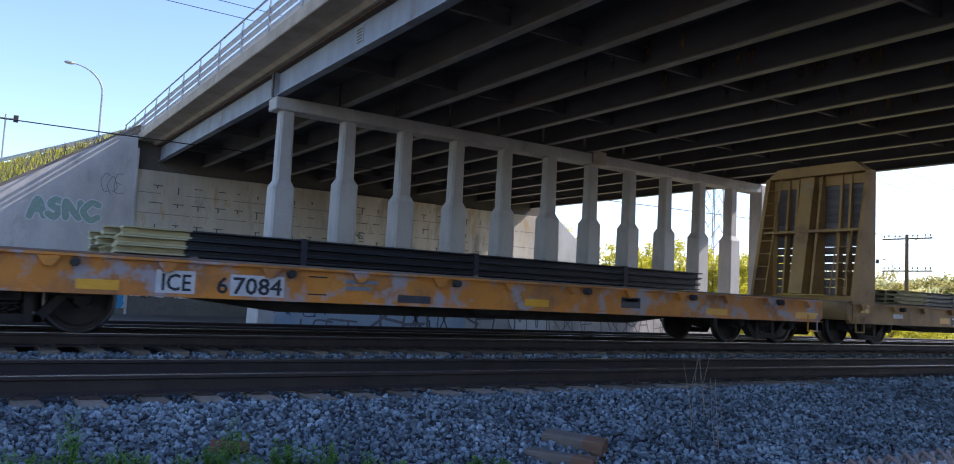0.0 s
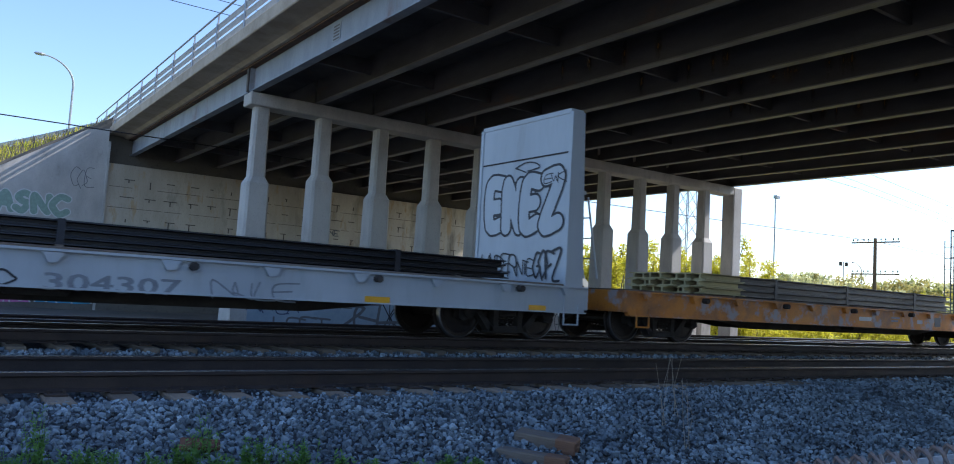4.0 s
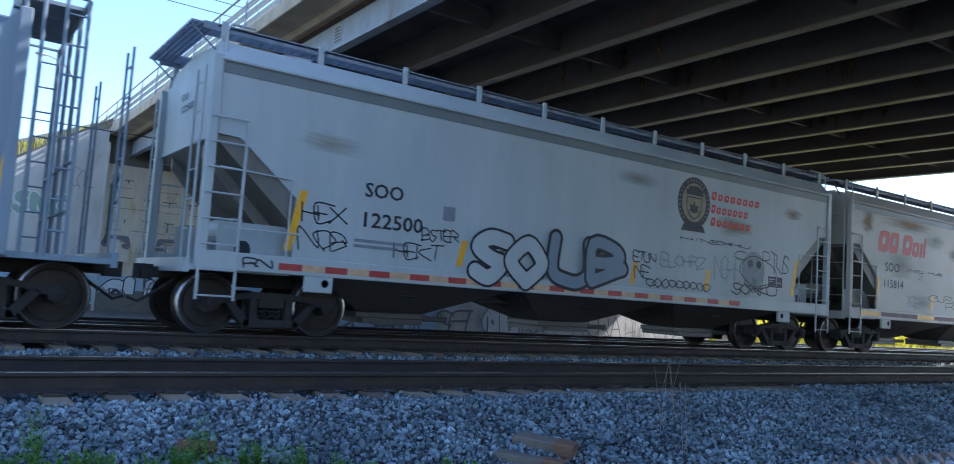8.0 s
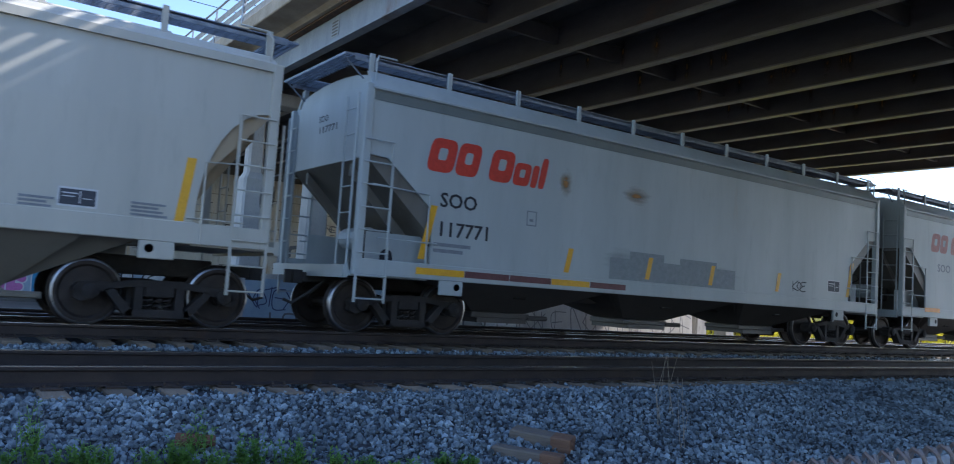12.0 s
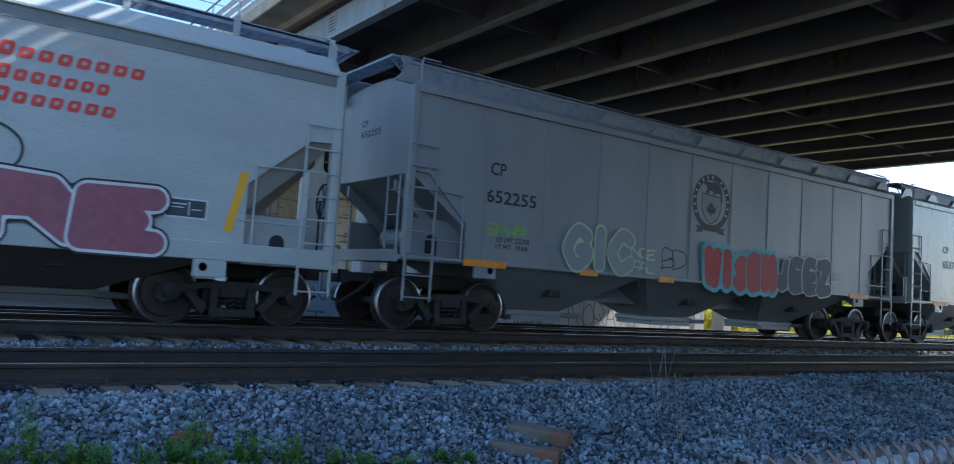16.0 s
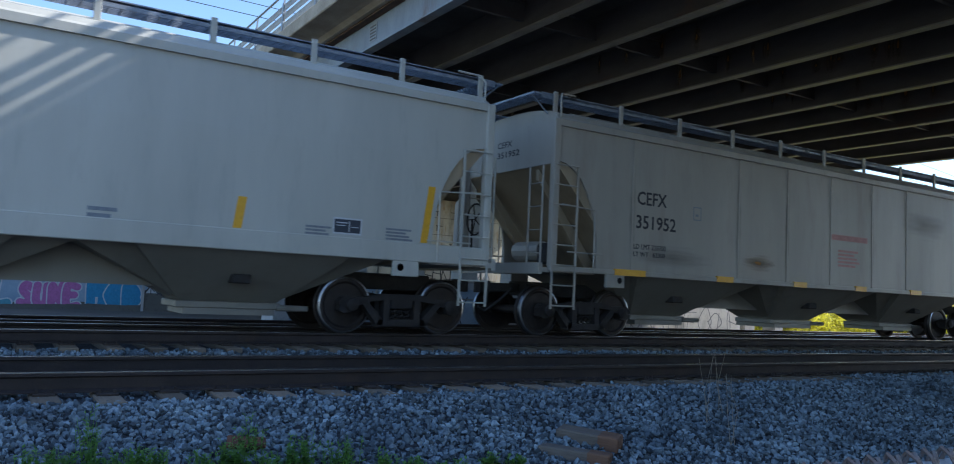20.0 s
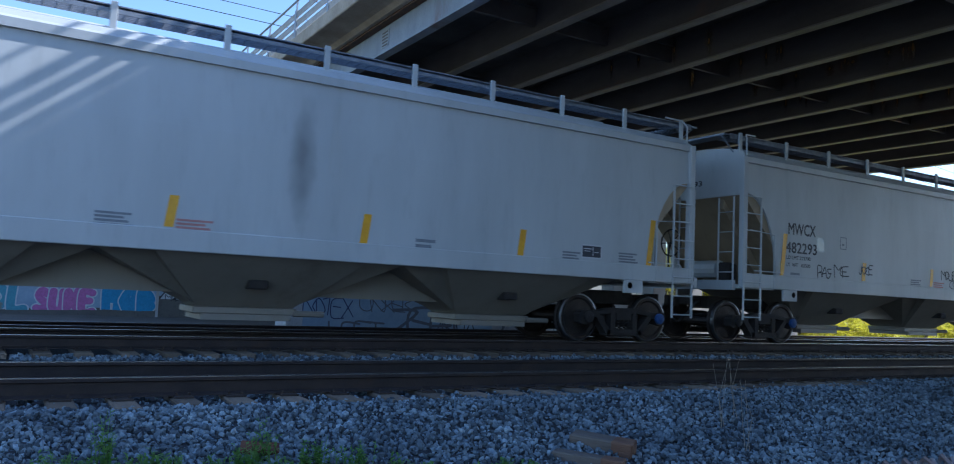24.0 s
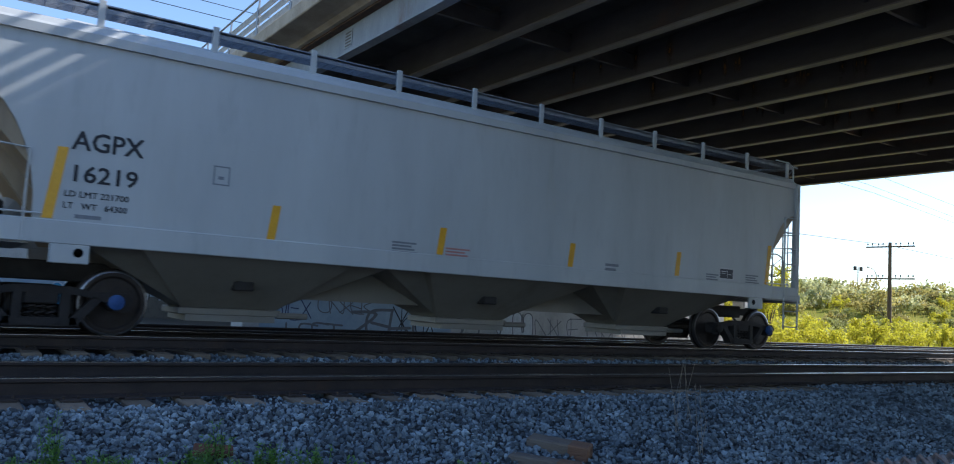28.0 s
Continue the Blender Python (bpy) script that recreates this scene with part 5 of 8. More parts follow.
# paints
P_BLUE = paint("paint_blue_grey", (0.195, 0.245, 0.295), (0.155, 0.195, 0.24), 0.35, rough=0.5)
P_SOO = paint("paint_pale_grey", (0.43, 0.465, 0.465), (0.40, 0.28, 0.16), 0.25)
P_SOO_WORN = surface("paint_grey_rusty", (0.40, 0.43, 0.42), (0.34, 0.365, 0.355), 0.7, 0.6, bump=0.1, fine=30, stretch=(0.55, 1, 1.6), stain=(0.46, 0.30, 0.15), stain_amount=0.42, stain_scale=0.55)
P_SOO_STAINED = surface("paint_grey_brown", (0.54, 0.52, 0.47), (0.45, 0.43, 0.38), 0.7, 0.55, bump=0.08, fine=30, stretch=(0.6, 1, 1.2), stain=(0.50, 0.37, 0.17), stain_amount=0.5, stain_scale=0.5)
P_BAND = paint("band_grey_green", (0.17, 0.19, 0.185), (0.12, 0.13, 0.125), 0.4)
P_CREAM = paint("paint_cream", (0.49, 0.475, 0.415), (0.44, 0.40, 0.32), 0.35)
P_WHITE = paint("paint_off_white", (0.50, 0.525, 0.53), (0.44, 0.42, 0.36), 0.3)
P_CPGREY = paint("paint_lead_grey", (0.24, 0.25, 0.265), (0.19, 0.20, 0.21), 0.3, rough=0.45)
P_CPNEW = paint("paint_gloss_grey", (0.33, 0.385, 0.40), (0.29, 0.34, 0.355), 0.2, rough=0.24)
P_CEFX = paint("paint_dusty_grey", (0.38, 0.345, 0.29), (0.26, 0.21, 0.165), 0.5)
# Dusty tan bays, toned down further for the shade beneath the body.
P_DUSTY_SHADED = paint("bay_dusty", (0.27, 0.25, 0.215), (0.14, 0.12, 0.10), 0.55)
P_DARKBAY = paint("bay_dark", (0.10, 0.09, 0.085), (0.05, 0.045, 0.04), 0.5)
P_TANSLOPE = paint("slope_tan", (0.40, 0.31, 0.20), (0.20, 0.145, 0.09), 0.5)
# Grey end slopes: shadow inside the cut-out is painted into the colour.
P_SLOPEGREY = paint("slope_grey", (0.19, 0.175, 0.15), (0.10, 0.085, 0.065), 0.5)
P_OCHRE = surface("paint_ochre", (0.40, 0.23, 0.065), (0.30, 0.165, 0.05), 0.9, 0.65, bump=0.15, fine=30, stain=(0.13, 0.075, 0.045), stain_amount=0.6, stain_scale=0.9, stain2=(0.30, 0.23, 0.16), stain2_amount=0.3)
P_ORANGE = surface("paint_orange", (0.66, 0.26, 0.03), (0.54, 0.20, 0.03), 0.8, 0.65, bump=0.15, fine=30, stain=(0.17, 0.09, 0.06), stain_amount=0.75, stain_scale=0.9, stain2=(0.36, 0.32, 0.33), stain2_amount=0.62)
P_FLATGREY = paint("paint_flat_grey", (0.42, 0.46, 0.50), (0.26, 0.24, 0.22), 0.45)
LOAD_BLACK = surface("load_steel", (0.022, 0.026, 0.036), (0.014, 0.016, 0.022), 2, 0.45, 0.3, 0.2, stretch=(0.1, 1, 1))
LOAD_YELLOW = surface("load_end_paint", (0.52, 0.47, 0.27), (0.40, 0.35, 0.2), 3, 0.8, bump=0.2, stretch=(0.1, 1, 1))
PLANK = surface("bulkhead_plank", (0.17, 0.145, 0.13), (0.09, 0.075, 0.068), 3, 0.9, bump=0.6, fine=30, stretch=(1, 0.15, 1), per_object=0.25, stain=(0.17, 0.14, 0.12), stain_amount=0.4, stain_scale=2)


def bulkhead(car, x, face, mat, wood, height, flare=0.92):
    """An end bulkhead. face: +1 when its load side looks toward +x. Braced steel outside, boards inside."""
    out = -face
    top = 1.1 + height
    x0, x1 = min(x, x + out * 0.05), max(x, x + out * 0.05)
    if wood:
        plate = Geo().box(x0, x1, -1.42, -1.30, 1.10, top - 0.02).box(x0, x1, 1.30, 1.42, 1.10, top - 0.02).box(x0, x1, -1.30, 1.30, 1.10, 1.24).box(x0, x1, -1.30, 1.30, top - 0.3, top - 0.02)
    else:
        plate = Geo().box(x0, x1, -1.42, 1.42, 1.10, top - 0.02)
    b = part("bulkhead", plate, mat, car, "tall steel end bulkhead")
    for s in (-1, 1):
        y0, y1 = sorted((s * 1.52, s * 1.42))
        prof = [(x - out * 0.02, 0.58), (x + out * flare, 0.58), (x + out * flare, 1.0), (x + out * 0.28, top), (x - out * 0.02, top)]
        part("side_web", Geo().prism(prof, "y", y0, y1), mat, b, "tapering side web of the bulkhead")
    for y, hw, deep in ((0.24, 0.20, 0.74), (-0.14, 0.035, 0.6), (-0.66, 0.03, 0.30), (-0.92, 0.03, 0.30), (0.62, 0.03, 0.34), (0.90, 0.03, 0.34)):
        prof = [(x + out * 0.05, 1.25), (x + out * deep, 1.25), (x + out * deep * 0.3, top - 0.05), (x + out * 0.05, top - 0.05)]
        part("brace", Geo().prism(prof, "y", y - hw, y + hw), mat, b, "tapering box brace" if hw > 0.1 else "thin upright rib")
    part("cross_bar", Geo().box(min(x + out * 0.1, x + out * 0.5), max(x + out * 0.1, x + out * 0.5), -1.41, 1.41, 1.2 + height * 0.5, 1.27 + height * 0.5), mat, b)
    part("top_plate", Geo().prism([(-1.45, top - 0.03), (-1.45, top), (-1.12 if wood else -1.45, top + (0.24 if wood else 0.06)), (1.12 if wood else 1.45, top + (0.24 if wood else 0.06)), (1.45, top), (1.45, top - 0.03)], "x", min(x - out * 0.02, x + out * 0.30), max(x - out * 0.02, x + out * 0.30)), mat, b)
    for y0, y1 in ((-1.30, -0.92), (0.98, 1.36)):
        g = Geo()
        foot, head = Vector((x + out * 0.98, 0, 1.25)), Vector((x + out * 0.32, 0, top))
        if y0 < 0:
            head = foot.lerp(head, 0.5)
        n = int((head.z - foot.z) / 0.33)
        for y in (y0, y1):
            g.tube([foot + Vector((0, y, 0)), head + Vector((0, y, 0))], 0.022, 5)
        for k in range(1, n):
            p = foot.lerp(head, k / n)
            g.tube([p + Vector((0, y0, 0)), p + Vector((0, y1, 0))], 0.014, 5)
        part("ladder", g, mat, b)
    if wood:
        n = 15
        h = (top - 1.24) / n
        inner = x + face * 0.005
        plank, tight = [Geo().box(min(inner, inner + face * 0.06), max(inner, inner + face * 0.06), -1.40, 1.40, gap, h - gap, 0.006).mesh("plank", wood) for gap in (0.012, 0.001)]
        for k in range(n):
            part("plank", plank if k < 6 and face > 0 else tight, None, b, at=(random.uniform(-0.006, 0.006), 0, 1.24 + k * h))
        if face < 0:
            for word, u, z, gw, gh in (("MNE", -1.25, 1.4, 1.2, 1.0), ("LUI", 0.1, 1.45, 1.1, 1.0), ("NES", -1.1, 2.6, 2.0, 0.55)):
                made = set(b.children)
                sprayed(b, 0, word, u, z, gw, gh, BLACK_PAINT, 0.06, seed=int(z * 100))
                for ob in set(b.children) - made:
                    ob.matrix_basis = Matrix.Translation((inner - 0.068, 0, 0)) @ pose(0, 0, 0, 0, 0, -90)
        part("strap", Geo().box(min(inner, inner + face * 0.075), max(inner, inner + face * 0.075), -0.05, -0.02, 1.25, top - 0.02), WHITE_BAR, b)
    elif face < 0:
        on_face = Matrix.Translation((x - 0.008, 0, 0)) @ pose(0, 0, 0, 0, 0, -90)
        made = set(b.children)
        sprayed(b, 0, "ENEZ", -1.2, 2.1, 2.45, 1.15, BLACK_PAINT, 0.05, mat, 0.30, seed=5)
        sprayed(b, -0.006, "UNDER", -1.25, 1.25, 1.2, 0.42, BLACK_PAINT, 0.05, seed=6)
        sprayed(b, -0.006, "NTE", 0.0, 1.25, 0.5, 0.3, BLACK_PAINT, 0.04, seed=7)
        sprayed(b, -0.006, "GOFZ", 0.5, 1.2, 0.8, 0.5, BLACK_PAINT, 0.07, seed=8)
        sprayed(b, -0.006, "EWK", 0.75, 3.05, 0.6, 0.2, BLACK_PAINT, 0.03, seed=9)
        sprayed(b, -0.006, "O", -0.25, 3.32, 0.6, 0.26, BLACK_PAINT, 0.04, seed=10)
        for ob in set(b.children) - made:
            ob.matrix_basis = on_face
        part("seam", Geo().box(x - 0.012, x - 0.002, -1.4, 1.4, 3.6, 3.63), UNDER, b)
    # reflector and notice on the near web
    if wood and face < 0:
        part("reflector", Geo().box(x + 0.21, x + 0.56, -1.527, -1.5205, 0.86, 1.05), YELLOW, b, "yellow reflector plate")
        nt_ = part("notice", Geo().box(x + 0.20, x + 0.47, -1.527, -1.5205, 1.37, 1.54), BLACK_PAINT, b, "black notice with unreadable white lines")
        for k in range(3):
            part("text_bar", Geo().box(x + 0.22, x + 0.45 - 0.04 * k, -1.531, -1.528, 1.40 + 0.05 * k, 1.42 + 0.05 * k), WHITE_BAR, nt_)
    elif wood:
        for i in (0, 1):
            for j in (0, 1):
                part("reflector", Geo().box(x - 0.6 + 0.2 * i, x - 0.43 + 0.2 * i, -1.527, -1.5205, 0.82 + 0.13 * j, 0.92 + 0.13 * j), YELLOW, b, "yellow reflector square")
    elif face > 0:
        part("reflector", Geo().box(x - 0.69, x - 0.25, -1.527, -1.5205, 0.90, 1.10), ORANGE_MARK, b, "orange reflector plate")
    return b


def flat_car(at, L, mat, label, marks, bulk=None, wood=None, load=(4.0, 14.0), height=3.35, fish=True, layers=4, lay=0.125, faces=None, lever=False, tip=1.4, flare=0.92):
    """A flat car with a stack of dark steel sections, some with bulkheads at both ends."""
    car = thing("flat_car", label, "freight car", group="flat cars of the train")
    CARS.append((car, at))
    w = 1.5
    a, b = 0.55, L - 0.55
    part("deck", Geo().box(a, b, -w + 0.02, w - 0.02, 1.03, 1.09, 0.01), WOOD_OLD, car, "worn plank deck")
    for s in (-1, 1):
        part("side_sill", Geo().prism([(a, 1.02), (a, 0.57), (b, 0.57), (b, 1.02)], "y", s * w, s * (w - 0.09)), mat, car, "deep painted side sill")
        part("top_flange", Geo().box(a, b, s * w - 0.07, s * w + 0.07, 1.021, 1.055), mat, car)
        part("bottom_flange", Geo().box(a, b, s * w - 0.06, s * w + 0.06, 0.55, 0.575), mat, car)
        n = int((b - a) / 1.35)
        for k in range(n):
            x = a + 0.5 + (b - a - 1.0) * k / (n - 1)
            part("stake_pocket", Geo().prism([(x - 0.13, 1.01), (x + 0.13, 1.01), (x + 0.05, 0.88), (x - 0.05, 0.88)], "y", s * (w + 0.09), s * w), mat, car)
            if k % 2:
                part("winch", Geo().tube([(x + 0.3, s * (w + 0.03), 0.95), (x + 0.3, s * (w + 0.16), 0.95)], 0.06, 8), UNDER, car)
    if fish:
        c0, c1 = 4.3, L - 4.3
        part("belly", Geo().prism([(2.6, 0.74), (c0 + 1.5, 0.36), (c1 - 1.5, 0.36), (L - 2.6, 0.74)], "y", -0.55, 0.55), UNDER, car, "fish-bellied centre sill")
    else:
        part("belly", Geo().box(2.4, L - 2.4, -0.3, 0.3, 0.52, 0.82), UNDER, car)
    part("brake_rigging", Geo().tube([(3.4, -0.9, 0.62), (L - 3.4, -0.9, 0.60)], 0.03, 6).box(L / 2 - 0.5, L / 2 + 0.3, -1.2, -0.8, 0.45, 0.75, 0.05), UNDER, car)
    for e in (0, 1):
        truck(car, 2.05 if e == 0 else L - 2.05)
        part("coupler", COUPLER_MESH, None, car, at=Matrix.Identity(4) if e == 0 else pose(L, 0, 0, 0, 0, 180))
        fx = (lambda q: q) if e == 0 else (lambda q: L - q)
        part("end_sill", Geo().box(min(fx(a - 0.1), fx(a + 0.02)), max(fx(a - 0.1), fx(a + 0.02)), -w, w, 0.62, 1.06, 0.015), mat, car)
        g = Geo()
        for x in (fx(0.75), fx(1.1)):
            g.tube([(x, -w - 0.05, 0.72), (x, -w - 0.05, 0.33)], 0.018, 5)
        g.tube([(fx(0.75), -w - 0.05, 0.34), (fx(1.1), -w - 0.05, 0.34)], 0.018, 5)
        part("step", g, mat, car)
    if bulk:
        bulkhead(car, faces[0], 1, mat, wood, height)
        bulkhead(car, faces[1], -1, mat, wood, height, flare)
    # the load lies on the deck as a thing of its own
    x0, x1 = load
    stack = thing("steel_stack", "strapped stack of dark steel bars with pale yellow ends", "steel load", group="steel loads")
    CARS.append((stack, at))
    rng = random.Random(int(at * 10) + 5)
    zl = 1.12
    for k in range(3):
        part("timber", Geo().box(x0 + 1.0 + (x1 - x0 - 2.0) * k / 2 - 0.05, x0 + 1.0 + (x1 - x0 - 2.0) * k / 2 + 0.05, -1.25, 1.25, 1.09, zl), WOOD_OLD, stack)
    h = lay
    for r in range(layers):
        for c in range(7):
            y = -1.2 + c * 0.345
            d = rng.uniform(-0.14, 0.14)
            z = zl + r * (h + 0.006)
            prof = [(y, z), (y + 0.33, z), (y + 0.33, z + 0.02), (y + 0.19, z + 0.03), (y + 0.19, z + h - 0.03), (y + 0.33, z + h - 0.02), (y + 0.33, z + h), (y, z + h), (y, z + h - 0.02), (y + 0.14, z + h - 0.03), (y + 0.14, z + 0.03), (y, z + 0.02)]
            bar = part("steel_bar", Geo().prism(prof, "x", x0 + d + tip, x1 + d), LOAD_BLACK, stack)
            part("painted_end", Geo().prism(prof, "x", x0 + d, x0 + d + tip - 0.001), LOAD_YELLOW, bar, "pale yellow painted end")
    for x in (x0 + 2.6, (x0 + x1) / 2, x1 - 2.2):
        part("strap", Geo().box(x - 0.05, x + 0.05, -1.23, 1.24, zl + layers * (h + 0.006) - 0.003, zl + layers * (h + 0.006) + 0.01).box(x - 0.05, x + 0.05, -1.235, -1.222, 1.09, zl + layers * (h + 0.006)), BLACK_PAINT, stack)
    if lever:
        part("brake_lever", Geo().prism([(17.9, 0.62), (18.1, 0.62), (18.45, 0.9), (18.42, 0.96), (18.2, 0.93), (17.95, 0.75)], "y", -w - 0.10, -w - 0.02).tube([(17.6, -w - 0.06, 0.5), (18.3, -w - 0.08, 0.46), (18.9, -w - 0.05, 0.5)], 0.04, 6), UNDER, car, "dark hand brake lever on the sill")
    y = -w - 0.006
    for m in marks:
        kind, rest = m[0], m[1:]
        if kind == "text":
            text(car, *rest[:5], y, rest[5])
        elif kind == "panel":
            x, z, pw, ph, mt = rest
            part("marking_panel", Geo().box(x, x + pw, y + 0.002, y + 0.005, z, z + ph), mt, car)
        elif kind == "spray":
            sprayed(car, y, *rest)
        elif kind == "bars":
            bars(car, *rest[:5], y, rest[5])
        elif kind == "logo":
            logo(car, y, *rest)
    return car


# ---- the cars, in order ----
flat_car(-1.60, 19.1, P_ORANGE, "worn orange flat car with patched number panels", [
    ("panel", 3.76, 0.60, 0.51, 0.31, WHITE_BAR), ("text", "ICE", 3.82, 0.64, 0.23, 0.40, BLACK_PAINT), ("text", "6", 4.56, 0.63, 0.23, 0.16, BLACK_PAINT), ("panel", 4.75, 0.60, 0.78, 0.30, WHITE_BAR), ("text", "7084", 4.78, 0.63, 0.24, 0.72, BLACK_PAINT),
    ("panel", 2.8, 0.61, 0.51, 0.13, YELLOW), ("panel", 9.9, 0.63, 0.54, 0.13, YELLOW), ("panel", 14.6, 0.62, 0.66, 0.13, YELLOW), ("panel", 17.6, 0.62, 0.85, 0.14, YELLOW), ("panel", 12.2, 0.68, 0.5, 0.2, look_patch), ("panel", 12.25, 0.80, 0.4, 0.06, WHITE_BAR),
    ("bars", 6.5, 0.86, 0.6, 0.06, 2, GREY_MARK), ("panel", 5.9, 0.66, 0.3, 0.02, BLACK_PAINT), ("panel", 5.9, 0.92, 0.3, 0.02, BLACK_PAINT), ("panel", 7.4, 0.60, 0.6, 0.12, look_patch)], load=(3.3, 14.75), layers=3, lay=0.118, tip=0.9)
flat_car(17.56, 20.75, P_OCHRE, "ochre bulkhead flat car with plank-faced ends", [
    ("panel", 5.4, 0.55, 2.3, 0.29, BLACK_PAINT), ("text", "TTPX 804985", 5.45, 0.60, 0.20, 2.15, WHITE_BAR), ("panel", 4.8, 0.64, 0.5, 0.15, YELLOW), ("panel", 8.7, 0.60, 0.44, 0.11, YELLOW), ("panel", 13.1, 0.63, 0.5, 0.12, YELLOW), ("panel", 2.5, 0.72, 0.45, 0.11, WHITE_BAR), ("panel", 10.7, 0.7, 0.4, 0.09, WHITE_BAR),
    ("spray", "OLN", 13.0, 0.62, 0.6, 0.38, WHITE_BAR, 0.05), ("bars", 14.7, 0.66, 0.7, 0.2, 1, RED_FADED), ("panel", 16.9, 0.70, 0.5, 0.12, YELLOW), ("panel", 18.3, 0.66, 0.28, 0.28, look_patch), ("panel", 18.7, 0.74, 0.4, 0.10, WHITE_BAR)], True, PLANK, load=(3.5, 16.9), layers=3, lay=0.115, faces=(1.6, 19.85))
flat_car(38.91, 19.2, P_FLATGREY, "pale grey bulkhead flat car covered in graffiti", [
    ("logo", "red_word", 4.3, 0.55, 0.26), ("panel", 3.5, 0.56, 0.45, 0.15, YELLOW), ("panel", 8.0, 0.50, 0.4, 0.12, YELLOW), ("panel", 14.0, 0.55, 0.45, 0.12, YELLOW), ("panel", 17.3, 0.55, 0.4, 0.12, YELLOW),
    ("spray", "ZULETUD", 5.58, 0.54, 1.95, 0.30, BLACK_PAINT, 0.05), ("spray", "DECLO", 7.75, 0.54, 1.4, 0.24, BLACK_PAINT, 0.04), ("text", "304307", 9.5, 0.54, 0.22, 1.7, GREY_MARK), ("spray", "NULE", 11.6, 0.54, 1.2, 0.26, GREY_MARK, 0.035), ("panel", 2.6, 0.66, 0.22, 0.18, look_patch)], True, None, load=(2.5, 16.9), layers=3, lay=0.105, height=3.3, faces=(1.33, 18.15), flare=0.42)
flat_car(58.19, 19.5, P_ORANGE, "bright orange flat car loaded with steel bars", [
    ("panel", 9.0, 0.72, 0.6, 0.10, WHITE_BAR), ("panel", 13.0, 0.66, 0.35, 0.26, look_patch), ("bars", 10.6, 0.82, 0.5, 0.05, 2, GREY_MARK), ("panel", 12.0, 0.72, 0.3, 0.1, P_FLATGREY), ("panel", 16.2, 0.72, 0.3, 0.08, WHITE_BAR)], load=(3.2, 14.6), layers=3, lay=0.15, lever=True)

MARK_NAVY = plain("graffiti_navy", (0.05, 0.07, 0.15))
TAN_FILL = plain("graffiti_tan", (0.45, 0.42, 0.33))
GREY_FILL = plain("graffiti_grey", (0.26, 0.29, 0.30))
CYAN_FILL = plain("graffiti_cyan", (0.16, 0.46, 0.52))
CYAN_LIGHT = plain("graffiti_pale_cyan", (0.38, 0.56, 0.60))
LIME_FADED = plain("graffiti_faded_yellow", (0.40, 0.42, 0.24))
PURPLE_FILL = plain("graffiti_purple", (0.33, 0.19, 0.33))
PINK_FILL = plain("graffiti_pink", (0.42, 0.36, 0.45))
MAROON_FILL = plain("graffiti_maroon", (0.30, 0.10, 0.13))
RED_FILL = plain("graffiti_red", (0.48, 0.03, 0.03))
DARKRED_LINE = plain("graffiti_dark_red", (0.22, 0.02, 0.02))
NAVY_FILL = plain("graffiti_charcoal", (0.05, 0.055, 0.075))
LIME_FILL = plain("graffiti_lime", (0.48, 0.58, 0.36))
LIME_DARK = plain("graffiti_green", (0.24, 0.42, 0.10))
TAPE_DARK = plain("tape_maroon", (0.16, 0.06, 0.06))
TILX = dict(bays=P_DUSTY_SHADED, round=True, slope=P_TANSLOPE, sill=1.19, sill_h=0.30, eave=3.92, inset=0.61, cut=0.97, cut_z=3.18, bay_top=0.345, bay_foot=0.165)
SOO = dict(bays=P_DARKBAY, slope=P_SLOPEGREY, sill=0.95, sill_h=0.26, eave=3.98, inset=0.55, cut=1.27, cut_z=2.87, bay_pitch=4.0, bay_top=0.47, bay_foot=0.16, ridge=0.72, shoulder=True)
CP = dict(sill=1.21, sill_h=0.06, eave=4.08, inset=0.55, cut=1.1, cut_z=2.67, bay_pitch=4.0, wedges=True, bay_top=0.48, bay_foot=0.17, ridge=0.68)
STYLES = dict(
    blue=dict(paint=P_BLUE, bays=P_DARKBAY, label="blue-grey smooth-sided covered hopper car", sill=0.93, sill_h=0.44, eave=4.0, inset=1.7, cut=0.05, cut_z=1.5, bay_count=5, bay_pitch=2.85, cage=True, barrel=True, bay_top=0.275, bay_foot=0.14, ridge=None),
    soo=dict(SOO, paint=P_SOO, label="pale grey covered hopper car with tags and striped sill"),
    soo_brown=dict(SOO, paint=P_SOO_STAINED, label="pale grey covered hopper car with brown rust stains"),
    soo_faded=dict(SOO, paint=P_SOO, label="pale grey covered hopper car with a faded wordmark"),
    rusty=dict(SOO, paint=P_SOO_WORN, label="grey covered hopper car with rust blotches and bright graffiti"),
    cream=dict(TILX, paint=P_CREAM, label="cream covered hopper car with round-cut ends"),
    white=dict(TILX, paint=P_WHITE, label="off-white covered hopper car with round-cut ends", blue_caps=True),
    lead=dict(CP, paint=P_CPGREY, bays=P_CPGREY, label="lead-grey ribbed covered hopper car with graffiti", ribs=True),
    gloss=dict(CP, paint=P_CPNEW, bays=P_CPGREY, label="new glossy grey covered hopper car"),
    dusty=dict(TILX, paint=P_CEFX, bays=P_DUSTY_SHADED, label="dusty grey covered hopper car with yellow dashes", sill_h=0.10),
)

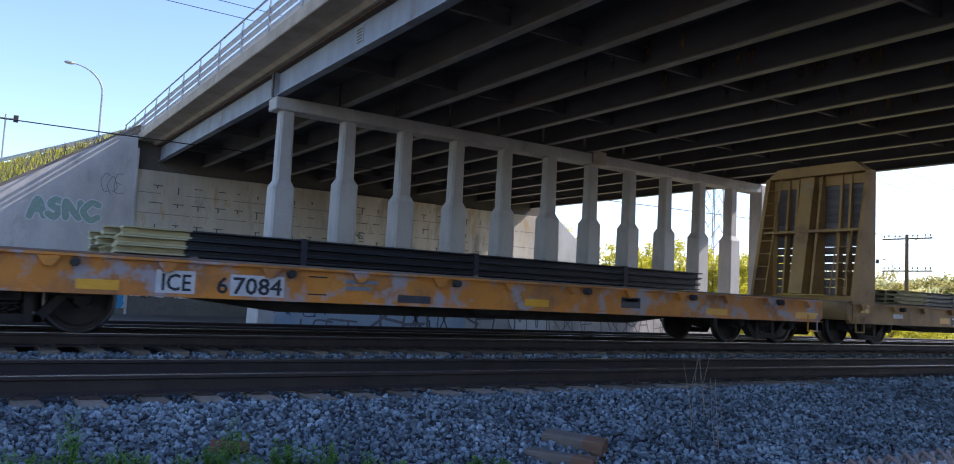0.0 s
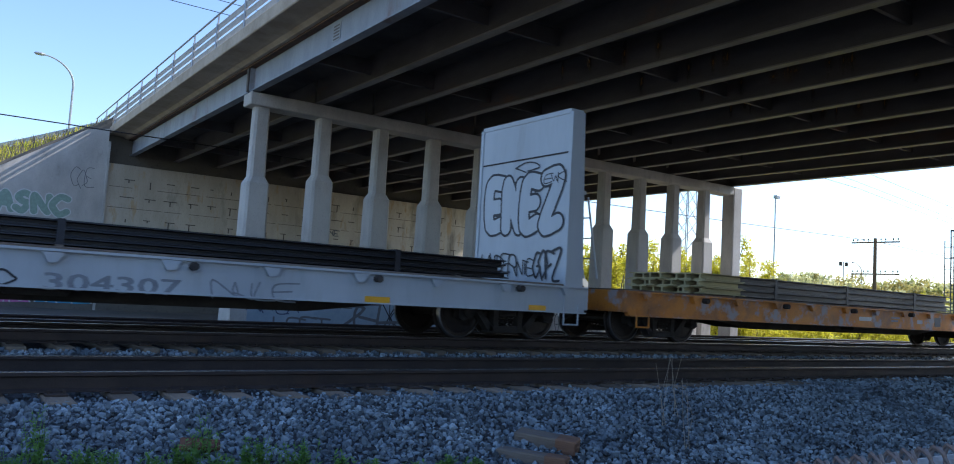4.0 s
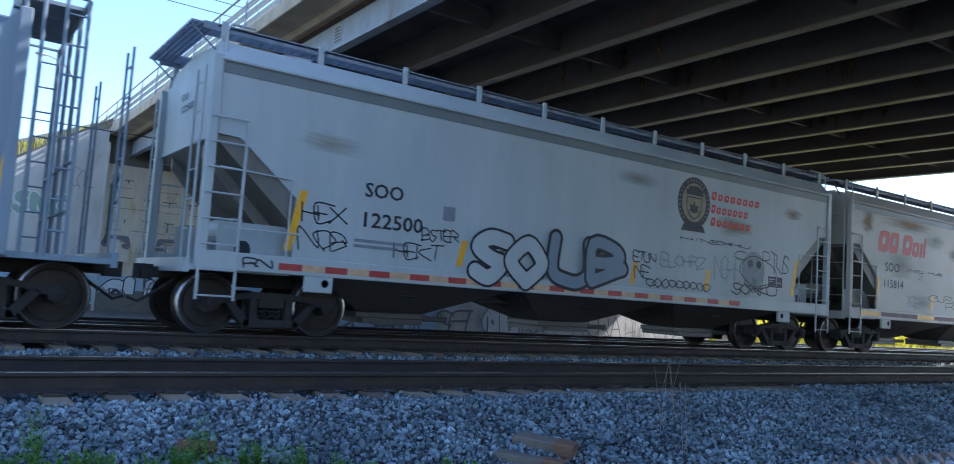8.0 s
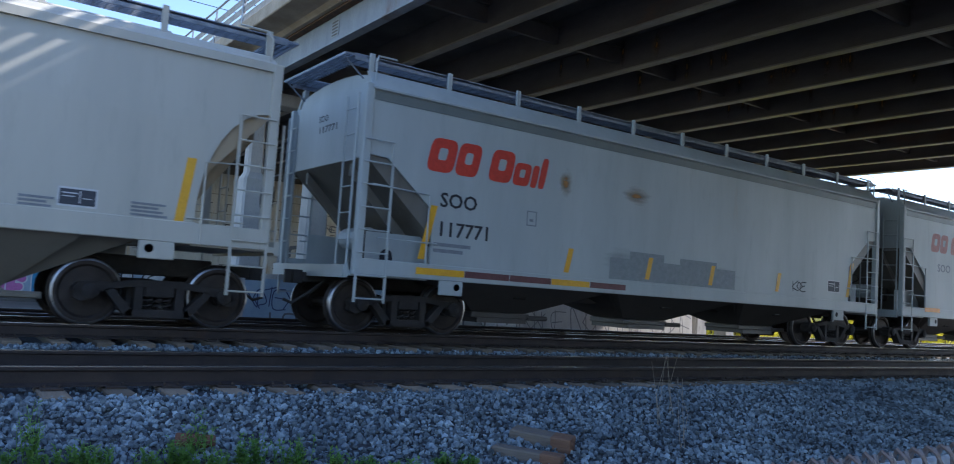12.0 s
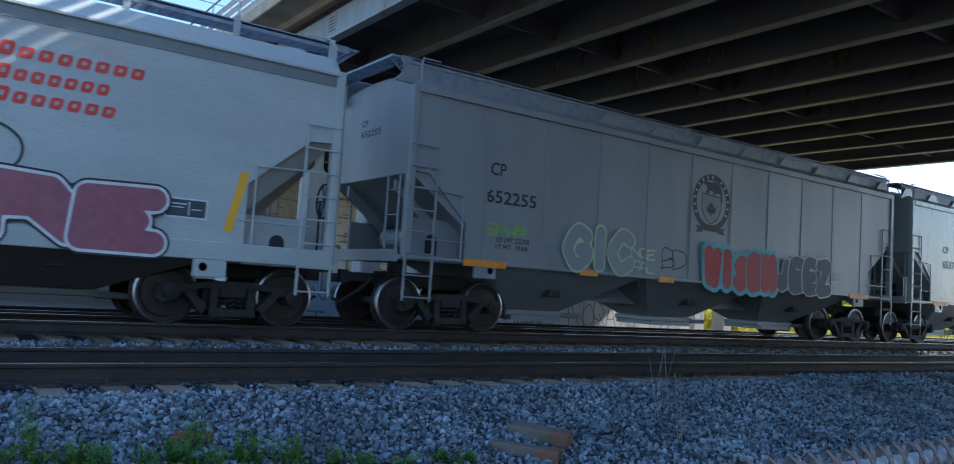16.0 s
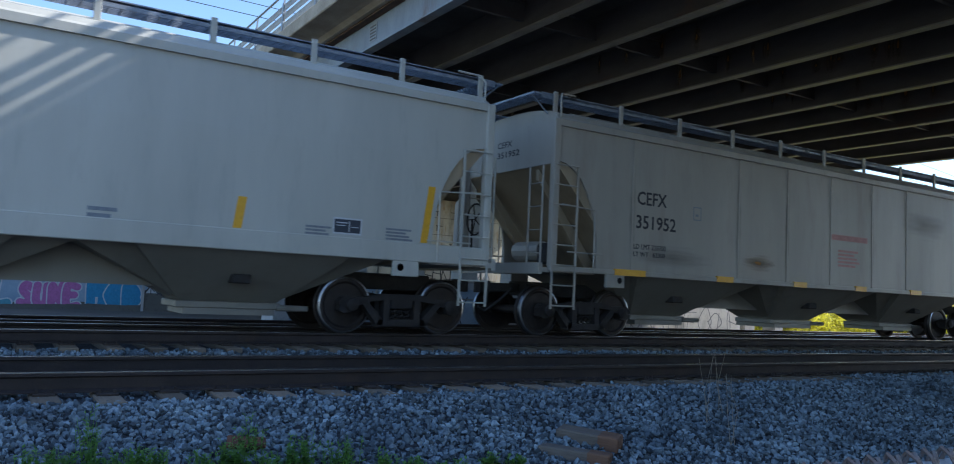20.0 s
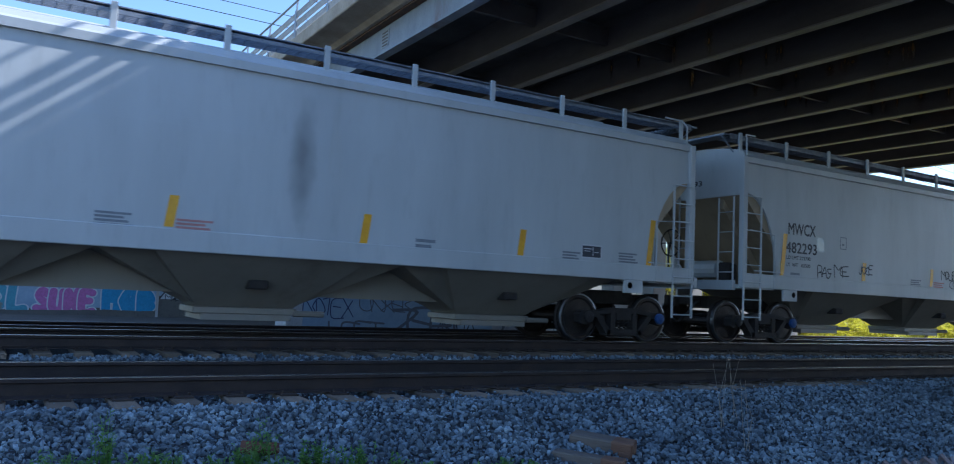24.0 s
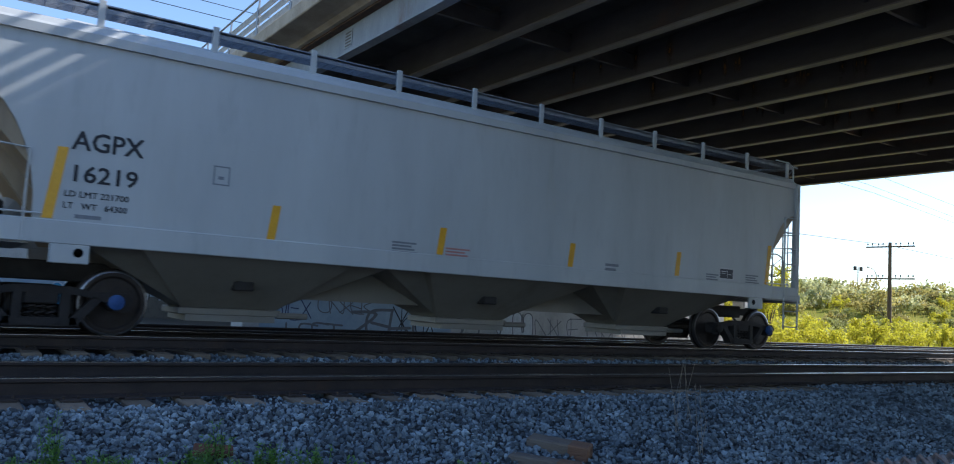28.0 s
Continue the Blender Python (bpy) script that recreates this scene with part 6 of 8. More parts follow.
CAR_LIST = [
    (87.76, 19.8, "blue", [
        ('text', 'FLRX', 3.8, 2.43, 0.21, 0.74),
        ('text', '5510', 3.75, 1.98, 0.22, 0.66),
        ('box', 4.98, 2.15, 0.24),
        ('stripes', [(1.7, 1.37, 1.72, 2.26), (4.79, 1.38, 4.95, 1.77), (7.28, 1.39, 7.46, 1.78), (9.81, 1.4, 10.04, 1.77), (12.63, 1.37, 12.97, 1.78), (15.37, 1.41, 15.7, 1.79), (18.01, 1.38, 18.06, 2.26)]),
        ('bars', 3.66, 1.56, 0.75, 0.06, 2),
        ('bars', 7.83, 1.66, 1.0, 0.05, 4),
        ('panel', 2.21, 1.62, 0.18, 0.15, YELLOW),
        ('panel', 14.3, 1.57, 0.59, 0.23, look_patch),
    ]),
    (106.05, 16.3, "soo", [
        ('text', 'SOO', 2.93, 2.27, 0.23, 0.7),
        ('text', '122500', 2.88, 1.79, 0.24, 1.15),
        ('stripes', [(1.76, 1.3, 1.78, 2.22), (4.79, 1.31, 4.76, 1.75), (6.81, 1.3, 6.85, 1.76), (8.89, 1.29, 8.97, 1.73), (11.13, 1.29, 11.23, 1.74), (14.28, 1.33, 14.43, 2.2)]),
        ('logo', 'seal', 10.71, 3.13, 0.55),
        ('tape', 1.62, 12.06),
        ('panel', 4.41, 2.05, 0.24, 0.24, GREY_MARK),
        ('spray', 'HEX', 1.9, 1.78, 0.7, 0.28, BLACK_PAINT, 0.035),
        ('spray', 'NOB', 1.88, 1.36, 0.8, 0.34, BLACK_PAINT, 0.03),
        ('spray', 'BSTER', 4.02, 1.68, 0.7, 0.2, BLACK_PAINT, 0.03),
        ('spray', 'HEKT', 3.5, 1.36, 0.9, 0.24, BLACK_PAINT, 0.03),
        ('spray', 'SO', 4.95, 1.06, 1.6, 0.95, BLACK_PAINT, 0.045, P_SOO, 0.26, dict(seed=13)),
        ('spray', 'UB', 6.75, 1.14, 1.9, 0.95, BLACK_PAINT, 0.06, P_BLUE, 0.22, dict(seed=14)),
        ('smear', [(7.9, 1.6, 1.3, 0.8), (5.3, 1.75, 0.7, 0.6)]),
        ('spray', 'ELOHRZ', 9.75, 1.72, 1.33, 0.26, GREY_MARK, 0.03),
        ('spray', 'ETUN', 8.95, 1.75, 0.6, 0.2, BLACK_PAINT, 0.035),
        ('spray', 'NE', 9.0, 1.42, 0.4, 0.24, BLACK_PAINT, 0.035),
        ('spray', 'RN', 1.08, 1.01, 0.4, 0.14, BLACK_PAINT, 0.035),
        ('discs', [(12.84, 1.85, 0.42, GREY_FILL), (12.84, 1.62, 0.3, GREY_FILL)]),
        ('spray', 'UU', 12.52, 1.42, 0.62, 0.25, BLACK_PAINT, 0.03),
        ('spray', 'O', 12.35, 1.4, 0.98, 0.9, BLACK_PAINT, 0.03),
        ('spray', 'C', 12.15, 2.05, 0.3, 0.2, BLACK_PAINT, 0.03),
        ('spray', 'D', 13.15, 2.1, 0.25, 0.2, BLACK_PAINT, 0.03),
        ('discs', [(12.72, 1.98, 0.10, BLACK_PAINT), (13.03, 1.98, 0.09, BLACK_PAINT)]),
        ('spray', 'SONKU', 12.0, 1.28, 1.6, 0.24, BLACK_PAINT, 0.04),
        ('spray', 'OOOOOOOOO', 9.3, 1.26, 1.95, 0.18, BLACK_PAINT, 0.03),
        ('spray', 'NGHE', 11.45, 1.55, 0.9, 0.5, GREY_MARK, 0.025),
        ('spray', 'TUS', 13.45, 1.85, 0.7, 0.45, BLACK_PAINT, 0.035),
        ('spray', 'HINEXHU', 10.3, 2.3, 2.3, 0.1, BLACK_PAINT, 0.025),
        ('rust', [(14.3, 3.28, 0.9, 0.35), (12.1, 2.75, 1.6, 0.5)]),
        ('pale', [(2.3, 3.0, 1.3, 0.4), (9.0, 3.4, 1.5, 0.4)]),
        ('panel', 13.4, 1.5, 0.55, 0.25, look_patch),
        ('bars', 2.81, 1.54, 1.1, 0.05, 2),
    ]),
    (122.40, 16.3, "soo_brown", [
        ('text', 'SOO', 2.18, 2.26, 0.24, 0.77),
        ('text', '115814', 2.1, 1.82, 0.22, 1.07),
        ('stripes', [(1.72, 1.32, 1.84, 2.1), (4.7, 1.32, 4.8, 1.72), (7.1, 1.31, 7.24, 1.73), (9.03, 1.32, 9.19, 1.73), (11.22, 1.31, 11.33, 1.74), (14.16, 1.32, 14.56, 2.08)]),
        ('logo', 'red_word', 1.78, 2.76, 0.58),
        ('spray', 'FPA', 10.25, 1.0, 2.6, 1.2, MARK_NAVY, 0.10, GREY_FILL, 0.40, dict(seed=21)),
        ('spray', 'TCE', 3.29, 1.34, 0.76, 0.3, GREY_MARK, 0.03),
        ('spray', 'GUFUR', 4.6, 1.55, 2.2, 0.22, BLACK_PAINT, 0.025),
        ('spray', 'FOMZ', 5.6, 1.36, 1.3, 0.2, BLACK_PAINT, 0.025),
        ('spray', 'MCUM', 7.96, 2.02, 0.85, 0.22, BLACK_PAINT, 0.025),
        ('spray', 'X', 8.05, 1.82, 0.25, 0.16, BLACK_PAINT, 0.03),
        ('spray', 'TUDE', 8.75, 1.58, 0.9, 0.16, MARK_NAVY, 0.03),
        ('spray', 'NABE', 8.8, 1.36, 0.95, 0.16, MARK_NAVY, 0.03),
        ('tape_dark', 1.01, 8.02),
        ('spray', 'INTLIHUE', 3.22, 2.32, 2.1, 0.08, BLACK_PAINT, 0.03),
        ('box', 4.01, 2.13, 0.22),
        ('rust', [(6.3, 3.0, 1.4, 0.5), (9.7, 2.2, 0.6, 0.8), (9.8, 2.8, 0.7, 1.0), (12.4, 3.13, 1.6, 0.5), (3.3, 3.62, 3.2, 0.5), (1.3, 3.5, 0.7, 0.9)]),
        ('pale', [(3.1, 2.5, 1.8, 1.0), (11.5, 2.6, 2.2, 0.9), (4.9, 3.3, 1.5, 0.6)]),
        ('smear', [(4.2, 1.5, 1.7, 0.6), (7.0, 1.45, 1.8, 0.5)]),
        ('panel', 13.34, 1.46, 0.49, 0.23, look_patch),
    ]),
    (139.71, 17.8, "cream", [
        ('text', 'TILX', 1.86, 2.43, 0.28, 0.65),
        ('text', '55018', 1.84, 1.99, 0.24, 0.85),
        ('text', 'LD LMT 222300', 1.81, 1.8, 0.09, 0.79),
        ('text', 'LT  WT  63700', 1.81, 1.65, 0.08, 0.78),
        ('box', 3.64, 2.21, 0.23),
        ('stripes', [(1.65, 1.53, 1.69, 2.44), (4.48, 1.5, 4.54, 1.96), (7.35, 1.51, 7.44, 1.94), (10.14, 1.49, 10.24, 1.94), (12.99, 1.47, 13.16, 1.94), (15.87, 1.49, 16.16, 2.38)]),
        ('bars', 6.6, 1.62, 0.5, 0.03, 4),
        ('bars', 7.6, 1.6, 0.55, 0.03, 4, RED_FADED),
        ('bars', 11.2, 1.58, 0.4, 0.05, 2),
        ('bars', 14.1, 1.6, 0.45, 0.03, 4),
        ('panel', 14.55, 1.56, 0.42, 0.2, look_patch),
        ('bars', 15.4, 1.66, 0.5, 0.03, 5),
        ('bars', 2.05, 1.53, 0.35, 0.05, 1),
    ]),
    (157.22, 16.3, "soo", [
        ('text', 'SOO', 1.94, 2.19, 0.25, 0.76),
        ('text', '117771', 1.91, 1.7, 0.25, 1.06),
        ('box', 3.81, 2.06, 0.23),
        ('stripes', [(1.62, 1.28, 1.74, 2.19), (4.75, 1.28, 4.88, 1.74), (6.91, 1.29, 7.09, 1.74), (8.9, 1.29, 9.06, 1.72), (11.3, 1.29, 11.51, 1.73), (14.27, 1.31, 14.67, 2.2)]),
        ('logo', 'red_word', 1.61, 2.76, 0.58),
        ('panel', 5.95, 1.24, 3.9, 0.42, GREY_FILL),
        ('panel', 6.5, 1.66, 1.0, 0.16, GREY_FILL),
        ('panel', 8.0, 1.66, 1.2, 0.13, GREY_FILL),
        ('smear', [(6.3, 1.6, 1.2, 0.6), (9.4, 1.5, 1.3, 0.5)]),
        ('rust', [(6.6, 2.95, 0.9, 0.4), (4.7, 2.95, 0.35, 0.6)]),
        ('tape_dark', 1.55, 5.99),
        ('spray', 'KOE', 12.04, 1.36, 0.5, 0.22, BLACK_PAINT, 0.035),
        ('panel', 13.56, 1.42, 0.5, 0.26, look_patch),
        ('bars', 1.87, 1.52, 0.85, 0.06, 2),
    ]),
    (173.94, 16.3, "soo_faded", [
        ('dashes', [(11.16, 0.45), (13.67, 0.92)]),
        ('dashes', [(1.72, 0.87), (4.85, 0.45), (7.03, 0.44), (9.19, 0.53)]),
        ('spray', 'XOG', 15.25, 3.0, 0.6, 0.4, BLACK_PAINT, 0.035),
        ('panel', 13.6, 1.43, 0.48, 0.26, look_patch),
        ('spray', 'EH', 13.58, 1.78, 0.45, 0.2, BLACK_PAINT, 0.06),
        ('logo', 'red_faded', 2.04, 2.86, 0.55),
        ('spray', 'SNOTE', 4.73, 1.15, 3.77, 1.0, BLACK_PAINT, 0.06, GREY_FILL, 0.30, dict(seed=43)),
        ('spray', 'WC', 3.7, 1.65, 0.86, 0.9, BLACK_PAINT, 0.04),
        ('text', 'SOO', 2.47, 2.31, 0.23, 0.8, GREY_MARK),
        ('bars', 9.91, 1.45, 0.8, 0.05, 3),
        ('bars', 11.71, 1.47, 0.7, 0.05, 2),
    ]),
    (190.68, 16.3, "rusty", [
        ('panel', 2.86, 1.74, 1.27, 0.35, WHITE_BAR),
        ('text', 'SOO', 2.92, 2.21, 0.29, 0.71),
        ('text', '120206', 2.92, 1.72, 0.27, 1.18),
        ('box', 4.45, 2.01, 0.21),
        ('stripes', [(1.85, 1.39, 1.95, 2.29)]),
        ('stripes', [(4.76, 1.36, 4.81, 1.81), (7.05, 1.36, 7.13, 1.84), (9.55, 1.5, 9.65, 1.8), (11.7, 1.36, 11.86, 1.84), (14.16, 1.37, 14.38, 2.24)]),
        ('logo', 'seal', 10.73, 3.07, 0.52),
        ('tape', 2.85, 5.82),
        ('spray', 'KASO', 4.95, 1.4, 0.9, 0.5, BLACK_PAINT, 0.06),
        ('spray', 'NXPDOADNO', 6.3, 1.72, 5.2, 0.75, BLACK_PAINT, 0.045, dict(seed=52)),
        ('discs', [(6.6, 1.35, 0.5, PURPLE_FILL), (7.3, 1.95, 0.35, PURPLE_FILL), (8.4, 1.75, 0.45, PURPLE_FILL), (8.95, 1.25, 0.42, PURPLE_FILL), (6.9, 1.25, 0.4, PURPLE_FILL)]),
        ('spray', 'IPREM', 6.35, 0.98, 2.55, 0.92, CYAN_LIGHT, 0.035, CYAN_FILL, 0.24, dict(seed=53, soft=False)),
        ('spray', 'YARE', 9.15, 1.02, 4.1, 0.85, WHITE_BAR, 0.04, MAROON_FILL, 0.30, BLACK_PAINT, 0.03, dict(seed=54, soft=False)),
        ('discs', [(3.3, 1.5, 0.33, PINK_FILL), (3.75, 1.47, 0.34, PINK_FILL), (4.1, 1.52, 0.26, PINK_FILL)]),
        ('spray', 'COC', 2.2, 1.5, 0.7, 0.4, LIME_FADED, 0.09),
        ('spray', 'OHE', 1.1, 1.0, 0.6, 0.14, GRAF_BLUE, 0.04),
        ('spray', 'COD', 3.1, 1.38, 1.1, 0.45, PURPLE_FILL, 0.03),
        ('rust', [(1.75, 3.32, 1.5, 0.6), (3.7, 3.35, 1.8, 0.75), (5.75, 3.3, 1.6, 0.5), (6.1, 2.58, 1.4, 0.3), (7.9, 2.66, 1.3, 0.3), (1.9, 2.7, 0.4, 0.7), (1.7, 3.8, 2.6, 0.35), (4.1, 3.8, 2.2, 0.3), (0.85, 3.2, 0.5, 0.9), (10.2, 3.55, 1.0, 0.3), (3.9, 2.9, 1.2, 0.4)]),
        ('pale', [(5.1, 2.8, 2.2, 0.9), (9.5, 2.9, 1.8, 0.8)]),
        ('panel', 13.39, 1.52, 0.52, 0.23, look_patch),
    ]),
    (207.34, 16.3, "lead", [
        ('text', 'CP', 2.09, 2.81, 0.23, 0.36),
        ('text', '652255', 2.03, 2.32, 0.23, 1.14),
        ('text', 'LD LMT 225700', 2.31, 1.64, 0.09, 0.74),
        ('text', 'LT WT   59300', 2.3, 1.52, 0.08, 0.73),
        ('box', 3.54, 2.52, 0.22),
        ('dashes', [(1.63, 0.91), (4.31, 0.46), (6.51, 0.46), (13.73, 0.91)]),
        ('logo', 'ring_shield', 8.12, 3.0, 0.63),
        ('spray', 'GIC', 3.88, 1.24, 1.75, 0.88, LIME_FILL, 0.04, P_CPGREY, 0.24, dict(seed=61)),
        ('spray', 'SAWB', 2.05, 1.76, 0.88, 0.2, LIME_DARK, 0.05),
        ('spray', 'NCE', 5.7, 1.62, 0.65, 0.2, LIME_FILL, 0.05),
        ('spray', 'FAL', 5.72, 1.34, 0.65, 0.2, LIME_FILL, 0.05),
        ('spray', 'BD', 6.6, 1.46, 0.72, 0.42, BLACK_PAINT, 0.035),
        ('spray', 'WISEN', 7.9, 1.16, 2.55, 0.86, CYAN_FILL, 0.03, RED_FILL, 0.30, CYAN_FILL, 0.07, dict(seed=64)),
        ('spray', 'JEEZ', 10.5, 1.2, 2.25, 0.82, WHITE_BAR, 0.03, NAVY_FILL, 0.28, dict(seed=65)),
        ('spray', 'ZI', 12.85, 1.36, 0.25, 0.18, WHITE_BAR, 0.03),
        ('bars', 3.42, 1.62, 0.5, 0.05, 2),
        ('bars', 12.9, 1.72, 0.55, 0.04, 3),
        ('smear', [(7.38, 2.6, 0.16, 2.8), (8.74, 2.7, 0.16, 2.6), (10.16, 2.7, 0.18, 2.6), (11.52, 2.7, 0.16, 2.6), (12.94, 2.8, 0.18, 2.6), (14.29, 2.7, 0.18, 2.6)]),
    ]),
    (223.82, 16.3, "gloss", [
        ('end_text', 'CP', 0.55, 3.72, 0.13, 0.26),
        ('end_text', '653760', 0.62, 3.46, 0.13, 0.75),
        ('end_bars', 0.6, 3.25, 0.5, 0.04, 9),
        ('text', 'CP', 2.33, 2.74, 0.2, 0.37),
        ('text', '653760', 2.33, 2.29, 0.23, 1.1),
        ('box', 3.65, 2.47, 0.22),
        ('text', '102650 KG', 3.48, 1.65, 0.09, 0.52),
        ('text', '27050 KG', 3.52, 1.51, 0.09, 0.47),
        ('dashes', [(1.75, 0.89)]),
        ('dashes', [(4.44, 0.43), (6.97, 0.42), (9.12, 0.42), (11.43, 0.48), (13.7, 0.95)]),
        ('logo', 'ring_shield', 8.26, 2.87, 0.67),
        ('bars', 7.57, 1.51, 0.35, 0.03, 3),
        ('bars', 12.99, 1.86, 0.5, 0.05, 3),
    ]),
    (241.52, 17.8, "cream", [
        ('text', 'TILX', 1.75, 2.41, 0.28, 0.62),
        ('text', '540780', 1.72, 2.0, 0.23, 0.95),
        ('text', 'LD LMT 221700', 1.72, 1.85, 0.08, 0.79),
        ('text', 'LT   WT   64300', 1.71, 1.7, 0.09, 0.79),
        ('box', 3.57, 2.19, 0.22),
        ('stripes', [(1.49, 1.51, 1.6, 2.43), (4.38, 1.51, 4.47, 1.94), (7.5, 1.51, 7.61, 1.96), (9.74, 1.48, 9.92, 1.93), (12.96, 1.5, 13.18, 1.95), (15.89, 1.5, 16.24, 2.42)]),
        ('bars', 6.6, 1.62, 0.5, 0.03, 4),
        ('bars', 7.6, 1.6, 0.55, 0.03, 4, RED_FADED),
        ('bars', 11.2, 1.58, 0.4, 0.05, 2),
        ('bars', 14.1, 1.6, 0.45, 0.03, 4),
        ('panel', 14.55, 1.56, 0.42, 0.2, look_patch),
        ('bars', 15.4, 1.66, 0.5, 0.03, 5),
        ('bars', 2.05, 1.53, 0.35, 0.05, 1),
    ]),
    (259.38, 17.3, "dusty", [
        ('text', 'CEFX', 2.53, 2.58, 0.26, 0.79),
        ('text', '351952', 2.51, 2.12, 0.26, 1.08),
        ('text', 'LD LMT 220700', 2.47, 1.72, 0.1, 0.86),
        ('text', 'LT WT   62300', 2.47, 1.58, 0.09, 0.84),
        ('box', 4.07, 2.4, 0.23),
        ('dashes', [(2.0, 0.78), (4.77, 0.5), (7.26, 0.45), (9.56, 0.43), (11.88, 0.5), (14.42, 0.86)], YELLOW),
        ('seams', [2.43, 5.44, 7.04, 8.62, 10.26, 11.75]),
        ('bars', 8.65, 2.35, 1.6, 0.13, 1, RED_FADED),
        ('bars', 8.9, 2.08, 0.9, 0.05, 5, RED_FADED),
        ('bars', 14.22, 2.71, 1.6, 0.03, 2),
        ('smear', [(5.44, 2.4, 0.2, 2.4), (7.04, 2.4, 0.2, 2.4), (10.26, 2.4, 0.2, 2.2), (2.43, 2.4, 0.2, 2.4), (12.6, 3.0, 2.4, 0.8), (3.5, 1.6, 2.5, 0.5)]),
        ('rust', [(6.1, 1.65, 1.2, 0.4)]),
        ('panel', 14.26, 1.67, 0.44, 0.28, look_patch),
    ]),
    (277.35, 17.8, "white", [
        ('text', 'TILX', 2.14, 2.4, 0.26, 0.63),
        ('text', '54815', 2.05, 2.0, 0.22, 0.86),
        ('stripes', [(1.76, 1.51, 1.96, 2.39), (4.62, 1.5, 4.77, 1.92), (7.53, 1.46, 7.67, 1.92), (10.46, 1.53, 10.58, 1.91)]),
        ('spray', 'UOGO', 3.97, 1.43, 0.99, 0.5, BLACK_PAINT, 0.05),
        ('spray', 'RAGO', 5.28, 1.5, 0.93, 0.43, BLACK_PAINT, 0.05),
        ('spray', 'UWGO', 6.52, 1.5, 1.05, 0.47, BLACK_PAINT, 0.05),
        ('spray', 'NERZ', 8.98, 1.52, 1.17, 0.43, GREY_MARK, 0.05),
        ('spray', 'COEH', 10.79, 1.54, 0.93, 0.41, GREY_MARK, 0.05),
        ('spray', 'LANE', 12.0, 1.55, 1.15, 0.47, GREY_MARK, 0.05),
        ('bars', 2.01, 1.78, 0.8, 0.06, 2),
        ('bars', 6.6, 1.62, 0.5, 0.03, 4),
        ('bars', 7.6, 1.6, 0.55, 0.03, 4, RED_FADED),
        ('bars', 11.2, 1.58, 0.4, 0.05, 2),
        ('bars', 14.1, 1.6, 0.45, 0.03, 4),
        ('panel', 14.55, 1.56, 0.42, 0.2, look_patch),
        ('bars', 15.4, 1.66, 0.5, 0.03, 5),
        ('bars', 2.05, 1.53, 0.35, 0.05, 1),
    ]),
    (295.66, 17.8, "white", [
        ('text', 'TILX', 1.94, 2.45, 0.27, 0.65),
        ('text', '54624', 1.92, 2.03, 0.24, 0.85),
        ('text', 'LD LMT 222100', 1.9, 1.83, 0.09, 0.8),
        ('text', 'LT  WT   63900', 1.89, 1.69, 0.08, 0.79),
        ('box', 3.74, 2.2, 0.25),
        ('stripes', [(1.72, 1.52, 1.79, 2.44), (4.59, 1.52, 4.67, 1.96), (7.42, 1.51, 7.52, 1.94), (10.22, 1.49, 10.34, 1.94), (13.07, 1.49, 13.26, 1.94), (15.96, 1.48, 16.3, 2.36)]),
        ('smear', [(4.6, 2.5, 0.35, 2.2), (9.3, 2.6, 0.5, 2.4)]),
        ('spray', 'SUN', 4.78, 1.54, 0.53, 0.3, GREY_MARK, 0.035),
        ('bars', 6.6, 1.62, 0.5, 0.03, 4),
        ('bars', 7.6, 1.6, 0.55, 0.03, 4, RED_FADED),
        ('bars', 11.2, 1.58, 0.4, 0.05, 2),
        ('bars', 14.1, 1.6, 0.45, 0.03, 4),
        ('panel', 14.55, 1.56, 0.42, 0.2, look_patch),
        ('bars', 15.4, 1.66, 0.5, 0.03, 5),
        ('bars', 2.05, 1.53, 0.35, 0.05, 1),
    ]),
    (313.89, 17.8, "white", [
        ('text', 'MWCX', 1.95, 2.41, 0.26, 0.95),
        ('text', '482293', 1.89, 2.01, 0.24, 1.06),
        ('text', 'LD LMT 222700', 1.9, 1.87, 0.08, 0.83),
        ('text', 'LT  WT   63300', 1.9, 1.71, 0.08, 0.82),
        ('box', 3.78, 2.2, 0.24),
        ('stripes', [(1.72, 1.5, 1.8, 2.41), (4.59, 1.52, 4.67, 1.94), (7.4, 1.51, 7.52, 1.95), (13.08, 1.51, 13.28, 1.95), (15.95, 1.53, 16.25, 2.38)]),
        ('bars', 2.94, 2.1, 0.3, 0.3, 1, P_CPNEW),
        ('spray', 'RAS', 2.97, 1.52, 0.46, 0.26, BLACK_PAINT, 0.035),
        ('spray', 'ME', 3.56, 1.56, 0.5, 0.28, BLACK_PAINT, 0.035),
        ('spray', 'JOCE', 4.49, 1.67, 0.5, 0.2, BLACK_PAINT, 0.035),
        ('spray', 'MOUERE', 7.95, 1.72, 1.0, 0.22, BLACK_PAINT, 0.035),
        ('spray', 'CODE', 8.35, 1.5, 0.65, 0.2, BLACK_PAINT, 0.025),
        ('spray', 'WOW', 10.19, 1.5, 0.92, 0.38, BLACK_PAINT, 0.09, dict(seed=3)),
        ('bars', 6.6, 1.62, 0.5, 0.03, 4),
        ('bars', 7.6, 1.6, 0.55, 0.03, 4, RED_FADED),
        ('bars', 11.2, 1.58, 0.4, 0.05, 2),
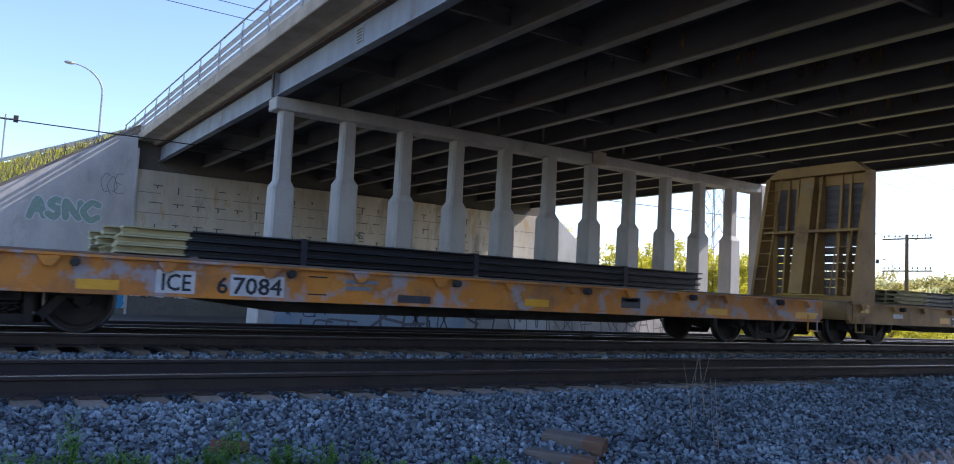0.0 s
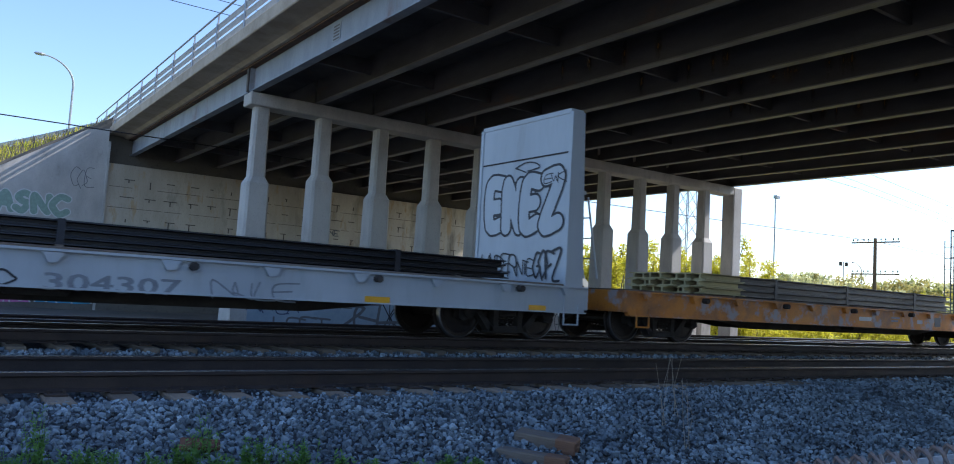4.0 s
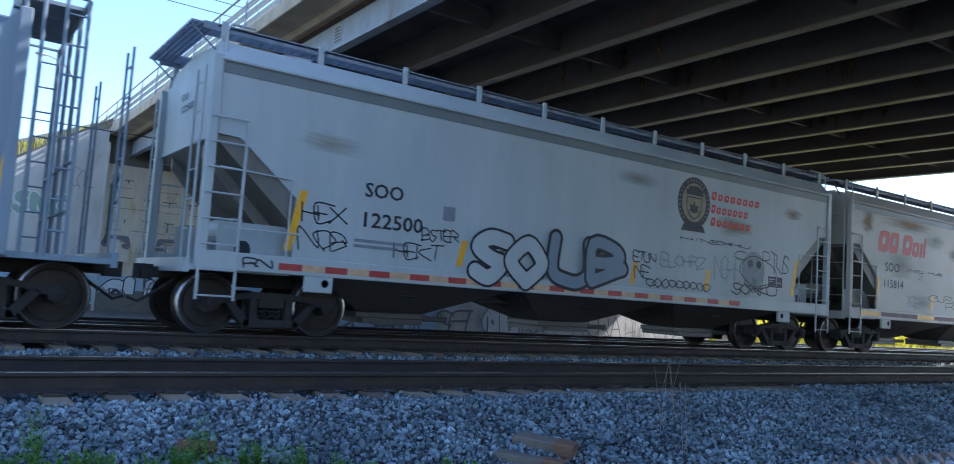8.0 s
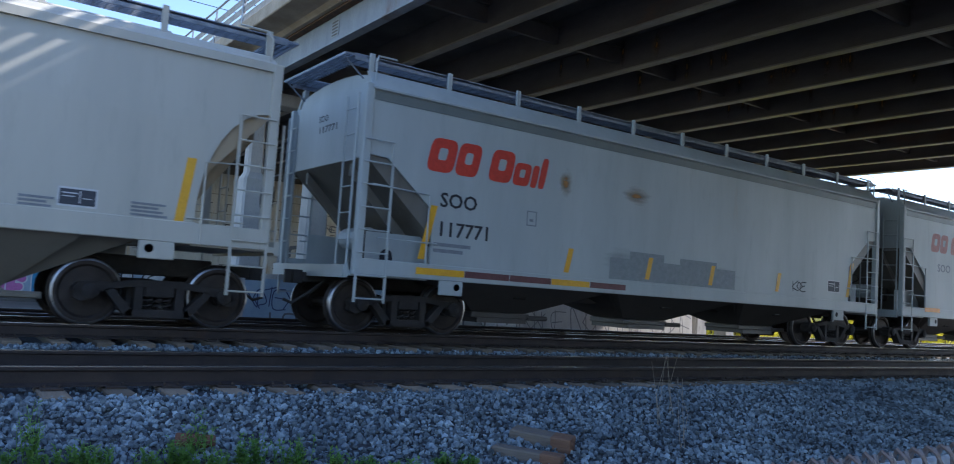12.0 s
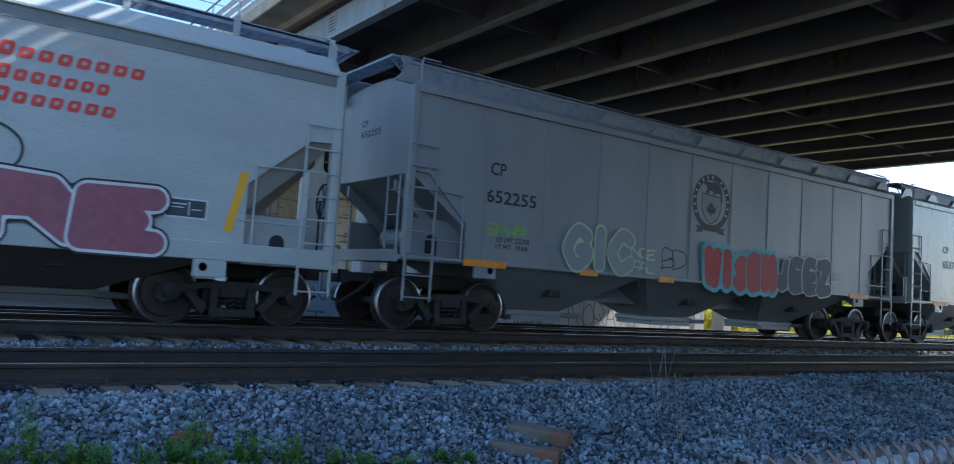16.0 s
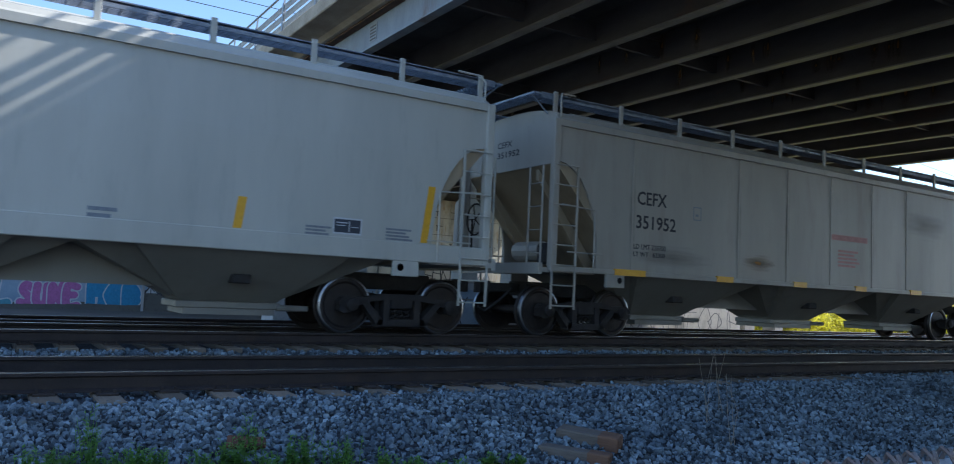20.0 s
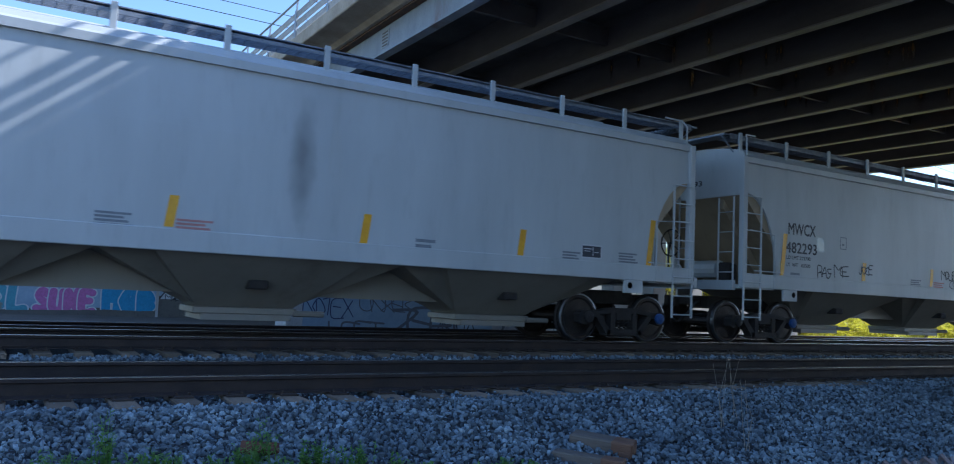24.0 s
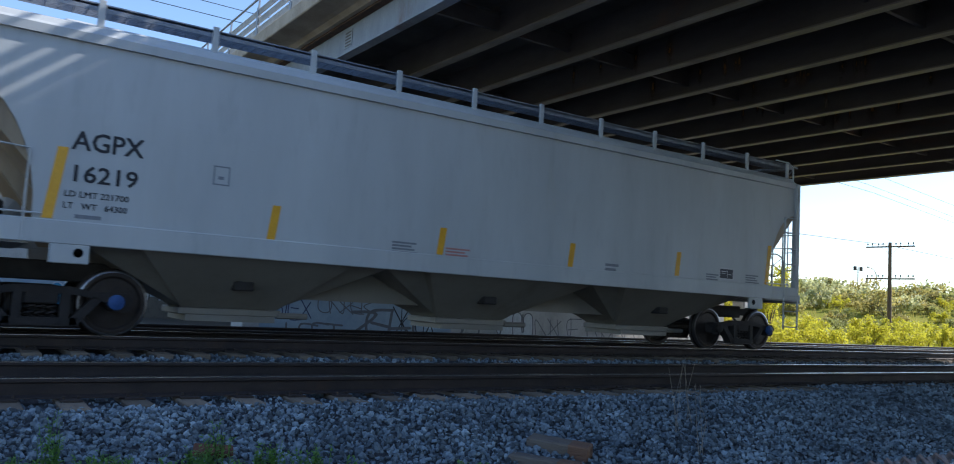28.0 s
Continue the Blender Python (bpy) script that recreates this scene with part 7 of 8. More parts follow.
        ('bars', 14.1, 1.6, 0.45, 0.03, 4),
        ('panel', 14.55, 1.56, 0.42, 0.2, look_patch),
        ('bars', 15.4, 1.66, 0.5, 0.03, 5),
        ('bars', 2.05, 1.53, 0.35, 0.05, 1),
    ]),
    (331.94, 17.8, "cream", [
        ('text', 'TILX', 2.01, 2.43, 0.25, 0.64),
        ('text', '55039', 1.99, 2.0, 0.22, 0.84),
        ('text', 'LD LMT 222100', 1.97, 1.82, 0.08, 0.82),
        ('text', 'LT  WT   63900', 1.96, 1.67, 0.09, 0.82),
        ('box', 3.82, 2.21, 0.21),
        ('stripes', [(1.76, 1.52, 1.83, 2.44), (4.66, 1.5, 4.73, 1.95), (7.46, 1.51, 7.56, 1.95), (10.24, 1.48, 10.39, 1.92), (13.1, 1.51, 13.29, 1.96), (15.98, 1.53, 16.3, 2.42)]),
        ('bars', 6.6, 1.62, 0.5, 0.03, 4),
        ('bars', 7.6, 1.6, 0.55, 0.03, 4, RED_FADED),
        ('bars', 11.2, 1.58, 0.4, 0.05, 2),
        ('bars', 14.1, 1.6, 0.45, 0.03, 4),
        ('panel', 14.55, 1.56, 0.42, 0.2, look_patch),
        ('bars', 15.4, 1.66, 0.5, 0.03, 5),
        ('bars', 2.05, 1.53, 0.35, 0.05, 1),
    ]),
    (350.12, 17.8, "white", [
        ('end_text', 'AGPX', 0.45, 3.62, 0.12, 0.42),
        ('end_text', '16219', 0.45, 3.42, 0.12, 0.42),
        ('text', 'AGPX', 1.94, 2.41, 0.25, 0.86),
        ('text', '16219', 1.93, 2.0, 0.22, 0.83),
        ('text', 'LD LMT 221700', 1.9, 1.8, 0.08, 0.77),
        ('text', 'LT   WT   64300', 1.9, 1.65, 0.08, 0.76),
        ('box', 3.73, 2.18, 0.23),
        ('stripes', [(1.69, 1.5, 1.77, 2.42), (4.54, 1.48, 4.63, 1.99), (7.39, 1.5, 7.52, 1.95), (10.23, 1.5, 10.34, 1.94), (13.06, 1.52, 13.26, 2.01), (15.98, 1.51, 16.27, 2.4)]),
        ('bars', 6.6, 1.62, 0.5, 0.03, 4),
        ('bars', 7.6, 1.6, 0.55, 0.03, 4, RED_FADED),
        ('bars', 11.2, 1.58, 0.4, 0.05, 2),
        ('bars', 14.1, 1.6, 0.45, 0.03, 4),
        ('panel', 14.55, 1.56, 0.42, 0.2, look_patch),
        ('bars', 15.4, 1.66, 0.5, 0.03, 5),
        ('bars', 2.05, 1.53, 0.35, 0.05, 1),
    ]),
]
for centre, length, style, marks in CAR_LIST:
    hopper(centre - length / 2, length, STYLES[style], marks)


# ---- surroundings ----
# Distance haze is put into this pale leaf colour.
LEAF_FAR = leafy("far_leaf", (0.46, 0.45, 0.22), (0.38, 0.38, 0.18))
LEAF_OLIVE = leafy("olive_leaf", (0.34, 0.29, 0.09), (0.26, 0.23, 0.07))


def leaf_cloud(count, spots, size, seed, flat=0.5):
    """Small leaves scattered in soft clumps. spots: (x, y, z, radius)."""
    rng = np.random.default_rng(seed)
    spots = np.array(spots)
    pick = rng.integers(0, len(spots), count)
    off = rng.normal(size=(count, 3))
    off /= np.maximum(np.linalg.norm(off, axis=1), 1e-6)[:, None]
    off *= (rng.random(count) ** 0.5)[:, None] * spots[pick, 3:4]
    off[:, 2] *= 0.8
    c = spots[pick, :3] + off
    u = rng.normal(size=(count, 3))
    u /= np.linalg.norm(u, axis=1)[:, None]
    w = np.cross(u, rng.normal(size=(count, 3)))
    w /= np.linalg.norm(w, axis=1)[:, None]
    s = size * rng.uniform(0.5, 1.3, count)[:, None]
    v = np.stack([c - u * s, c + w * s * flat, c + u * s, c - w * s * flat], 1).reshape(-1, 3)
    g = Geo()
    g.v = v.tolist()
    g.f = [(4 * i, 4 * i + 1, 4 * i + 2, 4 * i + 3) for i in range(count)]
    return g


def raw_mesh(name, geo, material):
    me = bpy.data.meshes.new(name)
    me.from_pydata(geo.v, [], geo.f)
    me.materials.append(material)
    return me


def shrub(x, y, height, spread_, seed, leaf=LEAF_NEW, count=900, size=0.07, label="loose spring shrub with yellow-green young leaves", name="shrub"):
    rng = random.Random(seed)
    z = ground_z(x, y) - 0.05
    base = thing(name, label, name, (x, y, z), group="shrubs beside the railway")
    twigs, spots = Geo(), []
    for k in range(rng.randint(7, 10)):
        a, r = rng.uniform(0, 6.28), spread_ * rng.uniform(0.25, 1)
        h = height * rng.uniform(0.55, 1)
        mid = (0.45 * r * math.cos(a), 0.45 * r * math.sin(a), h * 0.55)
        end = (r * math.cos(a + 0.3), r * math.sin(a + 0.3), h)
        twigs.tube([(0, 0, 0), mid, end], 0.012 * height, 4, 0.003 * height)
        for q in range(4):
            u = 0.4 + 0.6 * q / 3
            spots.append((mid[0] + (end[0] - mid[0]) * u + rng.uniform(-0.2, 0.2) * spread_ * 0.5, mid[1] + (end[1] - mid[1]) * u + rng.uniform(-0.2, 0.2) * spread_ * 0.5, mid[2] + (end[2] - mid[2]) * u - 0.2 * rng.random(), spread_ * rng.uniform(0.14, 0.3)))
    for q in range(4):
        spots.append((rng.uniform(-0.5, 0.5) * spread_, rng.uniform(-0.5, 0.5) * spread_, height * rng.uniform(0.1, 0.35), spread_ * 0.3))
    part("stems", twigs, TWIG, base, "thin grey-brown stems")
    part("crown", raw_mesh("crown", leaf_cloud(count, spots, size, seed), leaf), None, base)
    return base


def tree(x, y, height, seed, conifer=False, leaf=LEAF_DARK, count=2600, size=0.2):
    rng = random.Random(seed)
    z = ground_z(x, y) - 0.1
    base = thing("tree", "dark pointed conifer standing beyond the bank" if conifer else "distant tree in thin spring leaf beyond the bank", "tree", (x, y, z), group="trees beyond the bank")
    trunk, spots = Geo(), []
    trunk.tube([(0, 0, 0), (0.1, 0, height * 0.5), (0, 0.1, height * 0.97)], height * 0.018, 6, height * 0.003)
    if conifer:
        for k in range(16):
            u = k / 16
            r = height * 0.22 * (1 - u) + 0.06
            for q in range(6):
                a = rng.uniform(0, 6.28)
                spots.append((r * 0.6 * math.cos(a), r * 0.6 * math.sin(a), height * (0.1 + 0.88 * u), r * 0.42))
    else:
        wide = rng.uniform(0.24, 0.38) * height
        for k in range(13):
            a, u = rng.uniform(0, 6.28), rng.uniform(0.22, 0.97)
            r = wide * math.sin(math.pi * min(1, 0.15 + 0.8 * u)) * rng.uniform(0.45, 1)
            end = (r * math.cos(a), r * math.sin(a), height * u)
            trunk.tube([(0, 0, height * u * 0.5), (end[0] * 0.4, end[1] * 0.4, height * u * 0.75), end], height * 0.006, 4, height * 0.0015)
            for q in range(3):
                v = rng.uniform(0.35, 1.1)
                spots.append((end[0] * v, end[1] * v, height * u * rng.uniform(0.8, 1.04), height * rng.uniform(0.11, 0.2)))
    part("trunk", trunk, BARK, base)
    part("crown", raw_mesh("crown", leaf_cloud(count, spots, size, seed), leaf), None, base)
    return base


rng = random.Random(77)
# a taller shrub beside the end of the pier, and more behind it
shrub(41.4, 30.0, 5.7, 2.2, 1, count=4200, size=0.085)
shrub(44.0, 31.5, 4.4, 2.0, 2, count=3000, size=0.085)
shrub(39.4, 32.0, 4.0, 1.6, 3, count=2400, size=0.085)
for k in range(70):
    x = 40 + 0.85 * k + rng.uniform(-1.2, 1.2)
    y = rng.uniform(26.5, 33.5) + 0.06 * (x - 40)
    shrub(x, y, rng.uniform(1.2, 2.4), rng.uniform(1.1, 1.8), 100 + k, count=1500, size=0.085)
for k in range(34):
    x = 38 + 2.2 * k + rng.uniform(-1.5, 1.5)
    y = rng.uniform(36, 48) + 0.1 * (x - 40)
    shrub(x, y, rng.uniform(1.0, 2.0), rng.uniform(1.5, 2.4), 200 + k, leaf=(LEAF_NEW, LEAF_OLIVE, LEAF_DARK)[k % 3], count=1500, size=0.12)
for k in range(14):
    shrub(41.5 + 1.7 * k + rng.uniform(-0.5, 0.5), rng.uniform(45, 54), rng.uniform(6.2, 8.6), rng.uniform(2.2, 3.2), 300 + k, count=4200, size=0.12)
for k in range(96):
    a = radians(33 + 0.375 * k + rng.uniform(-0.3, 0.3))
    dist = rng.uniform(135, 225)
    tree(dist * math.sin(a), dist * math.cos(a), rng.uniform(2.8, 4.6) * (1.3 if k % 7 == 0 else 1), 400 + k, conifer=k % 7 == 0, leaf=LEAF_FAR if k % 3 else LEAF_OLIVE, count=900, size=0.32)
for k in range(9):
    x = 84 + 13 * k + rng.uniform(-3, 3)
    tree(x, 0.55 * x + 26 + rng.uniform(-4, 8), rng.uniform(1.6, 3.0), 500 + k, leaf=LEAF_OLIVE if k % 2 else LEAF_DARK, count=1300, size=0.18)
for k in range(46):
    x, y = 58 + 1.5 * k + rng.uniform(-2, 2), 46 + rng.uniform(0, 16) + 0.1 * k
    shrub(x, y, rng.uniform(0.8, 2.0), rng.uniform(0.9, 1.9), 700 + k, leaf=(LEAF_NEW, LEAF_DARK, LEAF_OLIVE)[k % 3], count=700, size=0.13, label="low shrub on the grassy bank in thin leaf")

for k in range(80):
    a, dist = radians(34 + 0.45 * k + rng.uniform(-0.4, 0.4)), rng.uniform(95, 150)
    shrub(dist * math.sin(a), dist * math.cos(a), rng.uniform(2.0, 3.8), rng.uniform(2.4, 4.2), 800 + k, leaf=(LEAF_FAR, LEAF_OLIVE, LEAF_FAR, LEAF_DARK)[k % 4], count=650, size=0.26, label="distant bush in thin spring leaf beyond the meadow")

# meadow grass in front of the shrubs
def tufts(name, count, x_range, y_range, height, seed, material, label):
    r = np.random.default_rng(seed)
    xs, ys = r.uniform(*x_range, count), r.uniform(*y_range, count)
    g = Geo()
    for x, y in zip(xs, ys):
        z, a, h = ground_z(x, y) - 0.03, r.uniform(0, 6.28), height * r.uniform(0.4, 1.2)
        dx, dy = 0.03 * math.cos(a), 0.03 * math.sin(a)
        lx, ly = r.normal(0, 0.25) * h, r.normal(0, 0.25) * h
        n = len(g.v)
        g.v += [(x - dx, y - dy, z), (x + dx, y + dy, z), (x + lx, y + ly, z + h)]
        g.f.append((n, n + 1, n + 2))
    return tagged(new(name, raw_mesh(name, g, material)), label, "grass", kind="stuff")


tufts("meadow_grass", 16000, (34.5, 85), (20.5, 31), 0.5, 8, LEAF_NEW, "rough yellow-green grass along the track")
tufts("meadow_grass", 14000, (62, 190), (42, 100), 0.9, 12, LEAF_OLIVE, "rough spring grass on the far bank")
tufts("meadow_grass", 5000, (-14, 7), (43.8, 66), 0.35, 9, LEAF_NEW, "rough grass on the road bank")
tufts("dry_grass", 3500, (-14, 7), (43.8, 60), 0.45, 10, TWIG, "dry brown grass on the road bank")

# wooden pole line
def pole(x, y, height):
    z = ground_z(x, y)
    base = thing("utility_pole", "brown wooden utility pole with two crossarms and insulators", "utility pole", (x, y, z - 0.2), group="wooden pole line")
    part("pole", Geo().tube([(0, 0, 0), (0, 0, height)], 0.19, 10, 0.13), POLE_WOOD, base)
    for zz in (height - 0.42, height - 3.15):
        arm = part("crossarm", Geo().box(-0.06, 0.06, -2.1, 2.1, zz, zz + 0.12, 0.01), POLE_WOOD, base)
        for y_ in (-1.95, -1.55, -0.9, -0.5, 0.6, 1.0, 1.55, 1.95):
            part("insulator", Geo().lathe([(0.02, 0), (0.02, 0.1), (0.06, 0.12), (0.07, 0.2), (0.04, 0.27), (0.01, 0.28)], 7, pose(0, y_, zz + 0.12)), GREEN_GLASS, arm)
        part("brace", Geo().tube([(0.07, -0.8, zz), (0.07, 0, zz - 0.6)], 0.02, 4).tube([(0.07, 0.8, zz), (0.07, 0, zz - 0.6)], 0.02, 4), GALV, base)
    return base


GREEN_GLASS = plain("insulator_green", (0.06, 0.13, 0.11), 0.2)
pole(66.4, 36.0, 8.95)
pole(122.0, 37.5, 8.6)


def wire(points, sag, r=0.012, label="thin black overhead wire", n=16):
    g = Geo()
    pts = []
    for (p, q) in zip(points, points[1:]):
        for k in range(n + 1):
            u = k / n
            pts.append([p[c] + (q[c] - p[c]) * u - (4 * sag * u * (1 - u) if c == 2 else 0) for c in range(3)])
    return tagged(part("overhead_wire", g.tube(pts, r, 4), CABLE, None), label, "wire", "overhead wires")


wire([(-38, 36, 6.9), (66.4, 36.3, 7.5), (122, 37.8, 7.5)], 0.35, 0.026)
for dz, dy in ((0.0, 0.0), (1.25, 0.8), (2.4, -0.6)):
    wire([(-150, 60 + dy, 22.5 + dz), (16, 60 + dy, 21.1 + dz), (62, 60 + dy, 20.6 + dz), (106, 60 + dy, 18.9 + dz), (190, 60 + dy, 12.0 + dz)], 0.0, 0.03, "thin black power line high over the road", 4)

# lattice tower behind the pier
def lattice_tower(x, y, height, half):
    base = thing("lattice_tower", "pale galvanized lattice transmission tower", "tower", (x, y, ground_z(x, y)))
    corner = lambda i, z: ((1 if i in (0, 3) else -1) * half * (1 - 0.5 * z / height), (1 if i < 2 else -1) * half * (1 - 0.5 * z / height), z)
    for i in range(4):
        part("leg", Geo().tube([corner(i, 0), corner(i, height)], 0.13, 5), GALV, base)
    n = 11
    for k in range(n):
        z0, z1 = height * k / n, height * (k + 1) / n
        for i in range(4):
            j = (i + 1) % 4
            part("brace", Geo().tube([corner(i, z0), corner(j, z1)], 0.07, 4), GALV, base)
            part("brace", Geo().tube([corner(j, z0), corner(i, z1)], 0.07, 4), GALV, base)
    for z in (height - 9, height - 5, height - 1):
        part("arm", Geo().tube([(-6, 0, z), (6, 0, z)], 0.12, 5), GALV, base)
    return base


lattice_tower(140.8, 120.0, 38, 2.0)


def road_lamp(x, y, height, reach, label, z=None, way=(-1, 0)):
    z = ground_z(x, y) if z is None else z
    base = thing("street_lamp", label, "street lamp", (x, y, z), group="street lamps")
    pts = [(0, 0, 0), (0, 0, height * 0.78)] + [(way[0] * reach * (1 - math.cos(a)) * 0.9, way[1] * reach * (1 - math.cos(a)) * 0.9, height * 0.78 + height * 0.21 * math.sin(a)) for a in np.linspace(0.15, 1.5, 8)]
    part("pole", Geo().tube(pts, 0.10, 8, 0.05), GALV, base)
    e = pts[-1]
    head = Geo().lathe([(0.02, -0.45), (0.13, -0.3), (0.16, 0.1), (0.08, 0.42), (0.02, 0.46)], 8, Matrix.Translation((e[0] + way[0] * 0.3, e[1] + way[1] * 0.3, e[2])) @ pose(0, 0, 0, 0, 90, 0))
    part("lamp_head", head, GALV, base)
    return base


road_lamp(8.8, 75.0, 10.6, 2.9, "tall curved-arm street lamp beside the approach road", 8.4)
road_lamp(134.0, 75.0, 7.1, 2.8, "small curved-arm street lamp beside the far road")


def floodlight(x, y, height):
    base = thing("light_pole", "thin steel pole with a small box light on top", "light pole", (x, y, ground_z(x, y)))
    part("pole", Geo().tube([(0, 0, 0), (0, 0, height)], 0.11, 7, 0.07), GALV, base)
    part("lamp_box", Geo().box(-0.1, 0.6, -0.25, 0.25, height - 0.15, height + 0.25, 0.03), GALV, base)
    return base


floodlight(86.9, 60.0, 14.0)


def signal_mast(x, y, z, height):
    base = thing("signal_mast", "slim mast with two small box signals", "signal", (x, y, z))
    part("pole", Geo().tube([(0, 0, 0), (0, 0, height)], 0.09, 6), GALV, base)
    for q in (-0.9, 0.9):
        part("signal_box", Geo().box(q - 0.22, q + 0.22, -0.2, 0.2, height - 0.7, height, 0.04), UNDER, base)
    part("cross_bar", Geo().tube([(-0.9, 0, height - 0.4), (0.9, 0, height - 0.4)], 0.05, 5), GALV, base)
    return base


signal_mast(128.3, 75.0, ground_z(128.3, 75), 6.9)
signal_mast(2.2, 92.0, 8.0, 8.6)
SIGN_GREEN = plain("sign_green", (0.01, 0.16, 0.09), 0.5)
sg = thing("road_sign", "green highway sign with unreadable white lines on two posts", "road sign", (106.5, 60.0, ground_z(106.5, 60)))
part("panel", Geo().box(-1.35, 1.35, -0.04, 0.04, 0.12, 0.95, 0.01), SIGN_GREEN, sg)
for q in (-0.9, 0.9):
    part("post", Geo().tube([(q, 0.1, 0), (q, 0.1, 0.95)], 0.07, 6), GALV, sg)
part("text_bar", Geo().box(-1.1, 0.9, -0.05, -0.042, 0.62, 0.78), WHITE_BAR, sg)
part("text_bar", Geo().box(-1.1, 0.4, -0.05, -0.042, 0.3, 0.46), WHITE_BAR, sg)
sg.rotation_euler.z = radians(-45)


def guardrail(points, name="guardrail", label="grey steel guardrail on short wooden posts"):
    base = thing(name, label, "guardrail", (0, 0, 0), kind="structure")
    beam = Geo()
    for (x0, y0, z0), (x1, y1, z1) in zip(points, points[1:]):
        a, b = Vector((x0, y0, z0)), Vector((x1, y1, z1))
        n = max(1, int((b - a).length / 1.9))
        for k in range(n):
            p = a.lerp(b, k / n)
            part("post", Geo().box(p.x - 0.1, p.x + 0.1, p.y - 0.1, p.y + 0.1, p.z - 0.8, p.z + 0.12), POST_WOOD, base)
        u = (b - a).normalized()
        s = Vector((-u.y, u.x, 0)) * 0.14
        prof = [(0, -0.16), (0.05, -0.1), (0.0, 0.0), (0.05, 0.1), (0, 0.16)]
        vs = [q + s * (1 + c * 3) + Vector((0, 0, d)) for q in (a, b) for c, d in prof]
        beam.add(vs, [(i, i + 1, 6 + i, 5 + i) for i in range(4)])
    part("beam", beam, GALV, base)


POST_WOOD = surface("post_wood", (0.30, 0.26, 0.20), (0.22, 0.19, 0.15), 3, 0.9, bump=0.4)
guardrail([(7.2, 48.6, 9.1), (4.6, 58.5, 9.1), (1.7, 69, 9.1), (-3, 84, 9.0), (-9, 100, 8.8)])
guardrail([(x, y, ground_z(x, y) + 0.7) for x, y in ((92, 62), (104, 66), (124, 74), (150, 84), (190, 100))])

# ---- foreground ----
def broken_tie(label, at, half):
    """A short broken length of tie: squared sides, a ragged split end."""
    base = thing("broken_tie", label, "railway tie", at, group="broken ties")
    g = Geo().box(-half, half - 0.03, -0.115, 0.115, 0, 0.155, 0.014)
    part("timber", g, WOOD_OLD, base)
    part("split_end", Geo().box(half - 0.22, half - 0.015, -0.118, 0.118, 0.02, 0.158, 0.012), WOOD_SPLIT, base, "fresh red-brown split end")


WOOD_SPLIT = surface("split_wood", (0.22, 0.12, 0.07), (0.15, 0.08, 0.05), 4, 0.9, bump=0.7, fine=35, stretch=(0.2, 1, 1))
broken_tie("weathered broken end of a wooden tie lying on ballast", pose(5.02, 5.88, -0.66, 4, 4, -54), 0.31)
broken_tie("second piece of broken tie sunk in ballast", pose(4.62, 5.60, -0.75, -3, 3, -50), 0.33)
rb = thing("rusty_plate", "small rust-brown board half hidden by weeds", "debris", pose(1.86, 6.3, -0.53, 14, 4, -15))
part("plate", Geo().box(-0.15, 0.15, -0.09, 0.09, 0, 0.05, 0.01), RUST_PLATE, rb)


def weed(x, y, height, seed):
    """A leafy weed: upright stems with small pointed leaves."""
    r = random.Random(seed)
    base = thing("weed", "fresh green weed growing from the ballast edge", "weed", (x, y, bed_z(y) - 0.03), group="weeds on the ballast")
    leaves = Geo()
    for k in range(r.randint(11, 16)):
        a, lean, h = r.uniform(0, 6.28), r.uniform(0.05, 0.35), height * r.uniform(0.5, 1)
        bx_, by_ = r.uniform(-0.08, 0.08), r.uniform(-0.06, 0.06)
        tip = (bx_ + lean * h * math.cos(a), by_ + lean * h * math.sin(a), h)
        part("stem", Geo().tube([(bx_, by_, 0), ((bx_ + tip[0]) / 2, (by_ + tip[1]) / 2, h * 0.55), tip], 0.004, 3, 0.0015), LEAF_WEED, base)
        n = 13
        for q in range(n):
            u = 0.15 + 0.85 * q / n
            c = Vector((bx_ + (tip[0] - bx_) * u, by_ + (tip[1] - by_) * u, h * u))
            b = r.uniform(0, 6.28)
            l = r.uniform(0.03, 0.065) * (1.2 - 0.5 * u)
            d = Vector((math.cos(b), math.sin(b), r.uniform(0.1, 0.9))).normalized() * l
            s = d.cross(Vector((0, 0, 1))).normalized() * l * 0.28
            leaves.add([c, c + d * 0.5 + s, c + d, c + d * 0.5 - s], [(0, 1, 2, 3)])
    part("leaves", raw_mesh("leaves", leaves, LEAF_WEED), None, base)
    return base


for k, (x, y, h) in enumerate(((0.36, 6.05, 0.24), (0.52, 6.05, 0.22), (0.68, 6.1, 0.52), (0.80, 6.0, 0.2), (0.98, 6.0, 0.26), (1.14, 5.95, 0.24), (1.42, 5.9, 0.2), (1.60, 5.9, 0.27), (1.68, 5.85, 0.22), (1.86, 6.1, 0.40), (1.90, 5.8, 0.2), (2.14, 5.8, 0.26), (2.10, 5.85, 0.32), (2.40, 5.75, 0.28), (2.48, 5.7, 0.36), (2.80, 5.7, 0.2), (3.0, 5.6, 0.18), (3.7, 5.6, 0.14), (3.9, 5.5, 0.15), (3.3, 5.5, 0.16))):
    weed(x, y, h, 900 + k)
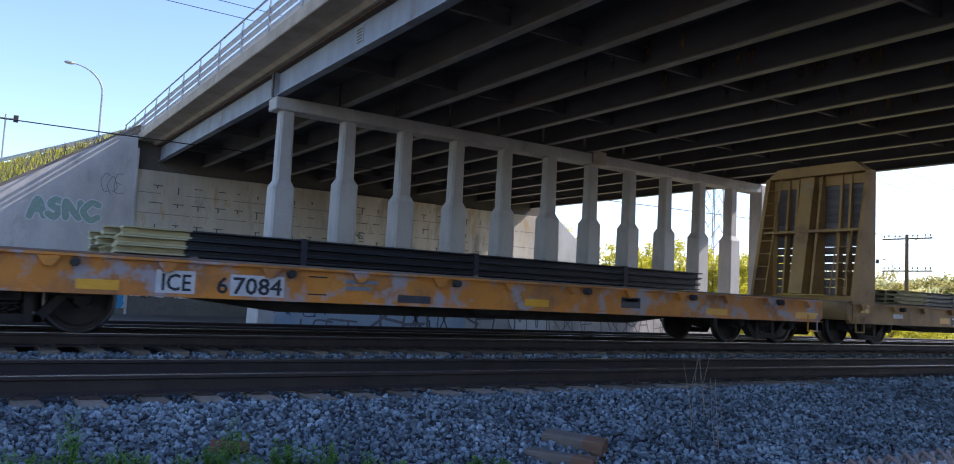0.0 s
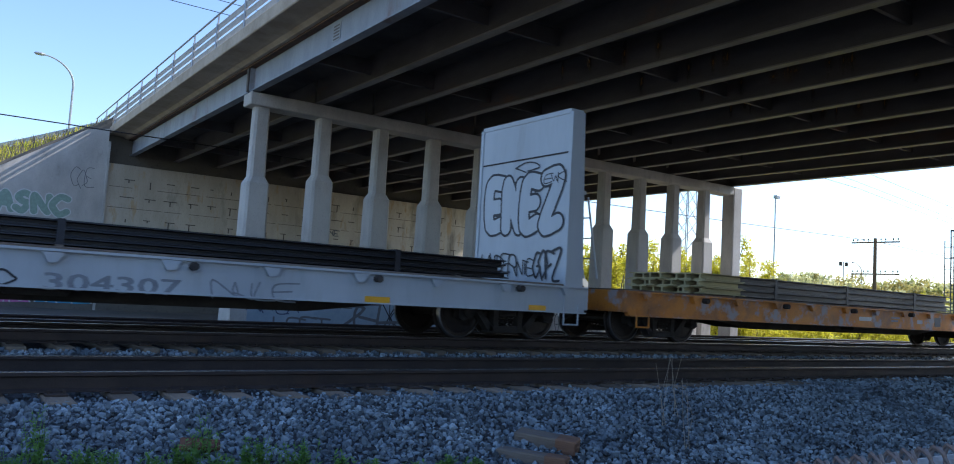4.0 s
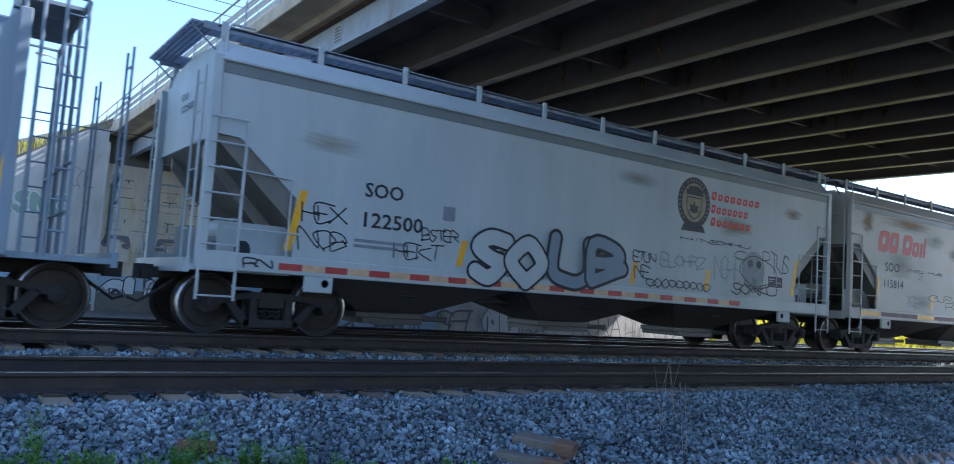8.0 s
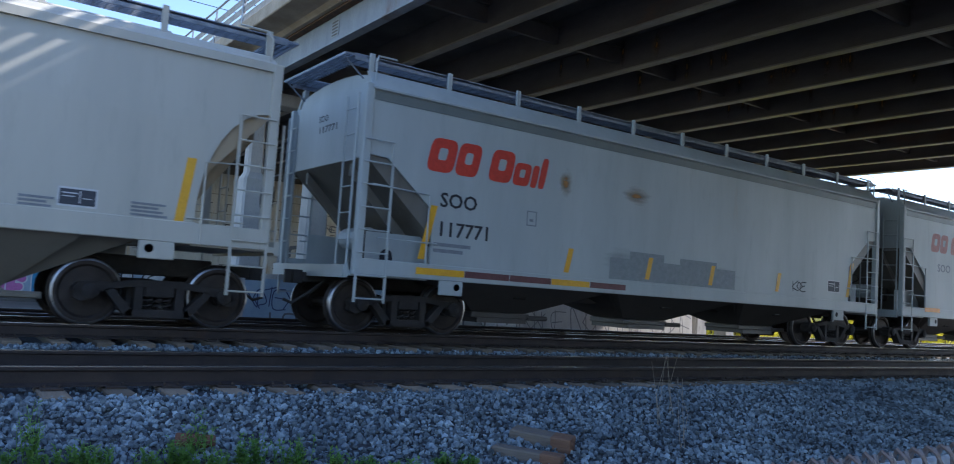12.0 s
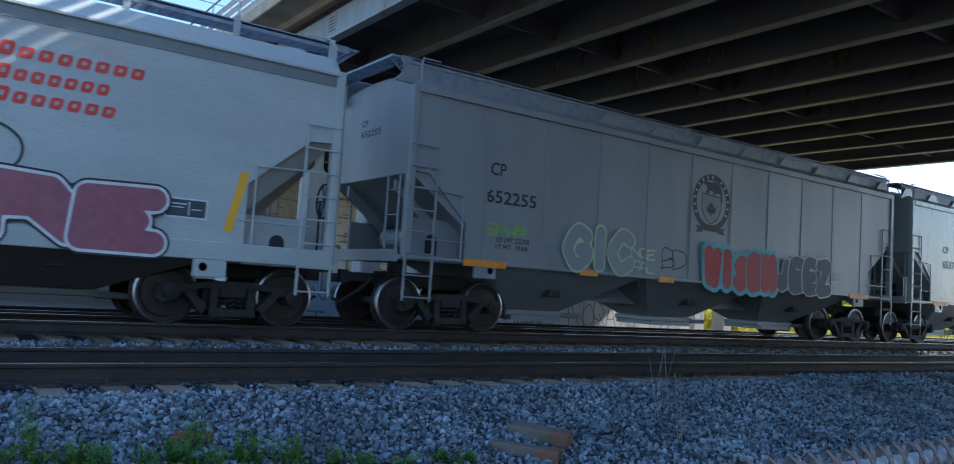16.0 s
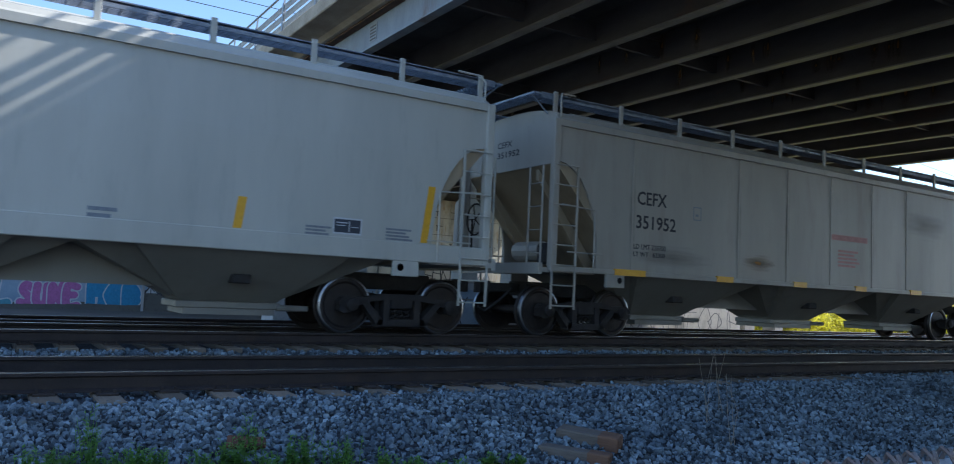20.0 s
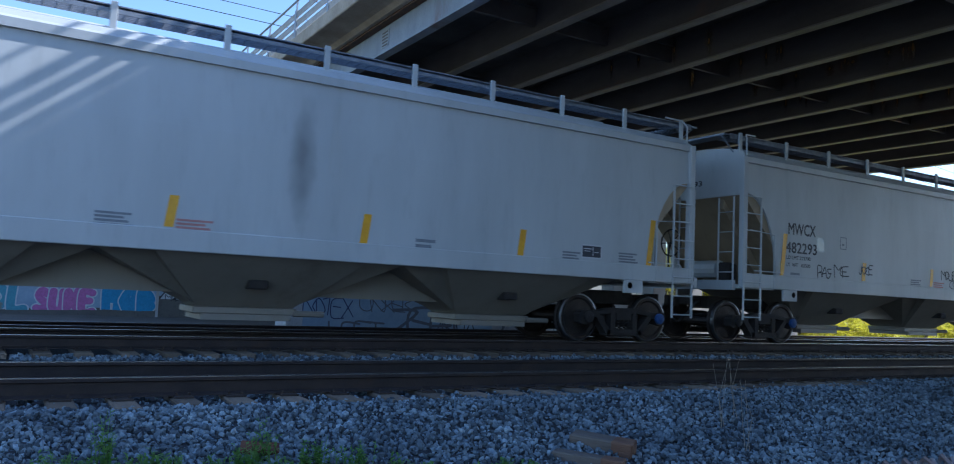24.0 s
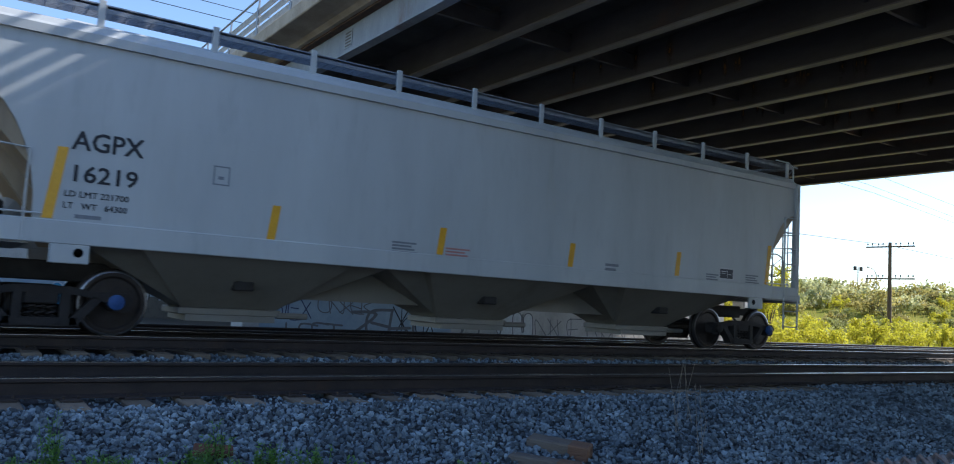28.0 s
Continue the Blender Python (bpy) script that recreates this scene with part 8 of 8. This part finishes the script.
for k, (x, y) in enumerate(((6.9, 6.1), (7.4, 6.35), (6.6, 5.5))):
    rr = random.Random(950 + k)
    ds = thing("dry_stalk", "pale dry weed stalks standing in ballast", "weed", (x, y, bed_z(y)), group="dry stalks")
    for q in range(3):
        part("stalk", Geo().tube([(rr.uniform(-0.05, 0.05), 0, 0), (rr.uniform(-0.08, 0.08), 0.02, 0.35), (rr.uniform(-0.15, 0.15), 0.03, 0.72 + 0.15 * rr.random())], 0.004, 3, 0.002), DRY_STALK, ds)

# chain-link fence in front of the camera
fence = thing("chain_link_fence", "galvanized chain-link fence with rusty knuckled wire top", "fence", (0, 1.2, 0))
part("top_rail", Geo().tube([(-6, 0.02, 0.335), (14, 0.02, 0.335)], 0.030, 10), FENCE_RAIL, fence, smooth=True)
for x in (-5, -2, 1, 4, 7, 10, 13):
    part("post", Geo().tube([(x, 0.05, -1.6), (x, 0.05, 0.30)], 0.03, 8), GALV, fence)
knuckle = Geo()
knuckle.tube([(-0.022, 0.012, 0.27), (-0.012, -0.022, 0.335), (0.0, -0.018, 0.375), (0.012, 0.0, 0.395), (0.024, 0.022, 0.385), (0.026, 0.034, 0.35), (0.016, 0.015, 0.30)], 0.0065, 5)
knuckle.tube([(0.030, -0.03, 0.26), (0.012, -0.036, 0.30), (-0.008, -0.034, 0.345), (-0.016, -0.015, 0.385), (-0.012, 0.012, 0.40), (0.002, 0.03, 0.38)], 0.0065, 5)
knuckle = knuckle.mesh("knuckle", FENCE_WIRE, True)
for k in range(60):
    part("knuckle", knuckle, None, fence, at=pose(0.4 + 0.088 * k, 0.0, 0.0, 0, 0, random.uniform(-12, 12)))
net = Geo()
for k in range(-40, 110):
    x = 0.088 * k
    for s in (-1, 1):
        zz, pts = 0.28, []
        q = 0
        while zz > -1.5:
            pts.append((x + s * (0.044 if q % 2 else 0), -0.03 + 0.006 * s, zz))
            zz -= 0.05
            q += 1
        for a, b in zip(pts, pts[1:]):
            net.add([(a[0] - 0.002, a[1], a[2]), (a[0] + 0.002, a[1], a[2]), (b[0] + 0.002, b[1], b[2]), (b[0] - 0.002, b[1], b[2])], [(0, 1, 2, 3)])
tagged(part("wire_mesh", net, FENCE_WIRE, fence), kind="stuff")

# ---- graffiti on the walls ----
wy = ABUT_Y - 0.062
wing = bpy.data.objects["wing_wall_west"]
sprayed(wing, wy - 0.01, "ASNC", 2.2, 3.4, 3.1, 1.1, GRAF_WHITE, 0.05, GRAF_GREEN, 0.30, seed=601)
sprayed(wing, wy - 0.01, "COE", 5.3, 5.0, 1.0, 1.0, GRAF_GREY, 0.04, seed=602)
ay = ABUT_Y - 0.02
part("painted_field", Geo().box(-2.2, 6.85, wy - 0.006, wy - 0.002, -0.95, 0.65), GRAF_PALEBLUE, wing, "sprayed pale blue background")
sprayed(wing, wy - 0.012, "SUNE", 1.4, -1.0, 2.6, 1.25, GRAF_WHITE, 0.06, GRAF_PINK, 0.34, seed=610)
sprayed(wing, wy - 0.012, "MGB", 4.35, -0.95, 2.4, 1.4, GRAF_WHITE, 0.06, GRAF_BLUE, 0.40, seed=611)
sprayed(wing, wy - 0.012, "RUOL", -2.0, -0.95, 3.1, 1.3, GRAF_WHITE, 0.06, GRAF_TEAL, 0.36, seed=612)
part("painted_field", Geo().box(7.0, 14.0, ay - 0.003, ay + 0.02, -0.95, 0.75), GRAF_PALEBLUE, abut, "sprayed pale blue background")
sprayed(abut, ay - 0.012, "GUEL", 7.1, -0.95, 4.9, 1.5, BLACK_PAINT, 0.06, GRAF_WHITE, 0.48, seed=620)
sprayed(abut, ay - 0.02, "MOBA", 7.3, -0.2, 1.0, 0.3, BLACK_PAINT, 0.05, seed=621)
sprayed(abut, ay - 0.012, "NOC", 12.0, -0.9, 2.4, 1.3, GRAF_WHITE, 0.06, GRAF_TEAL, 0.36, seed=622)
for x in (7.15, 9.65, 12.1, 14.55, 16.9, 19.1):
    sprayed(abut, ay - 0.01, "n", x, 2.2, 0.95, 0.55, GRAF_GREY, 0.30, seed=int(x * 10))
sprayed(abut, ay, "TEHN", 22.5, 1.2, 2.2, 0.9, BLACK_PAINT, 0.08, seed=631)
sprayed(abut, ay, "NINE", 18.5, 3.8, 1.2, 0.3, GRAF_GREY, 0.08, seed=632)
sprayed(abut, ay, "OROX", 25.0, 1.4, 2.6, 1.2, GRAF_GREY, 0.08, CONCRETE, 0.25, seed=633)
crash_ob = [o for o in pier.children if o.name.startswith("crash_wall")][0]
# the crash wall's face leans a little; the paint lies just off it
cy = -0.655
part("painted_field", Geo().box(8.3, 15.4, cy + 0.004, cy + 0.01, -0.85, 0.8), GRAF_PALEBLUE, crash_ob, "sprayed pale blue background")
for k, (x, z, w_, h_, word, line, wd, fill, fat) in enumerate((
        (8.3, -0.1, 1.6, 0.6, "NOTEX", MARK_NAVY, 0.05, None, 0), (9.2, -0.75, 1.8, 0.5, "LEFT", GRAF_GREY, 0.09, None, 0), (10.2, 0.1, 2.0, 0.45, "UNXEK", GRAF_GREY, 0.05, None, 0),
        (11.4, -0.7, 2.2, 0.9, "ZEH", GRAF_GREY, 0.14, None, 0), (13.0, -0.8, 1.7, 1.4, "XYX", BLACK_PAINT, 0.06, None, 0), (13.3, -0.6, 1.2, 1.1, "KY", BLACK_PAINT, 0.05, None, 0),
        (15.2, -0.65, 2.2, 0.9, "SEU", GRAF_GREY, 0.10, None, 0), (17.4, -0.7, 1.6, 1.1, "OU", GRAF_GREY, 0.04, GRAF_WHITE, 0.4), (19.3, -0.6, 2.2, 0.8, "NXUE", GRAF_GREY, 0.05, None, 0),
        (22.0, -0.7, 2.6, 1.2, "NORA", GRAF_GREY, 0.07, None, 0), (24.9, -0.6, 1.6, 0.8, "HUE", GRAF_GREY, 0.05, None, 0), (26.8, -0.7, 2.5, 1.2, "OOUE", GRAF_GREY, 0.06, None, 0))):
    sprayed(crash_ob, cy, word, x, z, w_, h_, line, wd, fill, fat, seed=640 + k)
# form-tie marks and drip stains on the abutment
mk = Geo()
rng2 = random.Random(31)
for zz in (1.4, 2.5, 3.6, 4.7, 5.6):
    for k in range(20):
        x = 8.0 + 1.05 * k
        if rng2.random() < 0.8:
            mk.box(x - rng2.uniform(0.03, 0.4), x + rng2.uniform(0.03, 0.4), ABUT_Y - 0.004, ABUT_Y + 0.01, zz - 0.02, zz + 0.025)
        if rng2.random() < 0.5:
            mk.box(x - 0.03, x + 0.03, ABUT_Y - 0.004, ABUT_Y + 0.01, zz - rng2.uniform(0.1, 0.5), zz)
for zz in (1.95, 3.05, 4.15, 5.2):
    x = 7.1
    while x < 32:
        l = rng2.uniform(0.4, 2.6)
        if rng2.random() < 0.75:
            mk.box(x, min(x + l, 33.4), ABUT_Y - 0.004, ABUT_Y + 0.01, zz - 0.012, zz + 0.012)
        x += l + rng2.uniform(0.05, 0.4)
tagged(part("tie_marks", mk, STAIN_DARK, abut, "dark rows of form-tie marks"), kind="stuff")


# ---- motion ----
def travelled(t):
    """Metres by which the train has gone toward -x at t seconds."""
    u = t / 28.0
    return 327.315 * u + 24.7255 * u * u - 9.854 * u ** 3 - 0.2148 * u ** 4


def motions():
    """The train rolls past from right to left; its wheels turn while it is in view."""
    for car, at in CARS:
        walk(car, [(t * 0.5, pose(at - travelled(t * 0.5), TRAIN_Y, 0)) for t in range(57)])
    start = dict((car, at) for car, at in CARS)
    for wheel, car, rest in ROLLING:
        rows, last, angle = [(0.0, rest)], 0.0, 0.0
        for k in range(1, 840):
            t = k / FPS
            gone = travelled(t)
            x = start[car] - gone
            if -20 < x < 28:
                angle -= math.degrees((gone - travelled(t - 1 / FPS)) / WHEEL_R)
                rows.append((t, rest @ pose(0, 0, 0, 0, angle, 0)))
        if rows[-1][0] < 27.99:
            rows.append((28.0, rows[-1][1]))
        walk(wheel, rows)

motions()
